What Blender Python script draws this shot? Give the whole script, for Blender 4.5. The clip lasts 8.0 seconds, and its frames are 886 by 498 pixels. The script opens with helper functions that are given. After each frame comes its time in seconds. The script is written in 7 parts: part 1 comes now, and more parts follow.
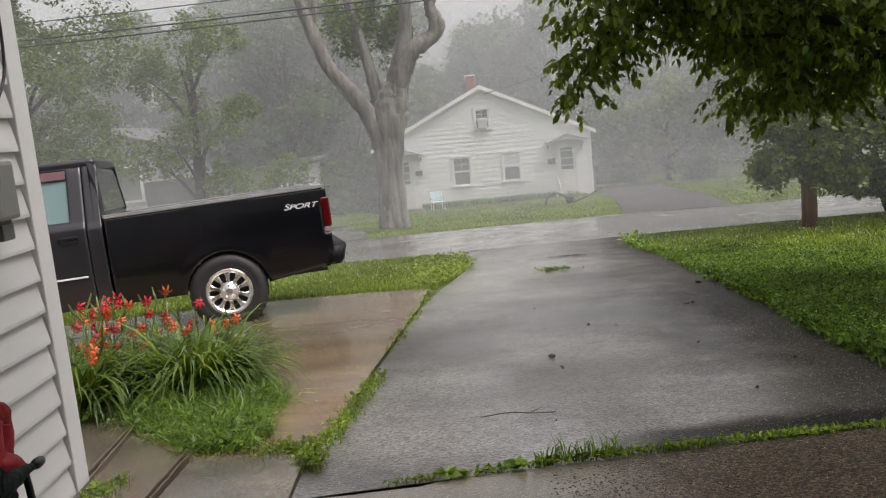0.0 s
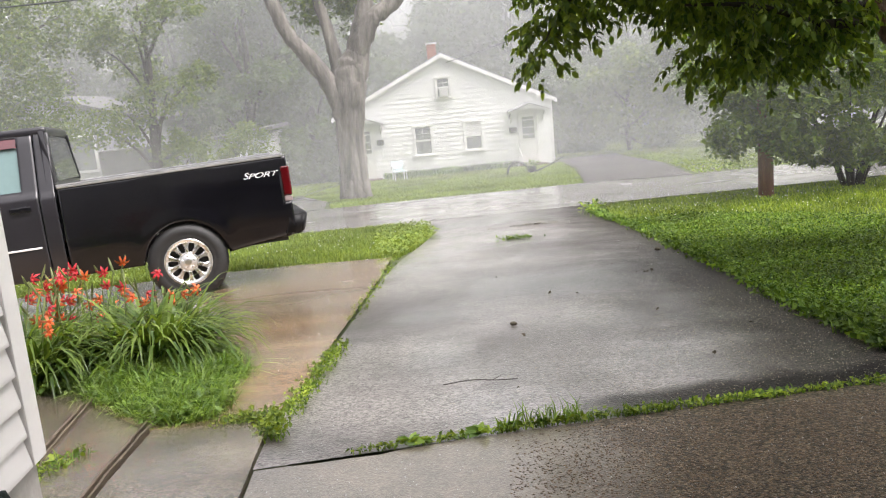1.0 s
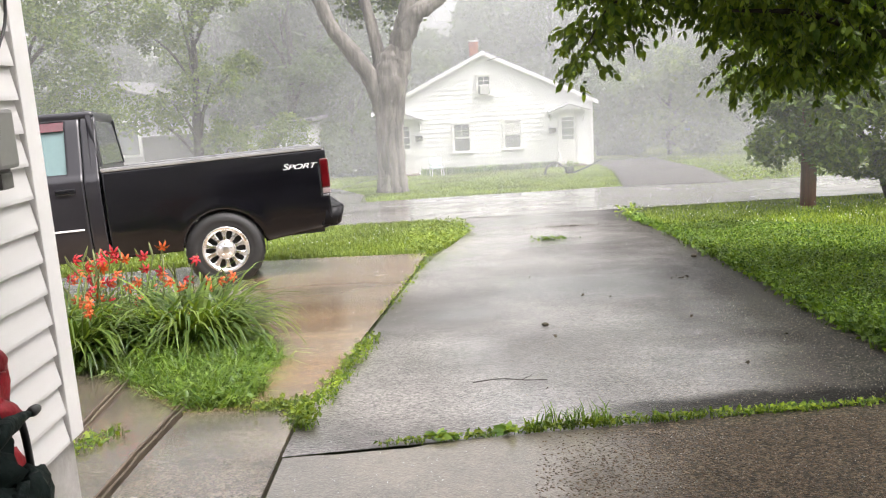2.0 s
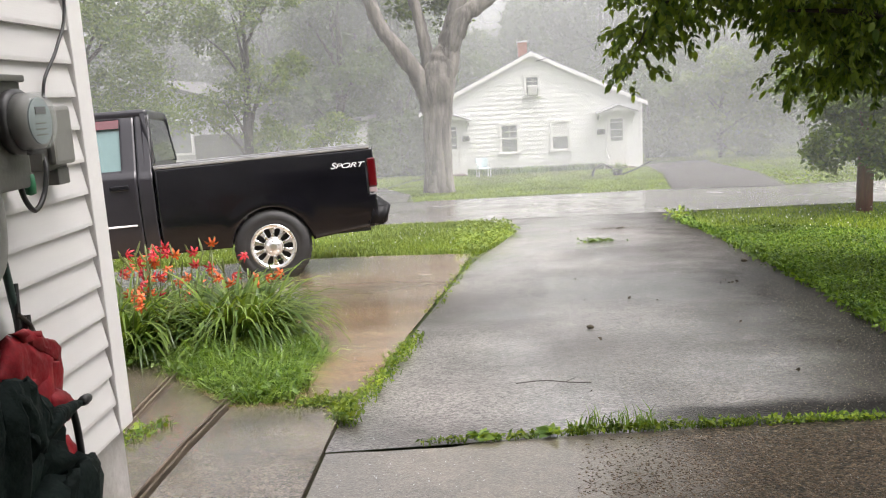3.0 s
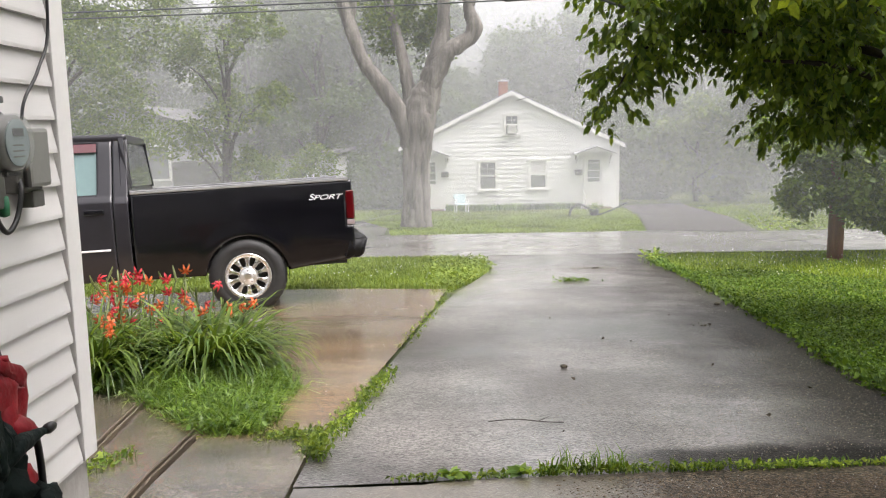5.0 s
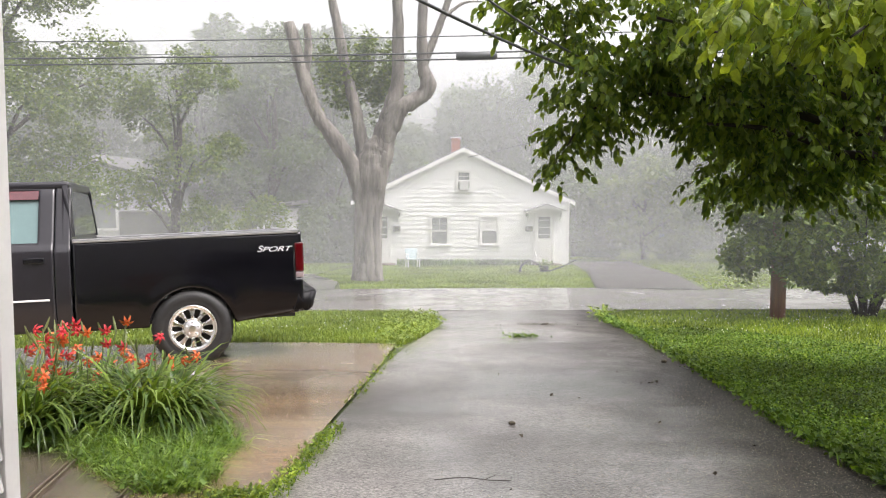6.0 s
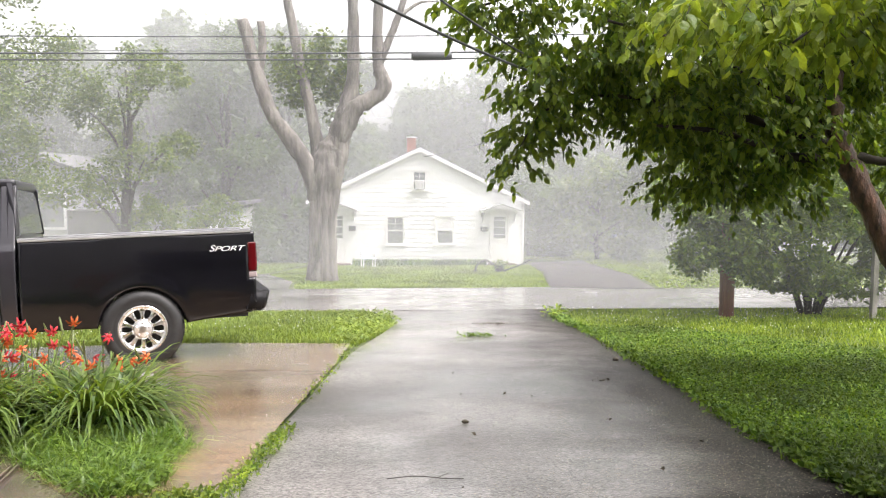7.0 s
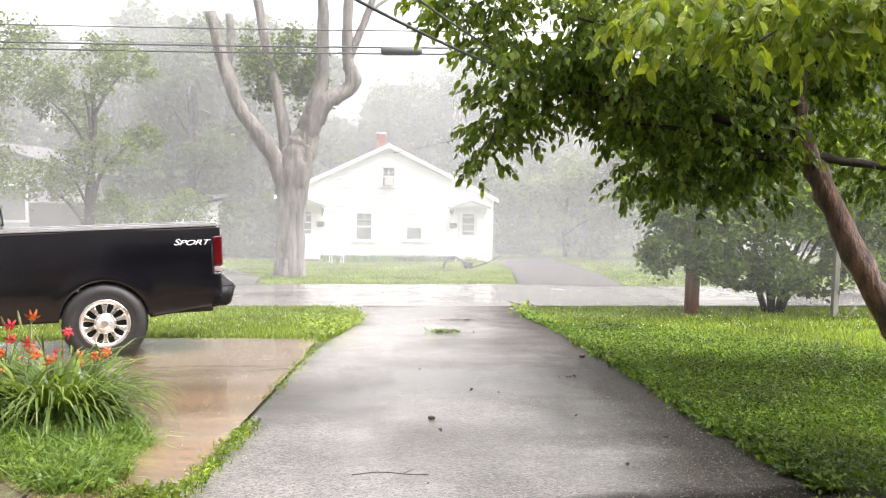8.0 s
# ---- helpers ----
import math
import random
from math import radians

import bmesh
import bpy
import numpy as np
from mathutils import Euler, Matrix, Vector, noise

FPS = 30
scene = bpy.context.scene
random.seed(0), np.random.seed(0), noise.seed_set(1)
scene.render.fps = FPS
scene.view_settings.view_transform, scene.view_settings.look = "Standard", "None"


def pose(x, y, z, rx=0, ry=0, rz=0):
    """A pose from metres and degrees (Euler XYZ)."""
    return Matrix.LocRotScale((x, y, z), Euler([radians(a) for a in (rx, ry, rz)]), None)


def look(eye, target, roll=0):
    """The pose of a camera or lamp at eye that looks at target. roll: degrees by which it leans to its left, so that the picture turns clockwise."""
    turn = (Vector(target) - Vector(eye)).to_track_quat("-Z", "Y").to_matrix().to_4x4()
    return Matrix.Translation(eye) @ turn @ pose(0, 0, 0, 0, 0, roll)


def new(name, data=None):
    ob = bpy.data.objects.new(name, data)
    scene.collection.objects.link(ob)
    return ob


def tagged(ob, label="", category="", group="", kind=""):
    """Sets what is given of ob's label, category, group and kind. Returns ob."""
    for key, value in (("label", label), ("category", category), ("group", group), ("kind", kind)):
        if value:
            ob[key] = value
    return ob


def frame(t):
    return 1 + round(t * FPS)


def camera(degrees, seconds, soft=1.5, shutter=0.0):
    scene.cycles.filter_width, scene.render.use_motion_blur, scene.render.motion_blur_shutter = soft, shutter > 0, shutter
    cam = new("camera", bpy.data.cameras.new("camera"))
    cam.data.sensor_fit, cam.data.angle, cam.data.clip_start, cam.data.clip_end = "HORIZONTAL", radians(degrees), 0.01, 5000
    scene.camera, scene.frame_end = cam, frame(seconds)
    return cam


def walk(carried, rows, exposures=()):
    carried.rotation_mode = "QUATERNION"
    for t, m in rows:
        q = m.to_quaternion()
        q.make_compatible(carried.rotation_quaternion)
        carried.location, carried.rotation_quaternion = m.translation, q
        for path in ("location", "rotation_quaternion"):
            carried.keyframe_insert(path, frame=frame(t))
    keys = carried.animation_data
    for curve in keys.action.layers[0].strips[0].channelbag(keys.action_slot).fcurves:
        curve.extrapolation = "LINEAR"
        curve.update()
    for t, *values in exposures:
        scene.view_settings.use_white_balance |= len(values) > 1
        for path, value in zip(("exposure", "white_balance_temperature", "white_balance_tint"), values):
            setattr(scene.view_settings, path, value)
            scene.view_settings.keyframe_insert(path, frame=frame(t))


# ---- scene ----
cam = camera(55.78, 8.0, soft=1.15)
PATH = [
    (0, (-0.000, -0.002, 1.461), (0.106, 9.889, -0.010), -5.44),
    (0.5, (-0.001, 0.006, 1.455), (0.354, 9.852, -0.254), -5.68),
    (1, (-0.000, 0.010, 1.452), (0.522, 9.820, -0.416), -5.30),
    (1.5, (-0.006, -0.011, 1.455), (0.502, 9.788, -0.474), -4.13),
    (2, (-0.006, -0.007, 1.457), (0.110, 9.815, -0.414), -3.39),
    (2.2, (-0.006, -0.007, 1.457), (-0.049, 9.815, -0.383), -3.23),
    (3.3, (-0.003, -0.006, 1.451), (-0.493, 9.810, -0.384), -3.17),
    (3.5, (-0.003, -0.006, 1.451), (-0.514, 9.810, -0.386), -3.17),
    (4, (-0.009, -0.008, 1.453), (-0.494, 9.817, -0.344), -2.84),
    (4.5, (-0.009, -0.005, 1.456), (-0.409, 9.840, -0.254), -2.30),
    (5, (-0.008, -0.004, 1.455), (-0.134, 9.892, 0.019), -1.04),
    (5.2, (-0.008, -0.004, 1.455), (0.023, 9.892, 0.210), -0.65),
    (6.3, (0.010, 0.025, 1.448), (0.624, 9.969, 0.697), 0.38),
    (6.5, (0.010, 0.025, 1.448), (0.747, 9.969, 0.697), 0.50),
    (7, (0.023, 0.002, 1.448), (1.005, 9.922, 0.657), 0.44),
    (7.5, (0.032, -0.001, 1.443), (1.248, 9.891, 0.631), 0.78),
    (8, (0.035, 0.024, 1.437), (1.385, 9.898, 0.612), 1.07),
]
EXPOSURES = [(0.0, 0.75, 6600, 15), (0.6, 1.52, 6600, 15), (1.0, 1.58, 6600, 15), (1.5, 1.54, 6600, 15), (2.0, 1.78, 6600, 15), (3.5, 1.48, 6600, 15), (4.5, 1.49, 6600, 15), (5.0, 1.45, 6600, 15), (5.2, 1.22, 6600, 15), (6.4, 1.68, 6600, 16), (7.0, 1.83, 6600, 16), (8.0, 2.04, 6600, 17)]
walk(cam, [(t, look(eye, target, roll)) for t, eye, target, roll in PATH], EXPOSURES)

# ---- world and light: heavy overcast in a rain storm ----
world = bpy.data.worlds.new("storm_sky")
scene.world = world
world.use_nodes = True
_w = world.node_tree.nodes
_bg = _w["Background"]
_sky = _w.new("ShaderNodeTexSky")
_sky.sky_type = "NISHITA"
_sky.sun_disc = False
_sky.sun_elevation = radians(62)
_sky.sun_rotation = radians(110)
_sky.dust_density = 6.0
_hsv = _w.new("ShaderNodeHueSaturation")
_hsv.inputs["Saturation"].default_value = 0.12
world.node_tree.links.new(_sky.outputs["Color"], _hsv.inputs["Color"])
world.node_tree.links.new(_hsv.outputs["Color"], _bg.inputs["Color"])
_bg.inputs["Strength"].default_value = 0.15

_sun = bpy.data.lights.new("sun", "SUN")
_sun.energy, _sun.angle, _sun.color = 0.75, radians(40), (1.0, 0.97, 0.93)
new("sun", _sun).matrix_world = look((12, -5, 30), (0, 2, 0))


# ---- materials ----
def mat(name, color, rough=0.6, metal=0.0, vary=0.15, scale=8.0, bump=0.0, bump_scale=60.0, coat=0.0, spec=0.5,
        island=0.0, piece=0.0, dirt=None, dirt_scale=1.5, dirt_amount=0.5, stretch=(1, 1, 1), rough_vary=0.0, coat_rough=0.08, film=0.12, speck=0.0, speck_scale=90.0, bump_depth=0.01):
    """A surface with two scales of colour variation, optional stains, relief, a wet coat, and tint by island or by piece."""
    m = bpy.data.materials.new(name)
    m.use_nodes = True
    n, l = m.node_tree.nodes, m.node_tree.links
    b = n["Principled BSDF"]
    tc = n.new("ShaderNodeTexCoord")
    mp = n.new("ShaderNodeMapping")
    mp.inputs["Scale"].default_value = stretch
    l.new(tc.outputs["Object"], mp.inputs["Vector"])
    co = mp.outputs["Vector"]

    def grain(s, detail=4.0):
        t = n.new("ShaderNodeTexNoise")
        t.inputs["Scale"].default_value, t.inputs["Detail"].default_value = s, detail
        l.new(co, t.inputs["Vector"])
        return t.outputs["Fac"]

    def mix(fac, a, c, kind="MIX"):
        x = n.new("ShaderNodeMix")
        x.data_type, x.blend_type = "RGBA", kind
        for sock, v in ((x.inputs[0], fac), (x.inputs[6], a), (x.inputs[7], c)):
            if isinstance(v, (int, float)):
                sock.default_value = v
            elif isinstance(v, tuple):
                sock.default_value = (*v, 1)
            else:
                l.new(v, sock)
        return x.outputs[2]

    def ramp(v, lo, hi, a=0.0, c=1.0):
        r = n.new("ShaderNodeMapRange")
        r.inputs[1].default_value, r.inputs[2].default_value, r.inputs[3].default_value, r.inputs[4].default_value = lo, hi, a, c
        l.new(v, r.inputs[0])
        return r.outputs[0]

    dark = tuple(c * (1 - vary) for c in color)
    light = tuple(min(1, c * (1 + vary)) for c in color)
    col = mix(ramp(grain(scale), 0.3, 0.7), dark, light)
    col = mix(ramp(grain(scale * 9, 3), 0.35, 0.65, 0, 0.6), col, mix(1.0, col, (1 - vary, 1 - vary, 1 - vary), "MULTIPLY"))
    if speck:
        # single stones in the surface, lighter and darker
        vo = n.new("ShaderNodeTexVoronoi")
        vo.inputs["Scale"].default_value = speck_scale
        l.new(co, vo.inputs["Vector"])
        sc = n.new("ShaderNodeSeparateColor")
        l.new(vo.outputs["Color"], sc.inputs[0])
        gy = n.new("ShaderNodeCombineColor")
        tone = ramp(sc.outputs[0], 0, 1, 1 - speck, 1 + speck * 1.6)
        for k in range(3):
            l.new(tone, gy.inputs[k])
        col = mix(1.0, col, gy.outputs[0], "MULTIPLY")
    if dirt:
        col = mix(ramp(grain(dirt_scale, 6), 0.45, 0.68, 0, dirt_amount), col, dirt)
    if island:
        g = n.new("ShaderNodeNewGeometry")
        col = mix(ramp(g.outputs["Random Per Island"], 0, 1, 0, 1), mix(1.0, col, (1 - island, 1 - island * 0.8, 1 - island), "MULTIPLY"),
                  mix(1.0, col, (1 + island * 1.5, 1 + island, 1 + island * 0.2), "MULTIPLY"))
    if piece:
        g = n.new("ShaderNodeObjectInfo")
        col = mix(g.outputs["Random"], mix(1.0, col, (1 - piece,) * 3, "MULTIPLY"), col)
    l.new(col, b.inputs["Base Color"])
    b.inputs["Roughness"].default_value, b.inputs["Metallic"].default_value = rough, metal
    b.inputs["Specular IOR Level"].default_value = spec
    if rough_vary:
        l.new(ramp(grain(scale * 0.6, 5), 0.3, 0.7, max(0.02, rough - rough_vary), min(1, rough + rough_vary)), b.inputs["Roughness"])
    b.inputs["Coat Weight"].default_value, b.inputs["Coat Roughness"].default_value = coat, coat_rough
    if bump:
        bp = n.new("ShaderNodeBump")
        bp.inputs["Strength"].default_value, bp.inputs["Distance"].default_value = bump, bump_depth
        l.new(grain(bump_scale, 5), bp.inputs["Height"])
        l.new(bp.outputs["Normal"], b.inputs["Normal"])
        if rough_vary and coat:
            # a film of rain water: rippled, and thicker in places
            rp = n.new("ShaderNodeBump")
            rp.inputs["Strength"].default_value, rp.inputs["Distance"].default_value = film, 0.01
            l.new(grain(28, 6), rp.inputs["Height"])
            l.new(rp.outputs["Normal"], b.inputs["Coat Normal"])
            l.new(ramp(grain(1.1, 7), 0.35, 0.62, coat * 0.35, min(1.0, coat * 1.5)), b.inputs["Coat Weight"])
    return m


def leaf_mat(name, color, island=0.35, through_light=0.45, rough=0.35, vary=0.2, scale=5, crinkle=0.0):
    """Wet foliage: glossy above, light shining through, tint by leaf."""
    m = mat(name, color, rough, vary=vary, scale=scale, island=island, spec=0.3, bump=crinkle, bump_scale=42, bump_depth=0.012)
    n, l = m.node_tree.nodes, m.node_tree.links
    b, out = n["Principled BSDF"], n["Material Output"]
    tr = n.new("ShaderNodeBsdfTranslucent")
    mx = n.new("ShaderNodeMixShader")
    warm = n.new("ShaderNodeMix")
    warm.data_type, warm.blend_type = "RGBA", "MULTIPLY"
    warm.inputs[0].default_value = 1.0
    warm.inputs[7].default_value = (1.7, 1.6, 0.7, 1)
    l.new(b.inputs["Base Color"].links[0].from_socket, warm.inputs[6])
    l.new(warm.outputs[2], tr.inputs["Color"])
    mx.inputs[0].default_value = through_light
    l.new(b.outputs[0], mx.inputs[1])
    l.new(tr.outputs[0], mx.inputs[2])
    l.new(mx.outputs[0], out.inputs["Surface"])
    return m


def glass_mat(name, tint, rough=0.03, alpha=0.25):
    m = mat(name, tint, rough, vary=0.04, scale=2, coat=1.0, coat_rough=0.02)
    m.node_tree.nodes["Principled BSDF"].inputs["Alpha"].default_value = alpha
    return m


def mist_mat(name, density, spray):
    """Veil of rain and spray: mostly clear, scattering daylight."""
    m = bpy.data.materials.new(name)
    m.use_nodes = True
    n, l = m.node_tree.nodes, m.node_tree.links
    n.remove(n["Principled BSDF"])
    tc, no, mr = n.new("ShaderNodeTexCoord"), n.new("ShaderNodeTexNoise"), n.new("ShaderNodeMapRange")
    no.inputs["Scale"].default_value, no.inputs["Detail"].default_value = 0.16, 3.0
    # spray: thicker in the first metres over the ground, gone at its very foot
    sep, cv, mul = n.new("ShaderNodeSeparateXYZ"), n.new("ShaderNodeFloatCurve"), n.new("ShaderNodeMath")
    zr = n.new("ShaderNodeMapRange")
    l.new(tc.outputs["Object"], sep.inputs[0])
    zr.inputs[1].default_value, zr.inputs[2].default_value = 0.0, 8.0
    l.new(sep.outputs["Z"], zr.inputs[0])
    line = cv.mapping.curves[0]
    line.points[0].location, line.points[1].location = (0.0, 0.0), (1.0, 0.6)
    for px, py in ((0.05, 0.36 + 0.25 * spray), (0.12, 0.36 + 0.5 * spray), (0.3, 0.36 + 0.15 * spray), (0.6, 0.42)):
        line.points.new(px, py)
    cv.mapping.update()
    l.new(zr.outputs[0], cv.inputs["Value"])
    mul.operation = "MULTIPLY"
    l.new(tc.outputs["Object"], no.inputs["Vector"])
    mr.inputs[1].default_value, mr.inputs[2].default_value = 0.3, 0.7
    mr.inputs[3].default_value, mr.inputs[4].default_value = density * 1.7, density * 3.8
    l.new(no.outputs["Fac"], mr.inputs[0])
    clear, veil, veil2, both, mx = (n.new("ShaderNodeBsdfTransparent"), n.new("ShaderNodeBsdfTranslucent"), n.new("ShaderNodeBsdfDiffuse"),
                                    n.new("ShaderNodeMixShader"), n.new("ShaderNodeMixShader"))
    veil.inputs["Color"].default_value = (0.93, 0.95, 0.95, 1)
    veil2.inputs["Color"].default_value = (0.93, 0.95, 0.95, 1)
    l.new(veil.outputs[0], both.inputs[1])
    l.new(veil2.outputs[0], both.inputs[2])
    l.new(mr.outputs[0], mul.inputs[0])
    l.new(cv.outputs[0], mul.inputs[1])
    l.new(mul.outputs[0], mx.inputs[0])
    l.new(clear.outputs[0], mx.inputs[1])
    l.new(both.outputs[0], mx.inputs[2])
    l.new(mx.outputs[0], n["Material Output"].inputs["Surface"])
    return m


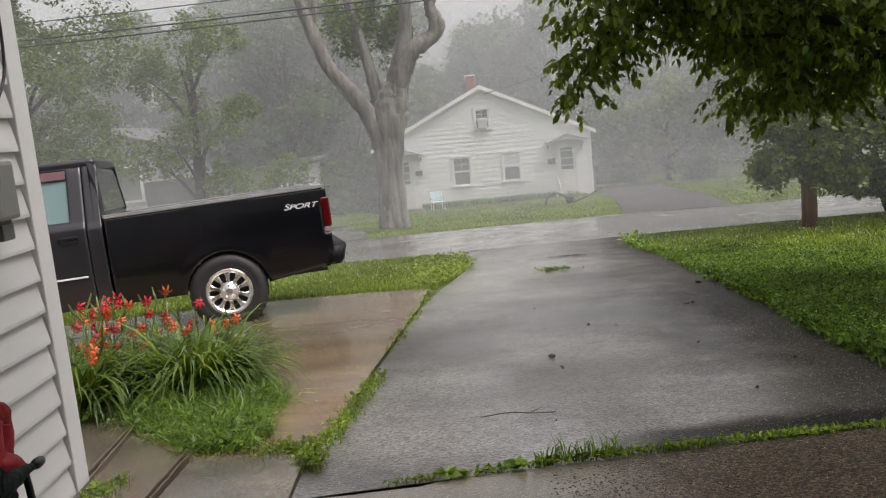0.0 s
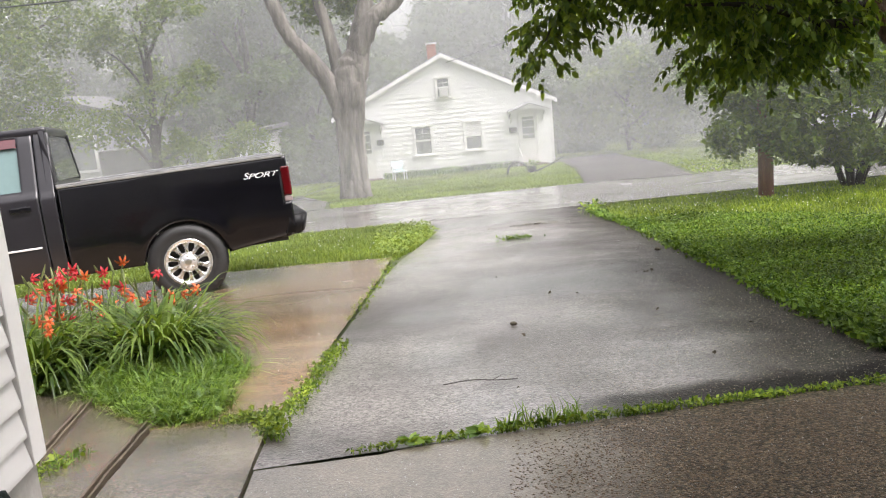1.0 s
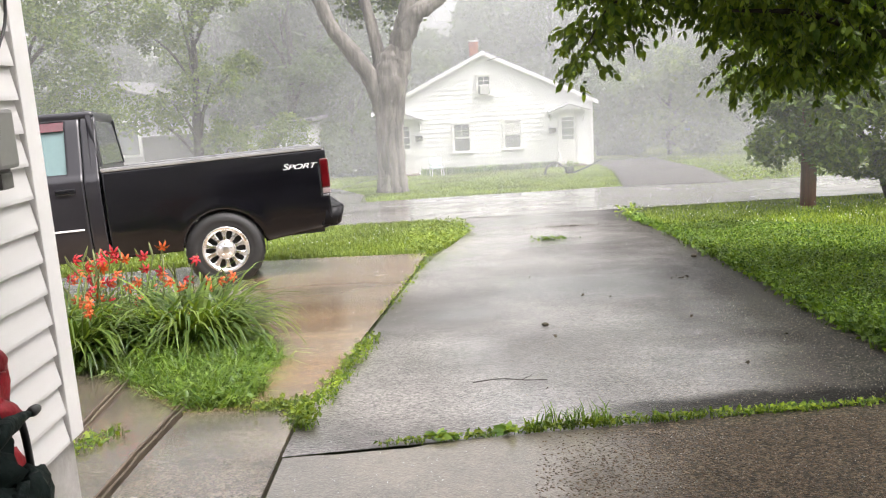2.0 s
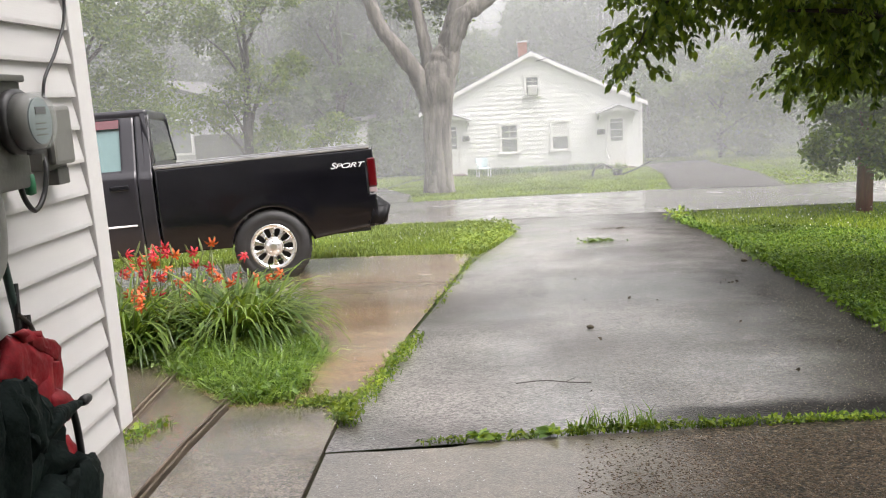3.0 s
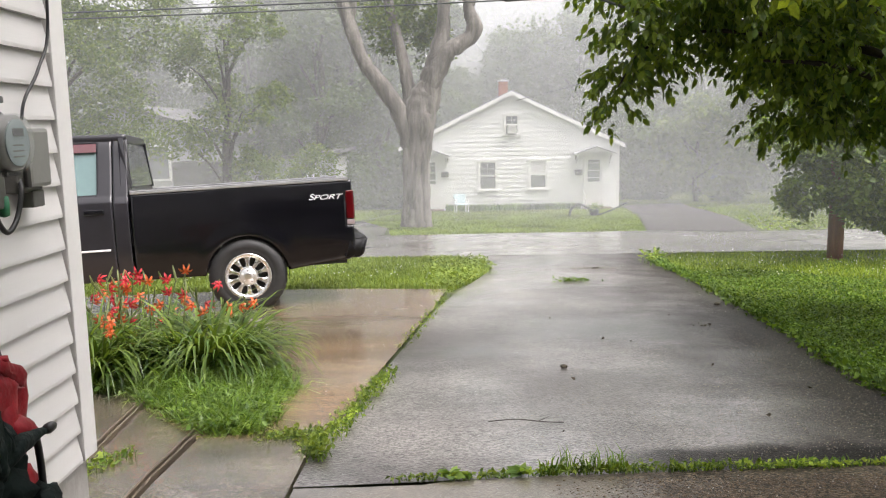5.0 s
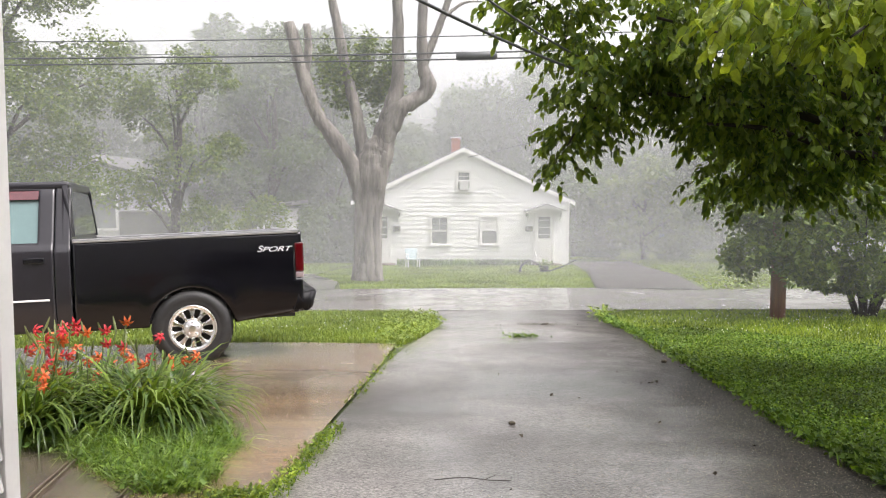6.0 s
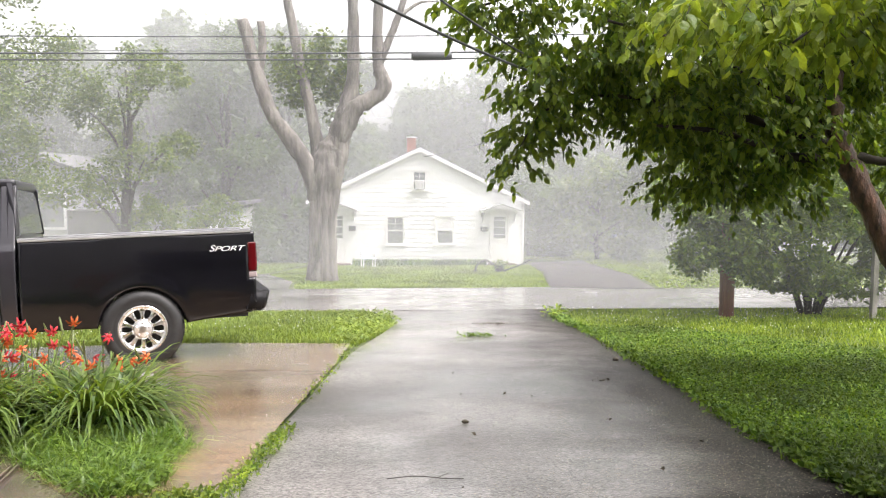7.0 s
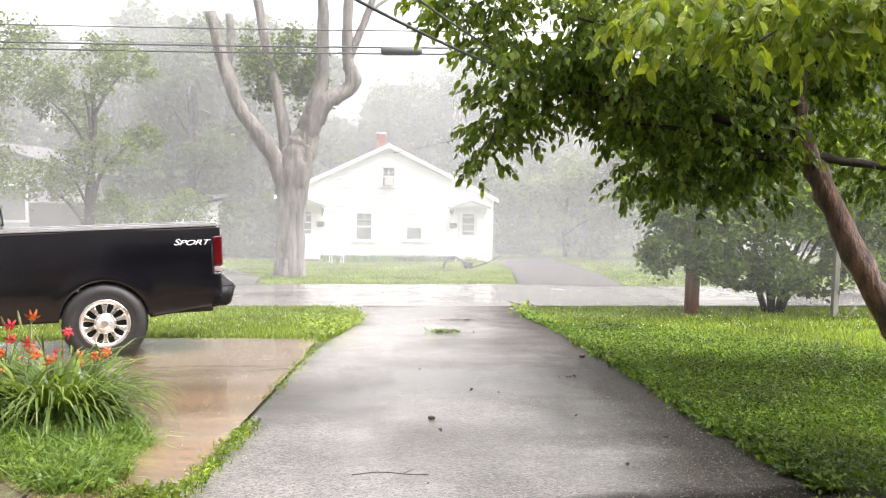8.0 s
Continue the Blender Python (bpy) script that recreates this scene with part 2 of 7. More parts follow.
M = dict(
    soil=mat("lawn_soil", (0.06, 0.085, 0.022), 0.8, vary=0.35, scale=3, bump=0.6, bump_scale=90, dirt=(0.07, 0.05, 0.03), dirt_scale=0.9, dirt_amount=0.35),
    road=mat("wet_road", (0.21, 0.20, 0.19), 0.24, vary=0.2, scale=0.8, bump=0.3, bump_scale=60, coat=0.8, coat_rough=0.15, rough_vary=0.1),
    patch=mat("old_patch_asphalt", (0.05, 0.046, 0.043), 0.6, vary=0.4, scale=5, bump=1.0, bump_scale=50, speck=0.6, speck_scale=60),
    pad=mat("muddy_wet_concrete", (0.20, 0.135, 0.080), 0.2, film=0.10, vary=0.3, scale=0.9, bump=0.22, bump_scale=70, coat=1.0, coat_rough=0.03, speck=0.2, speck_scale=110, dirt=(0.34, 0.27, 0.19), dirt_scale=0.8, dirt_amount=0.7, rough_vary=0.12, stretch=(0.6, 1.6, 1)),
    slab=mat("wet_concrete", (0.105, 0.085, 0.066), 0.2, film=0.13, vary=0.4, scale=2.2, bump=0.4, bump_scale=110, coat=1.0, coat_rough=0.05, speck=0.35, speck_scale=120, dirt=(0.19, 0.15, 0.11), dirt_scale=1.6, dirt_amount=0.7, rough_vary=0.12),
    formboard=mat("rotten_form_board", (0.12, 0.09, 0.06), 0.7, vary=0.4, scale=14, bump=0.6, bump_scale=60, stretch=(1, 0.15, 1)),
    vinyl=mat("white_vinyl_siding", (0.68, 0.67, 0.66), 0.42, vary=0.03, scale=3, bump=0.08, bump_scale=40, stretch=(1, 0.2, 4), dirt=(0.6, 0.58, 0.54), dirt_scale=1.2, dirt_amount=0.25, piece=0.04),
    trim=mat("white_trim", (0.76, 0.75, 0.73), 0.4, vary=0.04, scale=5, bump=0.05),
    footing=mat("painted_foundation", (0.5, 0.49, 0.47), 0.7, vary=0.15, scale=6, bump=0.5, bump_scale=45, dirt=(0.25, 0.22, 0.18), dirt_scale=4, dirt_amount=0.6),
    plaster=mat("grey_plaster", (0.45, 0.44, 0.42), 0.8, vary=0.1, scale=2),
    housewhite=mat("white_clapboard", (0.8, 0.8, 0.79), 0.5, vary=0.05, scale=2.5, bump=0.1, bump_scale=30, piece=0.05, dirt=(0.68, 0.68, 0.65), dirt_scale=0.7, dirt_amount=0.35),
    darkshingle=mat("dark_shingle", (0.12, 0.12, 0.12), 0.8, vary=0.25, scale=12, bump=0.5, bump_scale=50),
    shingle=mat("grey_shingle", (0.33, 0.33, 0.34), 0.7, vary=0.25, scale=12, bump=0.5, bump_scale=50),
    brick=mat("red_brick", (0.30, 0.12, 0.085), 0.8, vary=0.3, scale=12, bump=0.5, bump_scale=40, piece=0.3),
    darkstep=mat("brown_step", (0.16, 0.11, 0.09), 0.7, vary=0.3, scale=8, bump=0.3),
    winglass=glass_mat("house_window_glass", (0.16, 0.17, 0.175), 0.08, 1.0),
    blind=mat("white_blind", (0.62, 0.62, 0.60), 0.6, vary=0.06, scale=3, stretch=(1, 1, 12)),
    metalgrey=mat("grey_meter_paint", (0.13, 0.13, 0.12), 0.45, 0.1, vary=0.12, scale=9, bump=0.1, dirt=(0.15, 0.14, 0.12), dirt_scale=5, dirt_amount=0.5),
    meterdark=mat("dark_meter_ring", (0.06, 0.06, 0.06), 0.4, vary=0.2, scale=9),
    meterface=mat("meter_face", (0.26, 0.32, 0.32), 0.4, vary=0.05, scale=9),
    conduit=mat("grey_conduit", (0.24, 0.24, 0.225), 0.45, vary=0.1, scale=6, dirt=(0.2, 0.19, 0.17), dirt_scale=6, dirt_amount=0.4),
    clearglass=glass_mat("clear_meter_glass", (0.85, 0.9, 0.9), 0.02, 0.18),
    cable=mat("black_cable", (0.012, 0.012, 0.012), 0.45, vary=0.2, scale=20),
    wire=mat("overhead_wire", (0.06, 0.065, 0.065), 0.6, vary=0.2, scale=2),
    greentag=mat("green_tag", (0.03, 0.22, 0.10), 0.4, vary=0.2, scale=20),
    redcloth=mat("red_nylon", (0.23, 0.008, 0.014), 0.55, spec=0.3, vary=0.3, scale=12, bump=0.5, bump_scale=20, bump_depth=0.015),
    greencloth=mat("dark_green_canvas", (0.007, 0.016, 0.014), 0.75, spec=0.2, vary=0.45, scale=10, bump=0.7, bump_scale=26, bump_depth=0.02),
    blackplastic=mat("black_plastic", (0.018, 0.018, 0.018), 0.4, vary=0.2, scale=15, bump=0.1),
    truckblack=mat("wet_black_paint", (0.005, 0.005, 0.007), 0.17, vary=0.3, scale=3, coat=0.12, coat_rough=0.04, bump=0.03, bump_scale=35, spec=0.42),
    truckgrey=mat("dull_black_cab_paint", (0.016, 0.015, 0.019), 0.28, vary=0.2, scale=4, coat=0.3, coat_rough=0.08),
    tyre=mat("tyre_rubber", (0.02, 0.02, 0.02), 0.62, vary=0.2, scale=20, bump=0.2),
    chrome=mat("polished_alloy", (0.86, 0.86, 0.85), 0.26, 1.0, vary=0.08, scale=10, rough_vary=0.08),
    hubmetal=mat("hub_cap", (0.75, 0.75, 0.75), 0.3, 1.0, vary=0.06, scale=14),
    railcap=mat("bed_rail_cap", (0.22, 0.22, 0.225), 0.2, vary=0.25, scale=6, coat=0.8),
    taillight=mat("red_tail_light", (0.085, 0.003, 0.005), 0.16, vary=0.2, scale=14, coat=0.5),
    reverselight=mat("clear_reverse_lens", (0.34, 0.27, 0.27), 0.12, vary=0.1, scale=14, coat=1.0),
    cabglass=mat("pale_cab_glass", (0.13, 0.20, 0.20), 0.10, vary=0.06, scale=2),
    darkglass=mat("dark_rear_glass", (0.02, 0.025, 0.028), 0.05, vary=0.1, scale=2, coat=1.0, coat_rough=0.02),
    visor=mat("red_brown_visor", (0.09, 0.025, 0.03), 0.2, vary=0.15, scale=5, coat=0.6),
    decal=mat("white_decal", (0.78, 0.78, 0.78), 0.4, vary=0.03, scale=9),
    bark=mat("wet_grey_bark", (0.17, 0.155, 0.135), 0.8, vary=0.5, scale=5, bump=1.0, bump_depth=0.08, bump_scale=9, stretch=(1, 1, 0.22), dirt=(0.06, 0.05, 0.043), dirt_scale=2.6, dirt_amount=0.7),
    redbark=mat("wet_red_brown_bark", (0.17, 0.085, 0.055), 0.45, vary=0.75, scale=16, bump=1.0, bump_depth=0.03, bump_scale=26, coat=0.2, stretch=(1, 1, 0.4), dirt=(0.03, 0.022, 0.018), dirt_scale=5, dirt_amount=0.7),
    darkbark=mat("dark_bark", (0.034, 0.027, 0.020), 0.8, spec=0.3, vary=0.4, scale=8, bump=0.8, bump_scale=25),
    polewood=mat("red_brown_pole", (0.22, 0.085, 0.045), 0.7, vary=0.3, scale=9, bump=0.6, bump_scale=40, stretch=(1, 1, 0.1)),
    greywood=mat("weathered_post", (0.28, 0.26, 0.23), 0.75, vary=0.3, scale=9, bump=0.5, stretch=(1, 1, 0.12)),
    twig=mat("wet_twig", (0.03, 0.022, 0.016), 0.5, vary=0.3, scale=30),
    leaf=leaf_mat("tree_leaf", (0.104, 0.170, 0.032), 0.6, 0.44, 0.40, 0.3, 5, 0.6),
    # brighter copy of the tree leaf for light falling on the low bough
    leaf_lit=leaf_mat("lit_tree_leaf", (0.18, 0.265, 0.042), 0.5, 0.40, 0.34, 0.35, 9, 1.0),
    leaf_dark=leaf_mat("bush_leaf", (0.090, 0.150, 0.034), 0.5),
    leaf_pale=leaf_mat("pale_tree_leaf", (0.085, 0.130, 0.040), 0.4),
    leaf_far=leaf_mat("far_tree_leaf", (0.06, 0.095, 0.04), 0.2),
    # darker green takes in the fruit tree's shade; the next is the lit copy
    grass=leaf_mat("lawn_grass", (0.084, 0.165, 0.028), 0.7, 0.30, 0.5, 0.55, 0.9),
    grass_lit=leaf_mat("lit_lawn_grass", (0.150, 0.235, 0.042), 0.6, 0.34, 0.5, 0.5, 0.9),
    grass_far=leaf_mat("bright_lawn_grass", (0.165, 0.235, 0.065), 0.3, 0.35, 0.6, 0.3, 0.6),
    weed=leaf_mat("bright_weed", (0.115, 0.205, 0.046), 0.5, 0.32),
    lily=leaf_mat("daylily_leaf", (0.085, 0.145, 0.036), 0.5, 0.3, 0.18),
    stalk=mat("flower_stalk", (0.14, 0.17, 0.05), 0.5, vary=0.2, scale=20),
    petal=leaf_mat("coral_petal", (0.42, 0.10, 0.045), 0.55, 0.25, 0.5),
    petal_pink=leaf_mat("pink_red_petal", (0.40, 0.032, 0.055), 0.35, 0.25, 0.5),
    clover=mat("white_clover", (0.7, 0.7, 0.62), 0.7, vary=0.1, scale=40),
    pebble=mat("wet_brown_pebble", (0.092, 0.066, 0.042), 0.42, vary=0.35, scale=45, island=0.35),
    chip=mat("pale_stone_chip", (0.30, 0.285, 0.27), 0.4, vary=0.2, scale=30, island=0.5),
    splash=mat("rain_splash", (0.62, 0.63, 0.64), 0.08, vary=0.05),
    litter=mat("leaf_litter", (0.085, 0.07, 0.045), 0.8, vary=0.5, scale=30, bump=0.6),
    greyhouse=mat("grey_siding", (0.42, 0.42, 0.41), 0.6, vary=0.08, scale=3, piece=0.06),
    darkwall=mat("dark_shed_wall", (0.06, 0.058, 0.055), 0.7, vary=0.2, scale=4),
    chairblue=mat("pale_blue_plastic", (0.42, 0.52, 0.55), 0.4, vary=0.08, scale=9),
    bumper=mat("black_bumper_plastic", (0.008, 0.008, 0.009), 0.5, vary=0.2, scale=12, spec=0.2),
    poletube=mat("brown_metal_tube", (0.030, 0.060, 0.048), 0.5, vary=0.3, scale=18, bump=0.2),
    bluebin=mat("blue_plastic", (0.03, 0.10, 0.32), 0.4, vary=0.1, scale=6),
    iron=mat("black_iron", (0.02, 0.02, 0.02), 0.5, vary=0.2, scale=12),
    acgrey=mat("air_conditioner_grille", (0.5, 0.5, 0.48), 0.5, vary=0.1, scale=12),
)


# ---- building helpers ----
def ground_z(x, y):
    """The lie of the land: level by the garage, down to the road, on down behind it."""
    z = float(np.interp(y, (-80, 2.5, 3.34, 13, 21, 38, 60, 200), (0, 0, -0.03, -0.755, -1.22, -2.3, -3.3, -3.8)))
    if 3.5 < y < 14 and x < -1.6:
        z -= 0.016 * min(1.0, (-1.6 - x) / 0.6) * min(1, (y - 3.5) / 3)
    if 5 < y < 14 and x < -2.6:
        z -= 0.028 * min(3.5, -2.6 - x) * min(1, (y - 5) / 2)
    return z


def thing(name, x=0.0, y=0.0, z=0.0, rz=0.0):
    ob = new(name)
    ob.empty_display_size = 0.2
    ob.matrix_basis = pose(x, y, z, 0, 0, rz)
    return ob


def part(name, bm, material, parent=None, label="", smooth=False):
    """Links a bmesh as one mesh object under a thing or part."""
    me = bpy.data.meshes.new(name)
    bmesh.ops.recalc_face_normals(bm, faces=bm.faces)
    bm.to_mesh(me)
    bm.free()
    me.materials.append(material)
    if smooth:
        for p in me.polygons:
            p.use_smooth = True
    ob = new(name, me)
    if parent:
        ob.parent = parent
    if label:
        tagged(ob, label)
    return ob


def add_box(bm, x0, x1, y0, y1, z0, z1, bevel=0.0, seg=2):
    got = bmesh.ops.create_cube(bm, size=1)["verts"]
    for v in got:
        v.co = Vector((x0 + (v.co.x + 0.5) * (x1 - x0), y0 + (v.co.y + 0.5) * (y1 - y0), z0 + (v.co.z + 0.5) * (z1 - z0)))
    if bevel:
        edges = list({e for v in got for e in v.link_edges})
        bmesh.ops.bevel(bm, geom=edges, offset=bevel, segments=seg, affect="EDGES", profile=0.6)
    return bm


def box(x0, x1, y0, y1, z0, z1, bevel=0.0, seg=2):
    return add_box(bmesh.new(), x0, x1, y0, y1, z0, z1, bevel, seg)


def prism(points, axis, lo, hi, bevel=0.0):
    """A polygon in two axes, pulled along the third. axis 'y': points are (x, z); 'x': (y, z); 'z': (x, y)."""
    bm = bmesh.new()

    def at(a, b, c):
        return {"y": (a, c, b), "x": (c, a, b), "z": (a, b, c)}[axis]
    low = [bm.verts.new(at(a, b, lo)) for a, b in points]
    top = [bm.verts.new(at(a, b, hi)) for a, b in points]
    bm.faces.new(low)
    bm.faces.new(top[::-1])
    for i in range(len(points)):
        j = (i + 1) % len(points)
        bm.faces.new((low[i], top[i], top[j], low[j]))
    if bevel:
        bmesh.ops.bevel(bm, geom=list(bm.edges), offset=bevel, segments=2, affect="EDGES")
    return bm


def add_tube(bm, points, radii, sides=8, rough=0.0):
    """A tapered tube along points."""
    pts = [Vector(p) for p in points]
    rings = []
    a = None
    for i, p in enumerate(pts):
        d = (pts[min(i + 1, len(pts) - 1)] - pts[max(i - 1, 0)]).normalized()
        a = d.orthogonal().normalized() if a is None else (a - d * a.dot(d)).normalized()
        b = d.cross(a)
        r = radii[i] if isinstance(radii, (list, tuple)) else radii
        ring = []
        for k in range(sides):
            t = 2 * math.pi * k / sides
            rr = r * (1 + rough * noise.noise((p + Vector((math.cos(t), math.sin(t), 0)) * r) * (1.2 / max(r, 0.05)) * 0.5))
            ring.append(bm.verts.new(p + (a * math.cos(t) + b * math.sin(t)) * rr))
        rings.append(ring)
    for r0, r1 in zip(rings, rings[1:]):
        for k in range(sides):
            bm.faces.new((r0[k], r0[(k + 1) % sides], r1[(k + 1) % sides], r1[k]))
    bm.faces.new(rings[0][::-1])
    bm.faces.new(rings[-1])
    return bm


def tube(points, radii, sides=8, rough=0.0):
    return add_tube(bmesh.new(), points, radii, sides, rough)


def smooth_line(points, steps=6):
    """A Catmull-Rom line through points."""
    p = [Vector(q) for q in points]
    p = [p[0] * 2 - p[1]] + p + [p[-1] * 2 - p[-2]]
    out = []
    for i in range(1, len(p) - 2):
        for s in range(steps):
            t = s / steps
            out.append(0.5 * ((2 * p[i]) + (p[i + 1] - p[i - 1]) * t + (2 * p[i - 1] - 5 * p[i] + 4 * p[i + 1] - p[i + 2]) * t * t
                              + (3 * p[i] - p[i - 1] - 3 * p[i + 1] + p[i + 2]) * t ** 3))
    return out + [p[-2]]


def lathe(profile, sides=24, axis="z", closed=True):
    """Turns (radius, height) pairs round an axis."""
    bm = bmesh.new()
    rings = []
    for r, h in profile:
        ring = []
        for k in range(sides):
            a = 2 * math.pi * k / sides
            c, s = r * math.cos(a), r * math.sin(a)
            ring.append(bm.verts.new({"z": (c, s, h), "x": (h, c, s), "y": (c, h, s)}[axis]))
        rings.append(ring)
    for r0, r1 in zip(rings, rings[1:]):
        for k in range(sides):
            bm.faces.new((r0[k], r0[(k + 1) % sides], r1[(k + 1) % sides], r1[k]))
    if closed:
        bm.faces.new(rings[0][::-1])
        bm.faces.new(rings[-1])
    return bm


def raw_mesh(name, verts, faces, material, parent=None, smooth=False):
    """A mesh straight from arrays: verts (n, 3), faces (m, 3) or (m, 4)."""
    me = bpy.data.meshes.new(name)
    me.vertices.add(len(verts))
    me.vertices.foreach_set("co", np.asarray(verts, dtype=np.float32).ravel())
    k = faces.shape[1]
    me.loops.add(faces.size)
    me.loops.foreach_set("vertex_index", faces.astype(np.int32).ravel())
    me.polygons.add(len(faces))
    me.polygons.foreach_set("loop_start", np.arange(0, faces.size, k, dtype=np.int32))
    if smooth:
        me.polygons.foreach_set("use_smooth", np.ones(len(faces), dtype=bool))
    me.update(calc_edges=True)
    me.materials.append(material)
    ob = new(name, me)
    if parent:
        ob.parent = parent
    return ob


def unit(v):
    return v / np.maximum(np.linalg.norm(v, axis=-1, keepdims=True), 1e-9)


def leaves(name, centres, size, material, parent=None, seed=0, droop=0.6, shape=0.55, spread=0.35, fine=False, way=None, flat=0.0):
    """Folded leaves of four triangles each, hanging more or less. way: the leaves' own directions; flat: how far they lie face up."""
    rng = np.random.default_rng(seed)
    n = len(centres)
    s = (size * rng.uniform(1 - spread, 1 + spread, n))[:, None]
    d = rng.normal(size=(n, 3))
    d[:, 2] = d[:, 2] * 0.5 - droop
    d = unit(d) if way is None else unit(way)
    side = unit(np.cross(d, unit(rng.normal(size=(n, 3))) + np.array((0, 0, flat))))
    up = np.cross(side, d)
    base = centres
    if fine:
        # ovate leaf with a curling midrib: eight triangles
        w = side * s * shape * 0.5
        curl = up * s * rng.uniform(0.10, 0.45, n)[:, None]
        cup = up * s * 0.07
        a = [base, base + d * s * 0.22 + w * 0.85 + cup, base + d * s * 0.58 + w * 0.9 + cup - curl * 0.35, base + d * s - curl,
             base + d * s * 0.58 - w * 0.9 + cup - curl * 0.35, base + d * s * 0.22 - w * 0.85 + cup, base + d * s * 0.30 - curl * 0.05, base + d * s * 0.65 - curl * 0.4]
        v = np.stack(a, 1).reshape(-1, 3)
        o = (np.arange(n) * 8)[:, None, None]
        f = (np.array([[0, 1, 6], [1, 2, 6], [2, 7, 6], [2, 3, 7], [3, 4, 7], [4, 6, 7], [4, 5, 6], [5, 0, 6]])[None] + o).reshape(-1, 3)
        return raw_mesh(name, v, f, material, parent, True)
    mid = base + d * s * 0.45 - up * s * 0.08
    left = base + d * s * 0.42 + side * s * shape * 0.5 + up * s * 0.06
    right = base + d * s * 0.42 - side * s * shape * 0.5 + up * s * 0.06
    tip = base + d * s + up * s * rng.uniform(-0.2, 0.05, n)[:, None]
    v = np.stack([base, left, tip, right, mid], 1).reshape(-1, 3)
    o = (np.arange(n) * 5)[:, None, None]
    f = (np.array([[0, 1, 4], [1, 2, 4], [2, 3, 4], [3, 0, 4]])[None] + o).reshape(-1, 3)
    return raw_mesh(name, v, f, material, parent)


def blades(name, xy, z, height, width, material, seed=0, lean=0.5, parent=None):
    """Bent grass blades: five corners, three triangles each."""
    rng = np.random.default_rng(seed)
    n = len(xy)
    h = height * rng.uniform(0.5, 1.3, n)
    w = width * rng.uniform(0.6, 1.4, n)
    a = rng.uniform(0, 2 * np.pi, n)
    b = rng.uniform(0, 2 * np.pi, n)
    k = lean * rng.uniform(0.2, 1.4, n)
    base = np.column_stack([xy, z])
    side = np.column_stack([np.cos(a), np.sin(a), 0 * a]) * (w / 2)[:, None]
    bend = np.column_stack([np.cos(b), np.sin(b), 0 * b])
    mid = base + bend * (h * k * 0.35)[:, None] + np.column_stack([0 * h, 0 * h, h * 0.62])
    tip = base + bend * (h * k)[:, None] + np.column_stack([0 * h, 0 * h, h * (1.0 - 0.25 * k)])
    v = np.stack([base - side, base + side, mid + side * 0.8, mid - side * 0.8, tip], 1).reshape(-1, 3)
    o = (np.arange(n) * 5)[:, None, None]
    f = (np.array([[0, 1, 2], [0, 2, 3], [3, 2, 4]])[None] + o).reshape(-1, 3)
    return raw_mesh(name, v, f, material, parent)


def blob_points(blobs, seed=0, clumps=14, clump_size=0.28):
    """Points for leaves: each blob (x, y, z, rx, ry, rz, count) is filled with small clumps, denser toward its skin."""
    rng = np.random.default_rng(seed)
    out = []
    for x, y, z, rx, ry, rz, count in blobs:
        d = unit(rng.normal(size=(clumps, 3))) * rng.uniform(0.35, 1.0, clumps)[:, None] ** 0.6
        pick = rng.integers(0, clumps, int(count))
        p = d[pick] + rng.normal(size=(int(count), 3)) * clump_size
        out.append(p * (rx, ry, rz) + (x, y, z))
    return np.concatenate(out)


def sprays(blobs, seed=0, per=9, reach=0.24, clumps=14, clump_size=0.28, hang=0.5):
    """Leafy twigs in place of single leaves: bases and directions of leaves set by turns along drooping twigs, and the twigs' lines."""
    rng = np.random.default_rng(seed)
    at, way, lines = [], [], []
    for x, y, z, rx, ry, rz, count in blobs:
        n = max(1, int(count / per))
        d = unit(rng.normal(size=(clumps, 3))) * rng.uniform(0.35, 1.0, clumps)[:, None] ** 0.6
        p = d[rng.integers(0, clumps, n)] + rng.normal(size=(n, 3)) * clump_size
        out = unit(p * (1, 1, 0.3) + rng.normal(size=(n, 3)) * 0.5)
        out[:, 2] = out[:, 2] * 0.5 - rng.uniform(0, 0.5, n)
        out = unit(out)
        base = p * (rx, ry, rz) + (x, y, z)
        ln = reach * rng.uniform(0.6, 1.3, n)[:, None]
        side = unit(np.cross(out, (0, 0, 1.0)) + rng.normal(size=(n, 3)) * 0.15)
        pts = [base + out * ln * t + np.array((0, 0, -1.0)) * ln * hang * t * t for t in (0.0, 0.5, 1.0)]
        lines.append(np.stack(pts, 1))
        for k in range(per):
            t = 0.12 + 0.88 * k / max(1, per - 1)
            q = base + out * ln * t + np.array((0, 0, -1.0)) * ln * hang * t * t
            s = (1 if k % 2 else -1) * (0.25 if k == per - 1 else 1.0)
            at.append(q + rng.normal(size=(n, 3)) * 0.012)
            way.append(out * 0.55 + side * s * 0.75 + np.array((0, 0, -1.0)) * rng.uniform(0.25, 1.3, n)[:, None] + rng.normal(size=(n, 3)) * 0.22)
    return np.concatenate(at), np.concatenate(way), np.concatenate(lines)


def twigs(name, lines, radius, material, parent):
    """Three-sided thin stems along short lines."""
    n, k = lines.shape[:2]
    ring = np.array([(math.cos(a), math.sin(a), 0.3 * math.cos(a)) for a in (0, 2.1, 4.2)]) * radius
    v = (lines[:, :, None, :] + ring[None, None] * np.linspace(1, 0.4, k)[None, :, None, None]).reshape(-1, 3)
    f = np.array([(3 * j + a, 3 * j + (a + 1) % 3, 3 * j + 3 + (a + 1) % 3, 3 * j + 3 + a) for j in range(k - 1) for a in range(3)])
    f = (f[None] + (np.arange(n) * 3 * k)[:, None, None]).reshape(-1, 4)
    return tagged(raw_mesh(name, v, f, material, parent), kind="stuff")


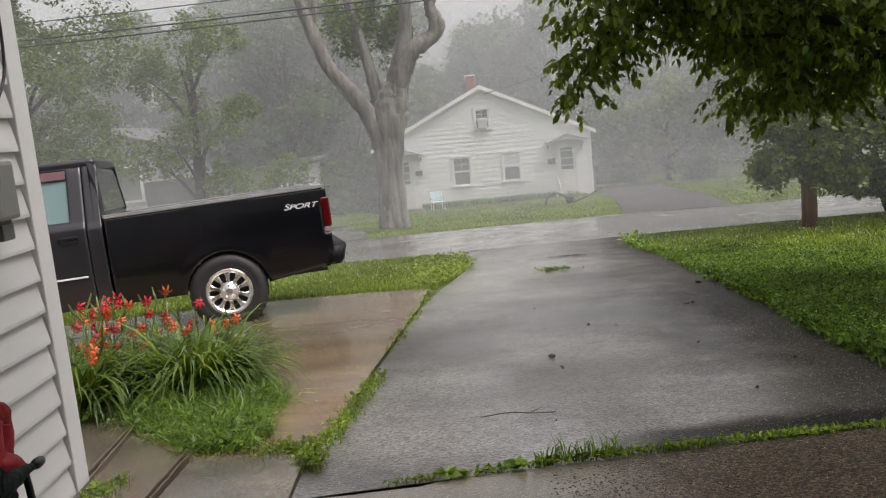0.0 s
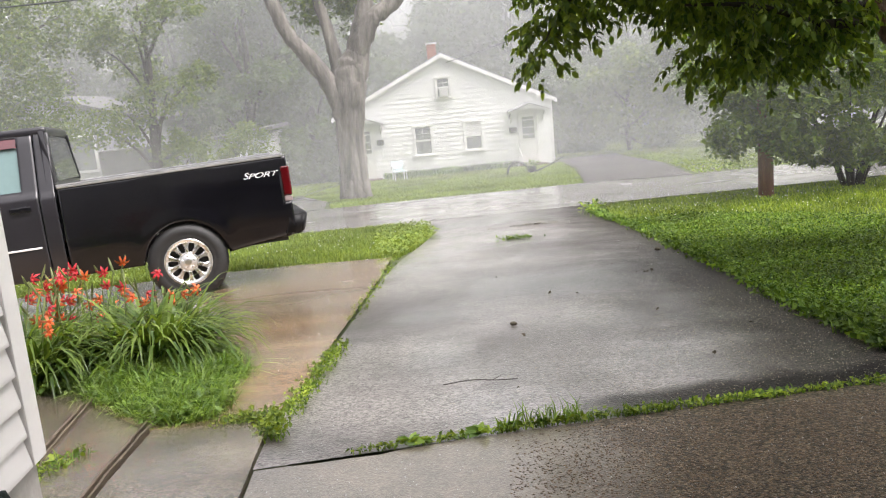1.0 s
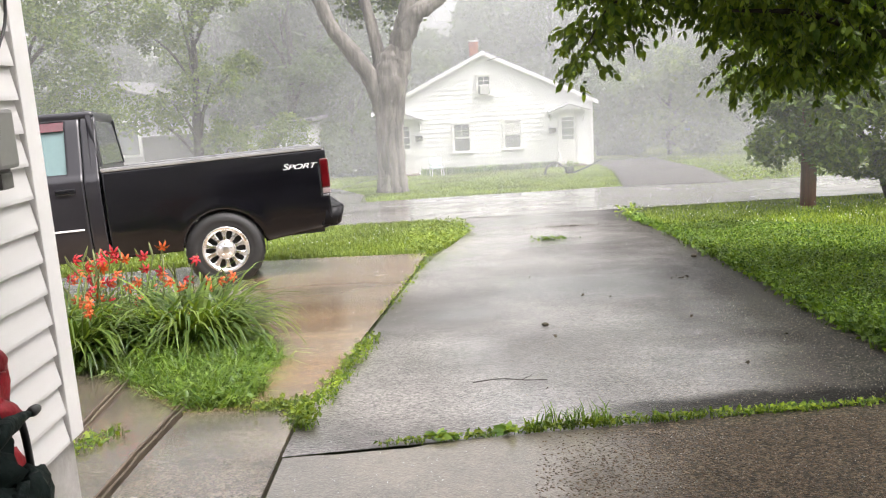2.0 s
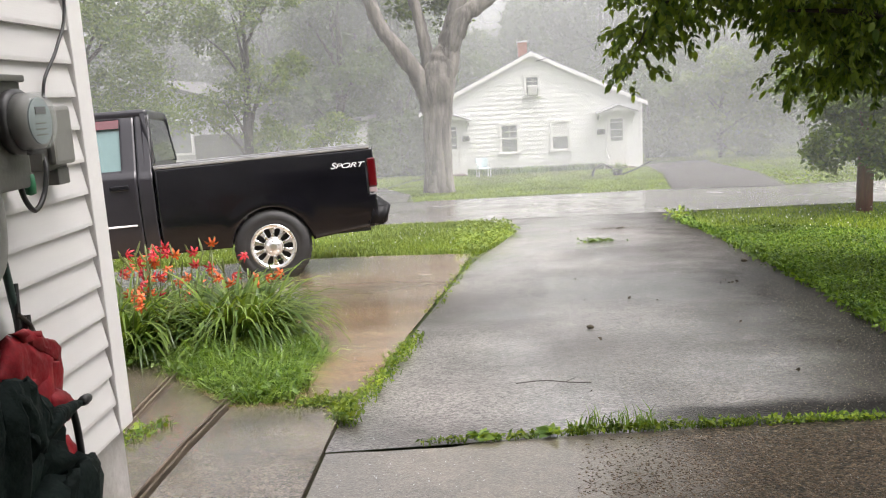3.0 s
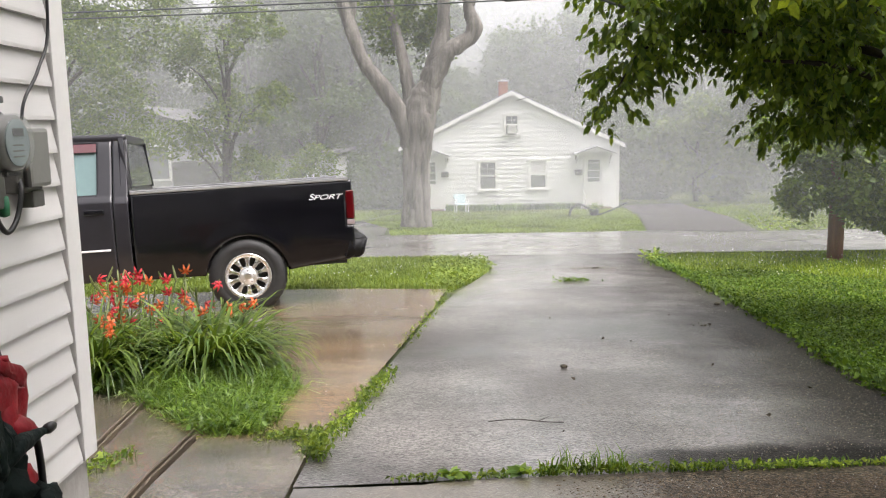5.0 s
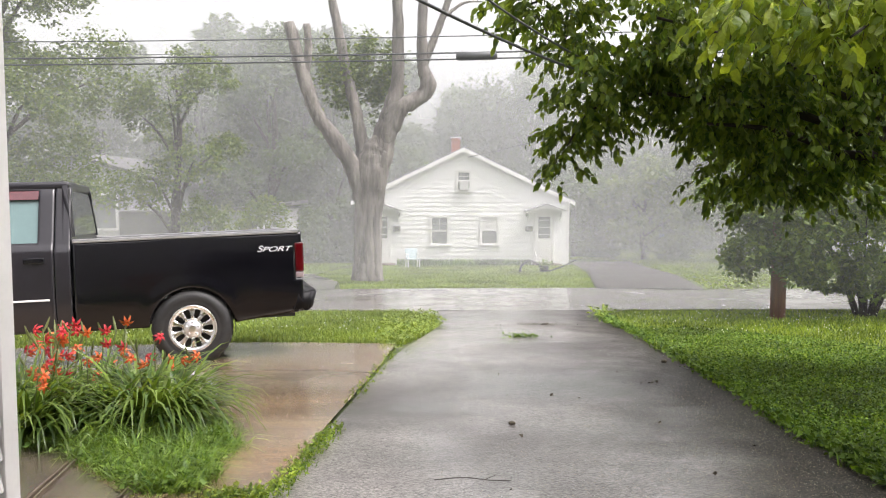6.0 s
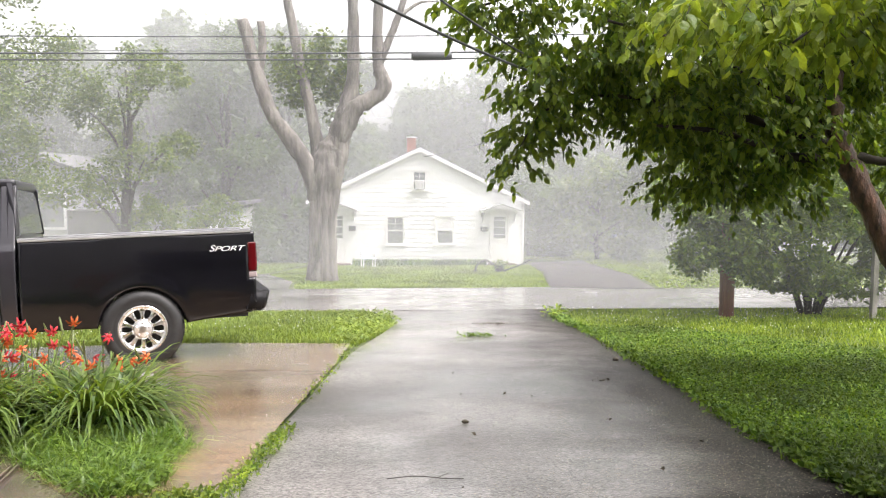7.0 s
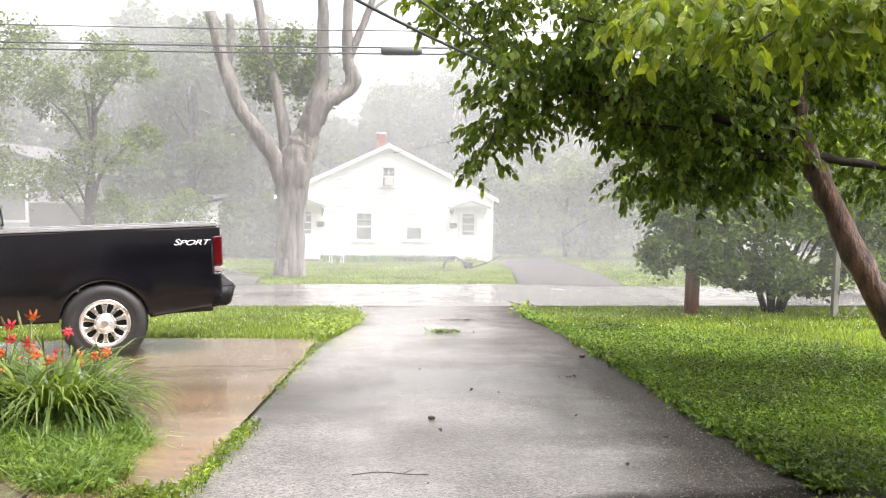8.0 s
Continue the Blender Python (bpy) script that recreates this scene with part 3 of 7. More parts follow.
def pebbles(name, xy, lift, lo, hi, material, seed, label):
    """Small worn stones bedded in a surface."""
    rng = np.random.default_rng(seed)
    n = len(xy)
    r = rng.uniform(lo, hi, (n, 1)) * rng.uniform(0.6, 1.2, (n, 3)) * (1, 1, 0.42)
    a = rng.uniform(0, 2 * np.pi, n)
    o = np.array([[1, 0, 0], [0, 1, 0], [-1, 0, 0], [0, -1, 0], [0.25, 0.2, 1.0], [0, 0, -1]])
    q = o[None] * r[:, None]
    ca, sa = np.cos(a)[:, None], np.sin(a)[:, None]
    q = np.stack([q[..., 0] * ca - q[..., 1] * sa, q[..., 0] * sa + q[..., 1] * ca, q[..., 2]], -1)
    v = (np.column_stack([xy, heights(xy) + lift])[:, None] + q).reshape(-1, 3)
    f = np.array([[0, 1, 4], [1, 2, 4], [2, 3, 4], [3, 0, 4], [1, 0, 5], [2, 1, 5], [3, 2, 5], [0, 3, 5]])
    f = (f[None] + (np.arange(n) * 6)[:, None, None]).reshape(-1, 3)
    return tagged(raw_mesh(name, v, f, material, None, True), label, "gravel", kind="stuff")


def heights(xy):
    return np.array([ground_z(a, b) for a, b in xy])


def inside(poly, xy):
    """Which points lie in a polygon."""
    x, y = xy[:, 0], xy[:, 1]
    ok = np.zeros(len(xy), bool)
    for (x0, y0), (x1, y1) in zip(poly, poly[1:] + poly[:1]):
        hit = ((y0 > y) != (y1 > y)) & (x < (x1 - x0) * (y - y0) / (y1 - y0 + 1e-12) + x0)
        ok ^= hit
    return ok


def scatter(poly, count, seed=0):
    rng = np.random.default_rng(seed)
    p = np.array(poly)
    xy = rng.uniform(p.min(0), p.max(0), (count * 3, 2))
    return xy[inside(poly, xy)][:count]


def sheet(name, poly, lift, material, step=0.25, thick=0.0, label="", category="", wave=0.0):
    """A surface that follows the land inside a polygon, cut to its outline."""
    bm = bmesh.new()
    bm.faces.new([bm.verts.new((x, y, 0)) for x, y in poly])
    xs, ys = [p[0] for p in poly], [p[1] for p in poly]
    for axis, lo, hi in ((0, min(xs), max(xs)), (1, min(ys), max(ys))):
        k = lo + step
        while k < hi:
            co = (k, 0, 0) if axis == 0 else (0, k, 0)
            no = (1, 0, 0) if axis == 0 else (0, 1, 0)
            bmesh.ops.bisect_plane(bm, geom=list(bm.verts) + list(bm.edges) + list(bm.faces), plane_co=co, plane_no=no)
            k += step
    for y in (2.5, 3.34, 13.0, 21.0):
        bmesh.ops.bisect_plane(bm, geom=list(bm.verts) + list(bm.edges) + list(bm.faces), plane_co=(0, y, 0), plane_no=(0, 1, 0))
    for v in bm.verts:
        v.co.z = ground_z(v.co.x, v.co.y) + lift + wave * noise.noise((v.co.x * 0.9, v.co.y * 0.9, 3.0))
    if thick:
        got = bmesh.ops.extrude_face_region(bm, geom=list(bm.faces))
        for v in got["geom"]:
            if isinstance(v, bmesh.types.BMVert):
                v.co.z -= thick
    ob = part(name, bm, material, smooth=not thick)
    return tagged(ob, label, category, kind="structure")


# ---- the land, road and paving ----
def build_ground():
    xs = sorted({*np.round(np.linspace(-14, 14, 57), 3), *(-400, -250, -150, -100, -70, -50, -36, -26, -19, 19, 26, 36, 50, 70, 100, 150, 250, 400)})
    ys = sorted({*np.round(np.linspace(-6, 24, 61), 3), 2.5, 3.34, 13.0, 21.0, *np.linspace(26, 62, 19), *(-400, -200, -100, -60, -30, -15, 75, 90, 120, 160, 200, 300, 450, 700)})
    v = np.array([(x, y, ground_z(x, y) - 0.03 + (0.03 * noise.noise((x * 0.4, y * 0.4, 0.0)) if abs(x) < 60 and (y > 22 or x > 4.5) else 0)) for y in ys for x in xs])
    w = len(xs)
    f = np.array([(j * w + i, j * w + i + 1, (j + 1) * w + i + 1, (j + 1) * w + i) for j in range(len(ys) - 1) for i in range(w - 1)])
    ob = raw_mesh("ground", v, f, M["soil"], smooth=True)
    tagged(ob, "wet grassy ground falling gently toward the road", "ground", kind="structure")


build_ground()
DRIVE = [(-0.70, 3.325), (0.4, 3.42), (1.6, 3.5), (2.75, 3.55), (2.66, 4.4), (2.74, 5.6), (2.96, 7.2), (3.1, 9.0), (3.33, 11.0), (3.38, 12.6), (3.55, 14.2), (4.1, 15.3),
         (0.0, 15.3), (0.52, 14.4), (0.6, 13.0), (0.35, 11.6), (0.02, 10.0), (-0.2, 8.6), (-0.36, 7.0), (-0.5, 5.6), (-0.62, 4.3), (-0.70, 3.95)]
def worn_dark_stone(m, lo, hi, slant, tones, pebble):
    """A wet surface whose binder has worn away to bare pebbles toward one end, with darker tones there."""
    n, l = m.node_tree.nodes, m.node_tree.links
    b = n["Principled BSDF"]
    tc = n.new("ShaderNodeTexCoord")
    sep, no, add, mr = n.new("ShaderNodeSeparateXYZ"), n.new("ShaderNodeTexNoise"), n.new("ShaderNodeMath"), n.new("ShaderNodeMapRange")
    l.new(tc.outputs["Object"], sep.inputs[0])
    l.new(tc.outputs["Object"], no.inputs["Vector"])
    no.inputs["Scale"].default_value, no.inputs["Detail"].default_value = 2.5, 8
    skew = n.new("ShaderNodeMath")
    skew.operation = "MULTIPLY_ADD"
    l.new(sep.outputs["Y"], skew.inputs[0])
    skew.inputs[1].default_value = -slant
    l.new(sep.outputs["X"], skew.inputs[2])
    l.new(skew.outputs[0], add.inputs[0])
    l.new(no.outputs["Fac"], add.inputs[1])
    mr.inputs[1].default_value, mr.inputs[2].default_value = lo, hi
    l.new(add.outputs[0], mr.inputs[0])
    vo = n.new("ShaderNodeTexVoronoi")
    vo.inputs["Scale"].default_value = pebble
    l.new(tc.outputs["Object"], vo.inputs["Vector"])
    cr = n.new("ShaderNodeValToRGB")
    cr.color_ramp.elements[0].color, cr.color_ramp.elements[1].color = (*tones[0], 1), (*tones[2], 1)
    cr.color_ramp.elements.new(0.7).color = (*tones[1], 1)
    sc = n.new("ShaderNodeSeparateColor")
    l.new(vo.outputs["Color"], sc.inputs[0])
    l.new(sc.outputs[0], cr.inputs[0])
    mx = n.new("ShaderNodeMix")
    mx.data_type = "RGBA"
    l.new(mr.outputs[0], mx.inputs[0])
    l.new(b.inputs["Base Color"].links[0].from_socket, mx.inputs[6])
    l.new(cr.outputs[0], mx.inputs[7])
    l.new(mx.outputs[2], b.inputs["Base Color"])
    inv, bp = n.new("ShaderNodeMath"), n.new("ShaderNodeBump")
    inv.operation = "MULTIPLY"
    l.new(mr.outputs[0], inv.inputs[0])
    inv.inputs[1].default_value = 1.0
    l.new(inv.outputs[0], bp.inputs["Strength"])
    bp.inputs["Distance"].default_value = 0.007
    bp.invert = True
    l.new(vo.outputs["Distance"], bp.inputs["Height"])
    for link in list(b.inputs["Coat Weight"].links):
        l.remove(link)
    l.new(b.inputs["Normal"].links[0].from_socket, bp.inputs["Normal"])
    l.new(bp.outputs["Normal"], b.inputs["Normal"])
    coat = n.new("ShaderNodeMapRange")
    coat.inputs[3].default_value, coat.inputs[4].default_value = 0.9, 0.22
    l.new(mr.outputs[0], coat.inputs[0])
    l.new(coat.outputs[0], b.inputs["Coat Weight"])
    for sock, lo, hi in (("Roughness", 0.28, 0.62), ("Specular IOR Level", 0.5, 0.25)):
        for link in list(b.inputs[sock].links):
            l.remove(link)
        rr = n.new("ShaderNodeMapRange")
        rr.inputs[3].default_value, rr.inputs[4].default_value = lo, hi
        l.new(mr.outputs[0], rr.inputs[0])
        l.new(rr.outputs[0], b.inputs[sock])
    return m


# worn toward the right, and coloured darker there for the tree's reflection
M["drive"] = worn_dark_stone(mat("wet_drive_asphalt", (0.150, 0.138, 0.130), 0.28, vary=0.5, scale=0.9, bump=0.6, bump_scale=70, coat=1.0, coat_rough=0.06, film=0.26, rough_vary=0.12, dirt=(0.03, 0.020, 0.019), dirt_scale=0.55, dirt_amount=0.85, speck=0.7, speck_scale=80),
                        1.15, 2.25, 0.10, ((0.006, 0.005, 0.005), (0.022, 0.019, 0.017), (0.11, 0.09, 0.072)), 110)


def black_band(m):
    """A strip of fresh black filler along the apron joint, ragged at its rim."""
    n, l = m.node_tree.nodes, m.node_tree.links
    b = n["Principled BSDF"]
    tc, sep, no = n.new("ShaderNodeTexCoord"), n.new("ShaderNodeSeparateXYZ"), n.new("ShaderNodeTexNoise")
    no.inputs["Scale"].default_value, no.inputs["Detail"].default_value = 3.2, 7
    l.new(tc.outputs["Object"], sep.inputs[0])
    l.new(tc.outputs["Object"], no.inputs["Vector"])

    def math_node(kind, a, c):
        q = n.new("ShaderNodeMath")
        q.operation = kind
        for sock, v in zip(q.inputs, (a, c)):
            if isinstance(v, (int, float)):
                sock.default_value = v
            else:
                l.new(v, sock)
        return q.outputs[0]

    def step(v, lo, hi):
        r = n.new("ShaderNodeMapRange")
        r.interpolation_type = "SMOOTHSTEP"
        r.inputs[1].default_value, r.inputs[2].default_value = lo, hi
        l.new(v, r.inputs[0])
        return r.outputs[0]
    wob = math_node("MULTIPLY", math_node("SUBTRACT", no.outputs["Fac"], 0.5), 0.55)
    away = math_node("SUBTRACT", sep.outputs["Y"], math_node("MULTIPLY", sep.outputs["X"], 0.06))
    near = math_node("SUBTRACT", 1.0, step(math_node("ADD", away, wob), 3.64, 3.86))
    start = step(math_node("ADD", sep.outputs["X"], wob), 0.55, 1.0)
    fac = math_node("MULTIPLY", math_node("MULTIPLY", near, start), 0.93)
    mx = n.new("ShaderNodeMix")
    mx.data_type = "RGBA"
    l.new(fac, mx.inputs[0])
    l.new(b.inputs["Base Color"].links[0].from_socket, mx.inputs[6])
    mx.inputs[7].default_value = (0.010, 0.009, 0.009, 1)
    l.new(mx.outputs[2], b.inputs["Base Color"])
    old = b.inputs["Coat Weight"].links[0].from_socket
    film = n.new("ShaderNodeTexNoise")
    film.inputs["Scale"].default_value, film.inputs["Detail"].default_value = 0.75, 6
    l.new(tc.outputs["Object"], film.inputs["Vector"])
    pool = math_node("ADD", math_node("MULTIPLY", step(film.outputs["Fac"], 0.38, 0.6), 0.75), 0.3)
    l.new(math_node("MULTIPLY", math_node("MULTIPLY", old, pool), math_node("SUBTRACT", 1.0, fac)), b.inputs["Coat Weight"])
    old = b.inputs["Specular IOR Level"].links[0].from_socket
    l.new(math_node("MULTIPLY", old, math_node("SUBTRACT", 1.0, math_node("MULTIPLY", fac, 0.8))), b.inputs["Specular IOR Level"])


black_band(M["drive"])
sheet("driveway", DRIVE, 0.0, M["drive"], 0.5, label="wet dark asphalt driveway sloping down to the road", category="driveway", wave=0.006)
sheet("road", [(-120, 15.1), (-1.0, 15.1), (5, 15.1), (120, 14.0), (120, 20.6), (7.2, 20.3), (4.9, 21.1), (-1.7, 20.9), (-120, 21.5)], 0.004, M["road"], 6.0,
      label="wet grey street shining with rain", category="road")
sheet("side_road", [(4.9, 21.0), (7.4, 20.2), (9.2, 28), (11.3, 41.5), (8.0, 39.8), (6.7, 30)], 0.012, M["patch"], 1.5, label="wet asphalt drive beside the white house", category="driveway")
sheet("side_road_west", [(-9, 21.2), (-1.75, 20.8), (-1.9, 24), (-3.2, 29), (-8, 30)], 0.012, M["road"], 1.5, label="wet gravel drive across the street", category="driveway")
sheet("parking_pad", [(-9, 5.6), (-2.6, 5.6), (-1.3, 3.98), (-0.74, 3.98), (-0.62, 4.3), (-0.52, 5.6), (-0.38, 7.0), (-0.22, 8.6), (-0.1, 10.25), (-2.1, 10.6), (-9, 10.75)], 0.012, M["pad"], 0.6,
      label="concrete parking pad under muddy brown rain water", category="pavement", wave=0.004)


M["worn"] = worn_dark_stone(mat("worn_wet_concrete", (0.125, 0.107, 0.086), 0.3, vary=0.3, scale=2.2, bump=0.3, bump_scale=110, coat=0.8, coat_rough=0.08, speck=0.3, speck_scale=120, dirt=(0.14, 0.11, 0.075), dirt_scale=1.1, rough_vary=0.12),
                       0.85, 1.45, 0.0, ((0.006, 0.005, 0.004), (0.050, 0.037, 0.023), (0.17, 0.13, 0.085)), 95)
sheet("apron_slab", [(-0.715, -6), (6, -6), (6, 3.56), (2.7, 3.53), (1.5, 3.475), (0.4, 3.405), (-0.06, 3.35), (-0.16, 3.318), (-0.3, 3.312), (-0.45, 3.30), (-0.55, 3.304), (-0.69, 3.295)], 0.006, M["worn"], 0.6, 0.08,
      "wet concrete apron worn to brown pebbles at one end", "pavement")
sheet("walk_slab", [(-1.30, -6), (-0.727, -6), (-0.705, 3.29), (-0.715, 3.95), (-1.30, 4.0)], 0.016, M["slab"], 0.6, 0.08, "wet concrete walk slab beside the apron", "pavement")
sheet("bed_slab", [(-1.71, 2.84), (-1.37, 2.84), (-1.37, 4.6), (-1.82, 4.6), (-1.735, 3.6)], 0.008, M["slab"], 0.4, 0.06, "muddy wet concrete strip between rotten boards", "pavement")
sheet("corner_slab", [(-4.5, 2.84), (-1.76, 2.84), (-1.8, 4.0), (-1.92, 5.1), (-4.5, 5.1)], 0.02, M["slab"], 0.5, 0.06, "wet concrete slab by the house corner", "pavement")


_xy = scatter([(0.2, 2.2), (4.0, 2.2), (4.0, 3.46), (2.6, 3.46), (1.5, 3.39), (0.4, 3.36)], 34000, 901)
_rng = np.random.default_rng(902)
_xy = _xy[_rng.random(len(_xy)) < np.clip((_xy[:, 0] - 0.15 + 0.25 * np.sin(_xy[:, 1] * 7)) / 0.9, 0, 1)]
pebbles("apron_pebbles", _xy, 0.0065, 0.003, 0.0075, M["pebble"], 903, "bare brown pebbles in the worn concrete apron")
_xy = scatter([(-0.3, 3.6), (2.5, 3.6), (2.55, 5.6), (2.7, 7.5), (0.3, 7.5)], 14000, 904)
_keep = np.clip((_xy[:, 0] - 0.1 * (_xy[:, 1] - 3.6) + 0.2) / 1.6, 0.06, 1) * np.clip(1.5 - (_xy[:, 1] - 3.6) / 3.2, 0.1, 1)
_xy = _xy[_rng.random(len(_xy)) < _keep]
pebbles("driveway_chips", _xy, 0.0012, 0.0018, 0.0042, M["chip"], 905, "pale stone chips showing in the worn asphalt")


def form_board(points):
    ob = thing("form_board")
    for off in (-0.015, 0.015):
        pts = [(x + off, y, ground_z(x, y) + 0.012) for x, y in points]
        bm = bmesh.new()
        rows = []
        for p in smooth_line(pts, 10):
            q = 0.005 * noise.noise(p * 6)
            top = p.z + 0.016 + 0.008 * noise.noise(p * 9 + Vector((off * 80, 0, 0)))
            rows.append([bm.verts.new(c) for c in ((p.x - 0.006 + q, p.y, p.z - 0.09), (p.x + 0.006 + q, p.y, p.z - 0.09), (p.x + 0.006 + q, p.y, top), (p.x - 0.006 + q, p.y, top))])
        for a, b in zip(rows, rows[1:]):
            for k in range(4):
                bm.faces.new((a[k], a[(k + 1) % 4], b[(k + 1) % 4], b[k]))
        bm.faces.new(rows[0])
        bm.faces.new(rows[-1])
        part("board", bm, M["formboard"], ob)
    tagged(ob, "rotten dark wooden form board between concrete slabs", "board", "form boards")


form_board([(-1.345, 2.0), (-1.335, 3.3), (-1.35, 4.25)])
form_board([(-1.73, 3.0), (-1.76, 3.85), (-1.9, 5.07)])


# ---- garage wall with siding, and unseen walls and ceiling added behind the camera ----
wall = part("wall_west", box(-1.52, -1.30, -5.0, 2.775, 0.34, 3.6), M["plaster"])
tagged(wall, "garage side wall clad in white vinyl siding", "wall", kind="structure")
part("foundation", box(-1.55, -1.305, -5.0, 2.78, -0.2, 0.345, 0.006), M["footing"], wall, "chipped pale painted concrete foundation")
part("corner_post", box(-1.37, -1.272, 2.70, 2.80, 0.352, 3.6, 0.006), M["trim"], wall, "white vinyl corner post")


def siding_mesh():
    bm = prism([(-1.302, 0.0), (-1.277, 0.0), (-1.277, 0.012), (-1.295, 0.108), (-1.302, 0.108)], "y", -3.0, 2.694)
    me = bpy.data.meshes.new("siding_board")
    bmesh.ops.recalc_face_normals(bm, faces=bm.faces)
    bm.to_mesh(me)
    bm.free()
    me.materials.append(M["vinyl"])
    return me


_siding = siding_mesh()
for _k in range(31):
    _b = new("siding_board", _siding)
    _b.location = (0, 0, 0.352 + 0.1045 * _k)
    _b.parent = wall
# unseen walls and ceiling, extended to shade the siding and darken the truck's reflections
tagged(part("wall_north", box(-7, -1.56, 2.55, 2.75, -0.2, 5.2), M["plaster"]), "plain house wall round the corner", "wall", kind="structure")
tagged(part("wall_back", box(-1.52, 5.2, -5.2, -5.0, 0.0, 3.0), M["plaster"]), "plain garage back wall", "wall", kind="structure")
tagged(part("wall_east", box(5.0, 5.2, -5.0, -0.6, 0.0, 3.0), M["plaster"]), "plain garage side wall", "wall", kind="structure")
tagged(part("wall_front", box(-1.265, 9.0, 1.7, 1.9, 2.752, 5.4), M["plaster"]), "unseen plain gable wall added to darken the truck's reflections", "wall", kind="structure")
tagged(part("ceiling", box(-1.265, 5.2, -5.2, 1.9, 2.55, 2.75), M["plaster"]), "unseen plain ceiling extended to shade the siding and near slab", "ceiling", kind="structure")

# ---- rain mist over the street and beyond ----
for _y, _d, _s in ((12.4, 0.03, 1.4), (17.2, 0.085, 0.8), (28.0, 0.11, 0.3), (35.0, 0.08, 0.0), (40.5, 0.13, 0.1), (50.0, 0.11, 0.1), (57.0, 0.08, 0.1)):
    _bm = bmesh.new()
    _n = 24
    _lo, _hi = [], []
    for _i in range(_n + 1):
        _x = -110 + 220 * _i / _n
        _yy = _y + 0.0016 * _x * _x * (1 if _y > 40 else 0.3)
        _lo.append(_bm.verts.new((_x, _yy, ground_z(0, _yy) - ground_z(0, _y) - 0.02)))
        _hi.append(_bm.verts.new((_x, _yy, 26)))
    for _i in range(_n):
        _bm.faces.new((_lo[_i], _lo[_i + 1], _hi[_i + 1], _hi[_i]))
    _v = part("rain_mist", _bm, mist_mat("rain_mist", _d, _s), smooth=True)
    _v.location = (0, 0, ground_z(0, _y))
    tagged(_v, "thin grey veil of blowing rain mist", "mist", "rain mist", "stuff")


# ---- the pickup ----
def truck_panel(u0, u1, low, top, shape, cols=40, rows=14, skip=None, thick=0.03):
    """A curved body panel: columns along u, rows from low(u) to top(u), v = shape(u, w); with a back so that it has thickness."""
    bm = bmesh.new()
    grid = []
    for i in range(cols + 1):
        u = u0 + (u1 - u0) * i / cols
        a, b = low(u), top(u)
        grid.append([bm.verts.new((u, shape(u, a + (b - a) * j / rows), a + (b - a) * j / rows)) for j in range(rows + 1)])
    for i in range(cols):
        for j in range(rows):
            q = (grid[i][j], grid[i + 1][j], grid[i + 1][j + 1], grid[i][j + 1])
            c = sum((v.co for v in q), Vector()) / 4
            if not (skip and skip(c.x, c.z)):
                bm.faces.new(q)
    loose = [v for v in bm.verts if not v.link_faces]
    bmesh.ops.delete(bm, geom=loose, context="VERTS")
    bmesh.ops.solidify(bm, geom=list(bm.faces), thickness=thick)
    return bm


def side_shape(u, w):
    """How far the flank lies in from its widest line."""
    v = 0.055 * max(0.0, (w - 0.98) / 0.45) ** 2 + 0.07 * max(0.0, (0.80 - w) / 0.4) ** 2
    r = math.hypot(u, w - 0.40)
    v -= 0.012 * math.exp(-((r - 0.47) / 0.075) ** 2) * (1 if w > 0.3 else 0)
    return v + 0.03


def cab_shape(u, w):
    if w < 1.30:
        return side_shape(u + 9, w)
    return 0.080 + 0.26 * (w - 1.30) / 0.66 + 0.05 * max(0, (w - 1.85) / 0.11) ** 2


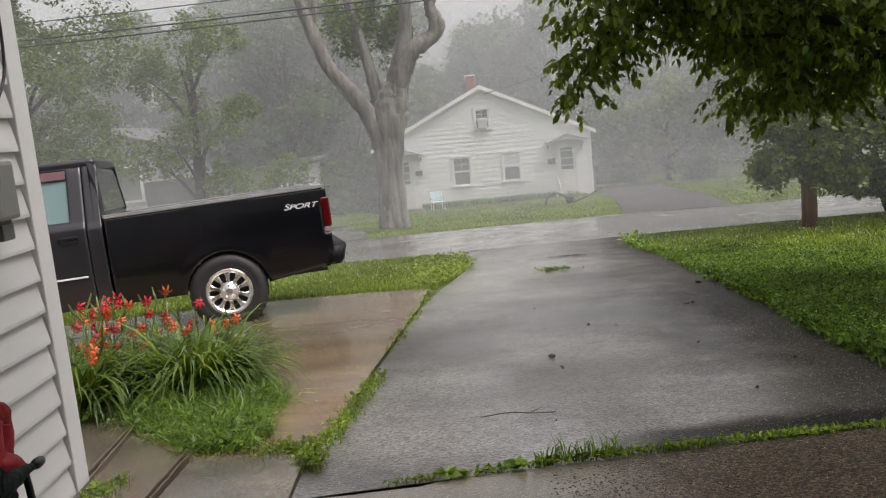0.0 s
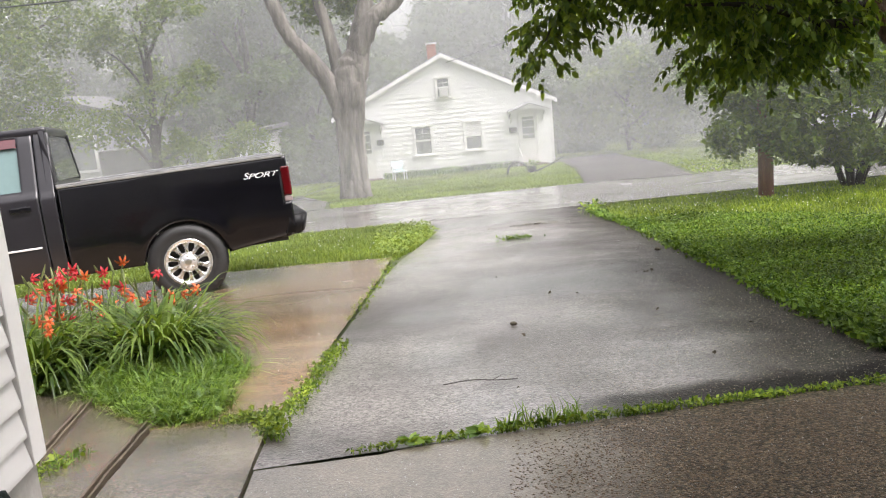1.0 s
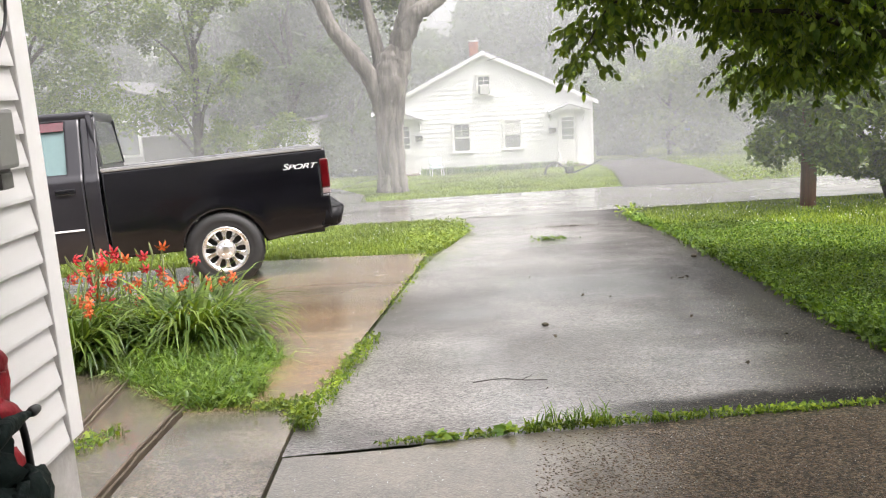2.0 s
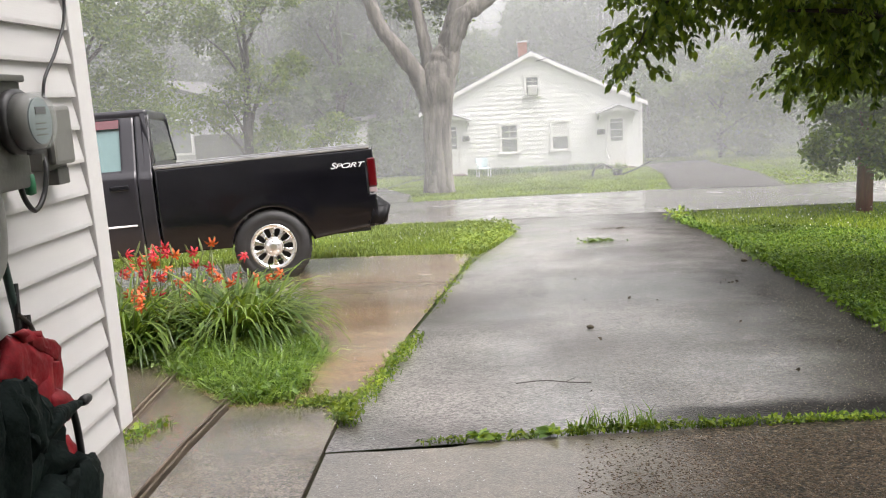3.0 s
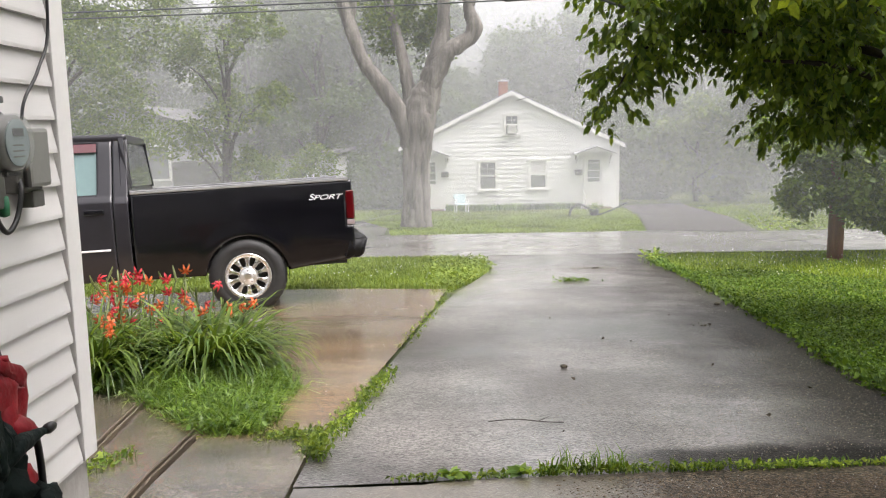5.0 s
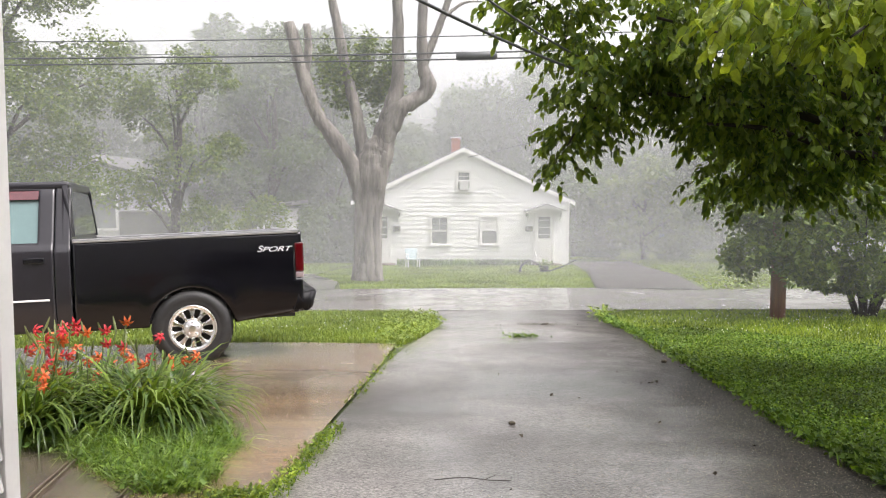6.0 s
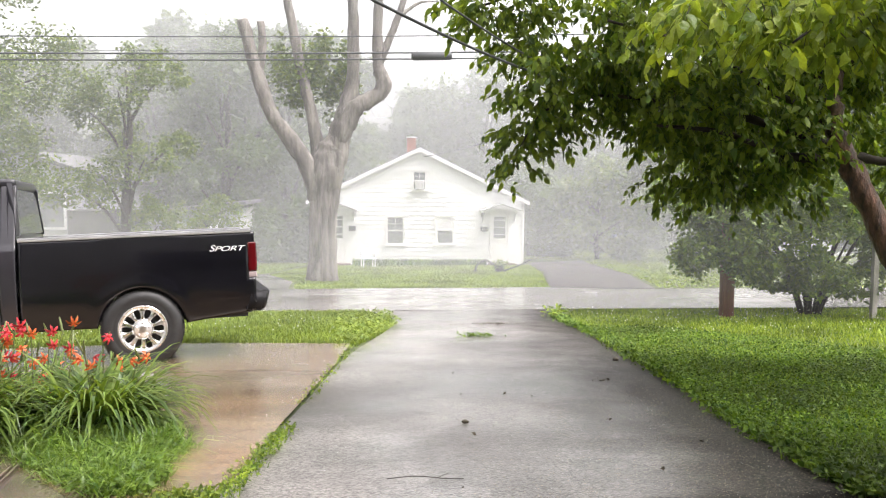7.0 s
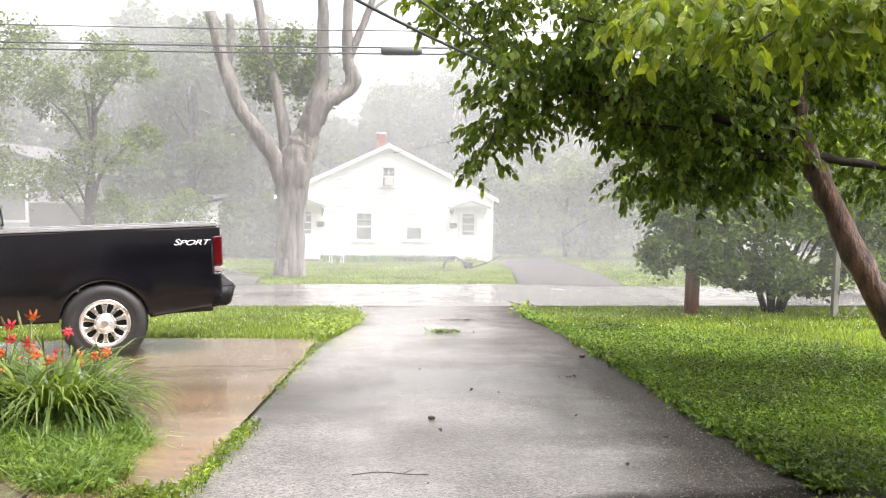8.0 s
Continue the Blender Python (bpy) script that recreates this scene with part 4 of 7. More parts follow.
def wheel(parent, u, v, facing):
    """facing -1: the outer side looks to -v."""
    w = part("wheel", lathe([(0.228, 0.05), (0.236, 0.0), (0.255, -0.012), (0.275, -0.017), (0.285, -0.012), (0.30, -0.020), (0.335, -0.021), (0.365, -0.012), (0.372, -0.004), (0.385, 0.004), (0.402, 0.026), (0.413, 0.06), (0.415, 0.10), (0.415, 0.18), (0.408, 0.22), (0.36, 0.255), (0.24, 0.25)], 64, "y", False), M["tyre"], parent, smooth=True)
    w.matrix_basis = pose(u, v, 0.40, 0, 0, 0 if facing < 0 else 180)
    for k in range(32):
        # tread blocks on the shoulder
        a = 2 * math.pi * k / 32
        bm = box(0.380, 0.4165, 0.012, 0.075, -0.026, 0.026, 0.006)
        for p in bm.verts:
            p.co = Vector((p.co.x * math.cos(a) - p.co.z * math.sin(a), p.co.y + (0.012 if p.co.x < 0.4 else 0.022), p.co.x * math.sin(a) + p.co.z * math.cos(a)))
        part("tread_block", bm, M["tyre"], w)
    part("rim", lathe([(0.232, 0.11), (0.226, 0.03), (0.222, 0.006), (0.206, 0.001), (0.206, -0.008), (0.224, -0.012), (0.238, -0.020), (0.246, -0.018), (0.248, 0.0), (0.242, 0.05), (0.238, 0.11)], 56, "y", False), M["chrome"], w, "polished alloy rim", True)
    part("brake_disc", lathe([(0.02, 0.075), (0.22, 0.075), (0.228, 0.11), (0.02, 0.11)], 32, "y"), M["blackplastic"], w)
    for k in range(10):
        a = 2 * math.pi * (k + 0.5) / 10
        ca, sa = math.cos(a), math.sin(a)
        bm = bmesh.new()
        rows = ((0.080, 0.026, 0.010), (0.105, 0.020, -0.002), (0.135, 0.0195, -0.004), (0.165, 0.023, 0.000), (0.190, 0.031, 0.003), (0.206, 0.047, 0.002), (0.214, 0.064, 0.002))
        rings = [[bm.verts.new((x, y + (0.006 if e and abs(e) > 0.9 else 0), e * h)) for e, y in ((-1, d), (-0.55, d - 0.006), (0.55, d - 0.006), (1, d), (1, d + 0.032), (-1, d + 0.032))] for x, h, d in rows]
        for r0, r1 in zip(rings, rings[1:]):
            for i in range(6):
                bm.faces.new((r0[i], r0[(i + 1) % 6], r1[(i + 1) % 6], r1[i]))
        bm.faces.new(rings[0])
        bm.faces.new(rings[-1])
        for p in bm.verts:
            p.co = Vector((p.co.x * ca - p.co.z * sa, p.co.y, p.co.x * sa + p.co.z * ca))
        part("spoke", bm, M["chrome"], w)
    part("hub_flange", lathe([(0.108, 0.035), (0.108, 0.006), (0.100, -0.003), (0.090, -0.004), (0.08, 0.004), (0.02, 0.006)], 40, "y"), M["chrome"], w, "", True)
    cap = part("hub_cap", lathe([(0.088, 0.01), (0.088, -0.010), (0.082, -0.016), (0.055, -0.020), (0.048, -0.028), (0.03, -0.033), (0.004, -0.034)], 36, "y"), M["hubmetal"], w, "polished hub cap", True)
    for k in range(5):
        a = 2 * math.pi * k / 5 + 0.3
        part("lug_cover", lathe([(0.015, -0.012), (0.015, -0.024), (0.010, -0.029), (0.002, -0.030)], 10, "y"), M["hubmetal"], cap, smooth=True).location = (0.066 * math.cos(a), 0, 0.066 * math.sin(a))
    return w


def build_truck():
    yaw, pit, lean = radians(12), radians(1.4), radians(2.6)
    u = Vector((math.cos(yaw) * math.cos(pit), math.sin(yaw) * math.cos(pit), math.sin(pit)))
    v = Vector((-math.sin(yaw), math.cos(yaw), -math.tan(lean)))
    v = (v - u * v.dot(u)).normalized()
    w = u.cross(v)
    t = new("pickup_truck")
    t.matrix_basis = Matrix(((u.x, v.x, w.x, -2.2), (u.y, v.y, w.y, 8.80), (u.z, v.z, w.z, -0.487), (0, 0, 0, 1)))
    tagged(t, "wet black pickup truck parked on the muddy concrete pad", "pickup truck")
    W = 1.98

    def low(u):
        if abs(u) < 0.43:
            return 0.40 + math.sqrt(0.43 ** 2 - u * u)
        return 0.43 + (0.09 * max(0, (u - 0.43) / 0.7) if u > 0 else 0.0)

    def top(u):
        return 1.352 + 0.012 * (u + 1.1)

    for sign in (1, -1):
        def flip(bm):
            if sign < 0:
                for p in bm.verts:
                    p.co.y = W - p.co.y
            return bm
        side = part("bed_side", flip(truck_panel(-1.135, 1.165, low, top, side_shape, 92, 24, lambda u, w: u > 1.09 and 0.88 < w < 1.25)), M["truckblack"], t, "glossy wet black bed side", True)
        part("bed_rail", flip(box(-1.13, 1.15, 0.062, 0.18, 1.350, 1.392, 0.014, 3)), M["railcap"], t, "dark bed rail with a pale edge").matrix_basis = pose(0, 0, 0, 0, -0.69, 0)
        # thin pale strip along the rail's outer edge
        part("rail_edge", flip(box(-1.12, 1.14, 0.056, 0.070, 1.352, 1.372, 0.005)), M["conduit"], t, "thin pale strip along the bed rail's edge").matrix_basis = pose(0, 0, 0, 0, -0.69, 0)
        bm = bmesh.new()
        add_box(bm, 1.09, 1.185, 0.036, 0.15, 0.945, 1.262, 0.022, 3)
        lamp = part("tail_light", flip(bm), M["taillight"], t, "red tail light")
        part("reverse_lens", flip(box(1.092, 1.180, 0.040, 0.148, 0.882, 0.944, 0.016, 3)), M["reverselight"], lamp, "clear reversing lens")
        # wheel arch liner
        bm = bmesh.new()
        for k in range(16):
            a0, a1 = math.pi * k / 16 - 0.15, math.pi * (k + 1) / 16 - 0.15
            q = [bm.verts.new((0.44 * math.cos(a), y, 0.40 + 0.44 * math.sin(a))) for a, y in ((a0, 0.035), (a1, 0.035), (a1, 0.5), (a0, 0.5))]
            bm.faces.new(q)
        bmesh.ops.solidify(bm, geom=list(bm.faces), thickness=0.01)
        part("wheel_arch", flip(bm), M["blackplastic"], t)
        # door with window opening
        cab = part("door", flip(truck_panel(-2.42, -1.322, lambda u: 0.44, lambda u: 1.93, cab_shape, 44, 44, lambda u, w: -2.25 < u < -1.475 and 1.36 < w < 1.885)),
                   M["truckgrey"], t, "black cab door beaded with rain", True)
        part("side_window", flip(truck_panel(-2.26, -1.465, lambda u: 1.35, lambda u: 1.895, lambda u, w: cab_shape(u, w) + 0.022, 4, 8, thick=0.006)), M["cabglass"], cab, "pale fogged side window")
        part("rain_visor", flip(truck_panel(-2.25, -1.475, lambda u: 1.80, lambda u: 1.89, lambda u, w: cab_shape(u, w) - 0.012 + 0.02 * (w - 1.80) / 0.09, 4, 4, thick=0.006)), M["visor"], cab, "reddish smoked rain visor")
        part("door_handle", flip(box(-1.60, -1.40, 0.010, 0.05, 1.145, 1.205, 0.018, 3)), M["truckblack"], cab)
        part("body_moulding", flip(box(-2.40, -1.37, 0.022, 0.05, 0.765, 0.785, 0.005)), M["decal"], cab, "thin silver side moulding")
        part("rear_quarter", flip(truck_panel(-1.310, -1.165, lambda u: 0.44, lambda u: 1.945 - 0.25 * max(0, (u + 1.2) / 0.035) ** 2 * 0.1, cab_shape, 8, 40)), M["truckgrey"], t, "", True)
        part("front_fender", flip(truck_panel(-3.85, -2.43, lambda u: (0.40 + math.sqrt(0.43 ** 2 - (u + 3.1) ** 2)) if abs(u + 3.1) < 0.43 else 0.44,
                                              lambda u: 1.22 + 0.05 * (u + 3.85) / 1.4, lambda u, w: side_shape(u + 3.1, w), 50, 14)), M["truckblack"], t, "", True)
        part("headlight", flip(box(-3.93, -3.80, 0.10, 0.45, 0.86, 1.06, 0.03, 3)), M["reverselight"], t)
        part("mirror", flip(box(-2.36, -2.22, -0.14, 0.06, 1.36, 1.56, 0.03, 3)), M["blackplastic"], t)
    part("tailgate", box(1.12, 1.165, 0.16, W - 0.16, 0.74, 1.375, 0.012), M["truckblack"], t)
    part("tailgate_handle", box(1.16, 1.178, W / 2 - 0.13, W / 2 + 0.13, 1.14, 1.22, 0.01), M["blackplastic"], t)
    part("bed_floor", box(-1.12, 1.13, 0.12, W - 0.12, 0.80, 0.84), M["blackplastic"], t)
    part("bed_front", box(-1.13, -1.09, 0.12, W - 0.12, 0.80, 1.37, 0.01), M["truckblack"], t)
    # rear bumper with rounded ends
    bm = prism([(1.10, 0.03), (1.28, 0.06), (1.325, 0.14), (1.325, W - 0.14), (1.28, W - 0.06), (1.10, W - 0.03)], "z", 0.52, 0.735)
    for p in bm.verts:
        if p.co.z < 0.6:
            p.co.x -= 0.06
    bmesh.ops.bevel(bm, geom=list(bm.edges), offset=0.02, segments=3, affect="EDGES")
    part("bumper", bm, M["bumper"], t, "black step bumper", True)
    part("hitch", box(1.05, 1.30, W / 2 - 0.05, W / 2 + 0.05, 0.42, 0.52, 0.01), M["iron"], t)
    part("roll_pan", box(0.98, 1.12, 0.08, W - 0.08, 0.50, 0.76, 0.02), M["blackplastic"], t)
    # cab: roof, back wall with window, windscreen, bonnet, grille
    bm = bmesh.new()
    add_box(bm, -2.35, -1.175, 0.335, W - 0.335, 1.885, 1.985, 0.045, 4)
    part("roof", bm, M["truckgrey"], t, "", True)
    def leaning(bm):
        """Draws the sides in toward the roof."""
        for p in bm.verts:
            k = 0.235 * max(0.0, (p.co.z - 1.30) / 0.66)
            p.co.y += k * (1 - 2 * p.co.y / W)
        return bm

    part("cab_back", leaning(prism([(-1.20, 0.80), (-1.150, 0.80), (-1.150, 1.30), (-1.180, 1.70), (-1.20, 1.94), (-1.25, 1.94), (-1.23, 1.30)], "y", 0.085, W - 0.085)), M["truckgrey"], t)
    part("rear_window", leaning(prism([(-1.165, 1.42), (-1.138, 1.42), (-1.182, 1.88), (-1.20, 1.88)], "y", 0.17, W - 0.17)), M["darkglass"], t, "dark rear cab window")
    for y in (0.12, W - 0.17):
        part("window_seal", leaning(prism([(-1.165, 1.40), (-1.130, 1.40), (-1.176, 1.90), (-1.20, 1.90)], "y", y, y + 0.05)), M["blackplastic"], t)
    part("windscreen", prism([(-2.95, 1.27), (-2.92, 1.27), (-2.34, 1.93), (-2.37, 1.93)], "y", 0.22, W - 0.22, 0.006), M["darkglass"], t)
    part("bonnet", prism([(-3.90, 1.08), (-3.86, 1.20), (-3.4, 1.26), (-2.85, 1.31), (-2.85, 1.20), (-3.8, 1.02)], "y", 0.12, W - 0.12, 0.02), M["truckblack"], t, "", True)
    part("grille", box(-3.93, -3.86, 0.45, W - 0.45, 0.80, 1.08, 0.02), M["blackplastic"], t)
    part("front_bumper", box(-4.0, -3.80, 0.02, W - 0.02, 0.50, 0.76, 0.05, 3), M["chrome"], t)
    part("cab_floor", box(-2.9, -1.2, 0.12, W - 0.12, 0.45, 0.52), M["blackplastic"], t)
    part("frame_rails", box(-3.8, 1.1, 0.45, W - 0.45, 0.42, 0.60), M["iron"], t)
    for uu in (0.0, -3.1):
        wheel(t, uu, 0.03, -1)
        wheel(t, uu, W - 0.03, 1)
        part("axle", tube([(uu, 0.25, 0.40), (uu, W - 0.25, 0.40)], 0.05, 10), M["iron"], t)
    # the white word on the bed side
    cu = bpy.data.curves.new("decal_text", "FONT")
    cu.body, cu.size, cu.align_x, cu.shear, cu.space_character = "SPORT", 0.125, "CENTER", 0.35, 0.92
    cu.extrude = 0.001
    tmp = bpy.data.objects.new("decal_text", cu)
    me = bpy.data.meshes.new_from_object(tmp)
    bpy.data.objects.remove(tmp)
    me.materials.append(M["decal"])
    for q in me.vertices:
        q.co.y *= 0.60 * (1.0 + 0.28 * (1 if q.co.x < -0.11 else 0))
        q.co.x *= 1.0
    d = new("decal", me)
    d.parent = t
    d.matrix_basis = Matrix.Translation((0.865, side_shape(0.86, 1.2) - 0.006, 1.175)) @ pose(0, 0, 0, 90 - 4, 0, 0)
    tagged(d, "white slanted lettering reading SPORT")


build_truck()


# ---- the white house across the street ----
HY, HX, HW, HB = 38.0, 2.67, 4.80, -2.36
EAVE, RISE = 0.62, 0.477


def roof_z(x):
    return EAVE + (HW - abs(x - HX)) * RISE


def sash_window(house, x0, x1, z0, z1, mullions, blind_part, unit_below=False):
    w = part("window", box(x0 - 0.02, x1 + 0.02, HY - 0.02, HY + 0.08, z0, z1), M["darkwall"], house, "white-framed double-hung sash window")
    t = 0.075
    bm = bmesh.new()
    add_box(bm, x0 - t, x0, HY - 0.075, HY, z0 - 0.02, z1 + t, 0.008)
    add_box(bm, x1, x1 + t, HY - 0.075, HY, z0 - 0.02, z1 + t, 0.008)
    add_box(bm, x0 - t - 0.03, x1 + t + 0.03, HY - 0.09, HY, z1, z1 + t + 0.02, 0.008)
    part("frame", bm, M["trim"], w)
    part("sill", box(x0 - t - 0.06, x1 + t + 0.06, HY - 0.13, HY, z0 - 0.075, z0, 0.012), M["trim"], w)
    mid = (z0 + z1) / 2
    bm = bmesh.new()
    for a, b in ((z0, mid), (mid, z1)):
        y = HY - (0.035 if b < z1 else 0.05)
        add_box(bm, x0, x0 + 0.04, y, y + 0.025, a, b)
        add_box(bm, x1 - 0.04, x1, y, y + 0.025, a, b)
        add_box(bm, x0, x1, y - 0.002, y + 0.027, a, a + 0.04)
        add_box(bm, x0, x1, y - 0.002, y + 0.027, b - 0.04, b)
    for k in range(1, mullions):
        xx = x0 + (x1 - x0) * k / mullions
        add_box(bm, xx - 0.009, xx + 0.009, HY - 0.052, HY - 0.035, mid + 0.02, z1 - 0.02)
    if mullions > 1:
        add_box(bm, x0, x1, HY - 0.053, HY - 0.036, (mid + z1) / 2 - 0.009, (mid + z1) / 2 + 0.009)
    part("sash", bm, M["trim"], w)
    part("pane", box(x0 + 0.03, x1 - 0.03, HY - 0.030, HY - 0.024, z0 + 0.03, mid), M["winglass"], w)
    part("pane", box(x0 + 0.03, x1 - 0.03, HY - 0.032, HY - 0.026, mid, z1 - 0.03), M["blind" if blind_part else "winglass"], w, "pane with a drawn white blind" if blind_part else "")
    if unit_below:
        ac = part("air_conditioner", box(x0 + 0.09, x1 - 0.09, HY - 0.34, HY - 0.03, z0 + 0.02, z0 + 0.42, 0.02), M["acgrey"], w, "pale window air conditioner")
        return ac
    return w


def door_hood(house, x0, x1, z):
    """A small gabled hood on two curved brackets."""
    cx = (x0 + x1) / 2
    h = part("door_hood", prism([(x0, z), (x0, z + 0.07), (cx, z + 0.36), (x1, z + 0.07), (x1, z), (cx + 0.55, z + 0.10), (cx, z + 0.19), (cx - 0.55, z + 0.10)], "y", HY - 0.75, HY - 0.005, 0.012), M["trim"], house, "white gabled door hood")
    part("hood_roof", prism([(x0 - 0.05, z + 0.055), (x0 - 0.05, z + 0.09), (cx, z + 0.41), (x1 + 0.05, z + 0.09), (x1 + 0.05, z + 0.055), (cx, z + 0.365)], "y", HY - 0.82, HY - 0.005), M["shingle"], h, "grey shingled hood roof")
    for x in (x0 + 0.08, x1 - 0.14):
        pts = smooth_line([(x + 0.03, HY - 0.03, z - 0.42), (x + 0.03, HY - 0.16, z - 0.20), (x + 0.03, HY - 0.58, z + 0.02)], 5)
        part("bracket", tube(pts, 0.035, 6), M["trim"], h)


def house_door(house, x0, x1, z0, z1):
    d = part("door", box(x0, x1, HY - 0.045, HY + 0.03, z0, z1, 0.006), M["trim"], house, "white storm door with glass above")
    bm = bmesh.new()
    add_box(bm, x0 - 0.10, x0, HY - 0.08, HY, z0, z1 + 0.10, 0.008)
    add_box(bm, x1, x1 + 0.10, HY - 0.08, HY, z0, z1 + 0.10, 0.008)
    add_box(bm, x0 - 0.002, x1 + 0.002, HY - 0.078, HY, z1, z1 + 0.10, 0.008)
    part("door_frame", bm, M["trim"], d)
    part("door_glass", box(x0 + 0.09, x1 - 0.09, HY - 0.055, HY - 0.04, z0 + 1.12, z1 - 0.10), M["winglass"], d, "grey storm door glass")
    for k in range(3):
        zz = z0 + 1.12 + (z1 - z0 - 1.22) * (k + 0.5) / 3
        part("glazing_bar", box(x0 + 0.09, x1 - 0.09, HY - 0.062, HY - 0.05, zz, zz + 0.03), M["trim"], d)
    part("lower_panel", box(x0 + 0.10, x1 - 0.10, HY - 0.058, HY - 0.04, z0 + 0.15, z0 + 1.0, 0.008), M["trim"], d)
    part("door_knob", lathe([(0.012, 0), (0.012, -0.04), (0.03, -0.05), (0.03, -0.075), (0.004, -0.09)], 12, "y"), M["chrome"], d).matrix_basis = pose(x0 + 0.06, HY - 0.045, z0 + 1.0)


def build_house():
    h = thing("house", HX, HY, HB)
    h.matrix_basis = pose(0, 0, 0)
    tagged(h, "small white clapboard duplex house with a gabled front", "house")
    # walls
    body = part("wall", prism([(HX - HW, HB - 0.6), (HX + HW, HB - 0.6), (HX + HW, EAVE - 0.02), (HX, roof_z(HX) - 0.02), (HX - HW, EAVE - 0.02)], "y", HY + 0.02, HY + 9.0), M["housewhite"], h, "white clapboard wall")
    z, k = HB + 0.06, 0
    while z < roof_z(HX) - 0.15:
        t = z + 0.215
        half_l = HW if z < EAVE else HW - (z - EAVE) / RISE
        half_h = HW if t < EAVE else HW - (t - EAVE) / RISE
        bm = bmesh.new()
        q = [(HX - half_l, HY - 0.028, z), (HX + half_l, HY - 0.028, z), (HX + half_h, HY - 0.004, t), (HX - half_h, HY - 0.004, t)]
        front = [bm.verts.new(p) for p in q]
        back = [bm.verts.new((p[0], HY + 0.015, p[2])) for p in q]
        bm.faces.new(front)
        bm.faces.new(back[::-1])
        for i in range(4):
            bm.faces.new((front[i], back[i], back[(i + 1) % 4], front[(i + 1) % 4]))
        part("clapboard", bm, M["housewhite"], body)
        z += 0.205
        k += 1
    for s in (-1, 1):
        part("corner_board", box(HX + s * HW - 0.06, HX + s * HW + 0.06, HY - 0.045, HY + 0.08, HB, EAVE, 0.008), M["trim"], h)
    # roof
    over = 0.27
    zo = EAVE - over * RISE
    roof = part("roof", prism([(HX - HW - over, zo + 0.06), (HX - HW - over, zo + 0.14), (HX, roof_z(HX) + 0.14), (HX + HW + over, zo + 0.14), (HX + HW + over, zo + 0.06), (HX, roof_z(HX) + 0.06)], "y", HY - 0.25, HY + 9.3), M["shingle"], h, "grey shingled gable roof")
    part("bargeboard", prism([(HX - HW - over, zo - 0.07), (HX - HW - over, zo + 0.09), (HX, roof_z(HX) + 0.09), (HX + HW + over, zo + 0.09), (HX + HW + over, zo - 0.07), (HX, roof_z(HX) - 0.07)], "y", HY - 0.27, HY - 0.22), M["trim"], roof, "white bargeboard")
    part("soffit", prism([(HX - HW - over, zo + 0.0), (HX - HW - over, zo + 0.055), (HX, roof_z(HX) + 0.055), (HX + HW + over, zo + 0.055), (HX + HW + over, zo + 0.0), (HX, roof_z(HX) + 0.0)], "y", HY - 0.21, HY - 0.03), M["trim"], roof)
    ch = part("chimney", box(2.22, 2.62, 39.5, 40.0, 2.4, 3.52), M["brick"], roof, "short red brick chimney")
    part("chimney_cap", box(2.18, 2.66, 39.46, 40.04, 3.52, 3.59, 0.01), M["footing"], ch)
    # openings
    sash_window(h, 1.22, 1.97, -1.36, -0.12, 2, False)
    sash_window(h, 3.50, 4.24, -1.34, -0.10, 1, True)
    sash_window(h, 2.40, 2.98, 1.10, 1.94, 2, False, True)
    house_door(h, 6.02, 6.74, -2.20, 0.0)
    house_door(h, -1.40, -0.68, -2.20, 0.0)
    door_hood(h, 5.50, 7.20, 0.12)
    door_hood(h, -1.86, -0.16, 0.12)
    for x in (5.68, -0.34):
        mb = part("mailbox", box(x - 0.16, x + 0.16, HY - 0.17, HY - 0.03, -0.76, -0.55, 0.02, 3), M["iron"], h, "black wall mailbox")
        part("mailbox_flap", box(x - 0.165, x + 0.165, HY - 0.18, HY - 0.02, -0.60, -0.53, 0.02, 3), M["iron"], mb)
    for x in (5.58, -0.25):
        part("porch_light", lathe([(0.02, 0), (0.06, 0.03), (0.07, 0.15), (0.04, 0.2), (0.01, 0.21)], 10), M["metalgrey"], h).matrix_basis = pose(x, HY - 0.1, -0.12)


build_house()


def porch_steps(x0, x1):
    s = thing("porch_steps", (x0 + x1) / 2, HY - 0.6, HB)
    for k in range(2):
        part("step", box((x0 - x1) / 2, (x1 - x0) / 2, -0.30 - 0.30 * k + 0.30, 0.55, -0.25, 0.15 - 0.16 * k - 0.001 * k, 0.012) if k == 0 else
             box((x0 - x1) / 2 + 0.05, (x1 - x0) / 2 - 0.05, -0.32, -0.005, -0.25, 0.0, 0.012), M["darkstep"], s)
    for x in ((x0 - x1) / 2 + 0.03, (x0 - x1) / 2 + 0.6)[:1]:
        r = part("handrail", tube([(x, -0.4, -0.2), (x, -0.42, 0.55), (x, 0.5, 0.95), (x, 0.5, 0.1)], 0.022, 6), M["trim"], s, "white pipe handrail")
    tagged(s, "brown porch steps with a white pipe handrail", "steps", "porch steps")


porch_steps(5.85, 7.12)
porch_steps(-1.8, -0.4)


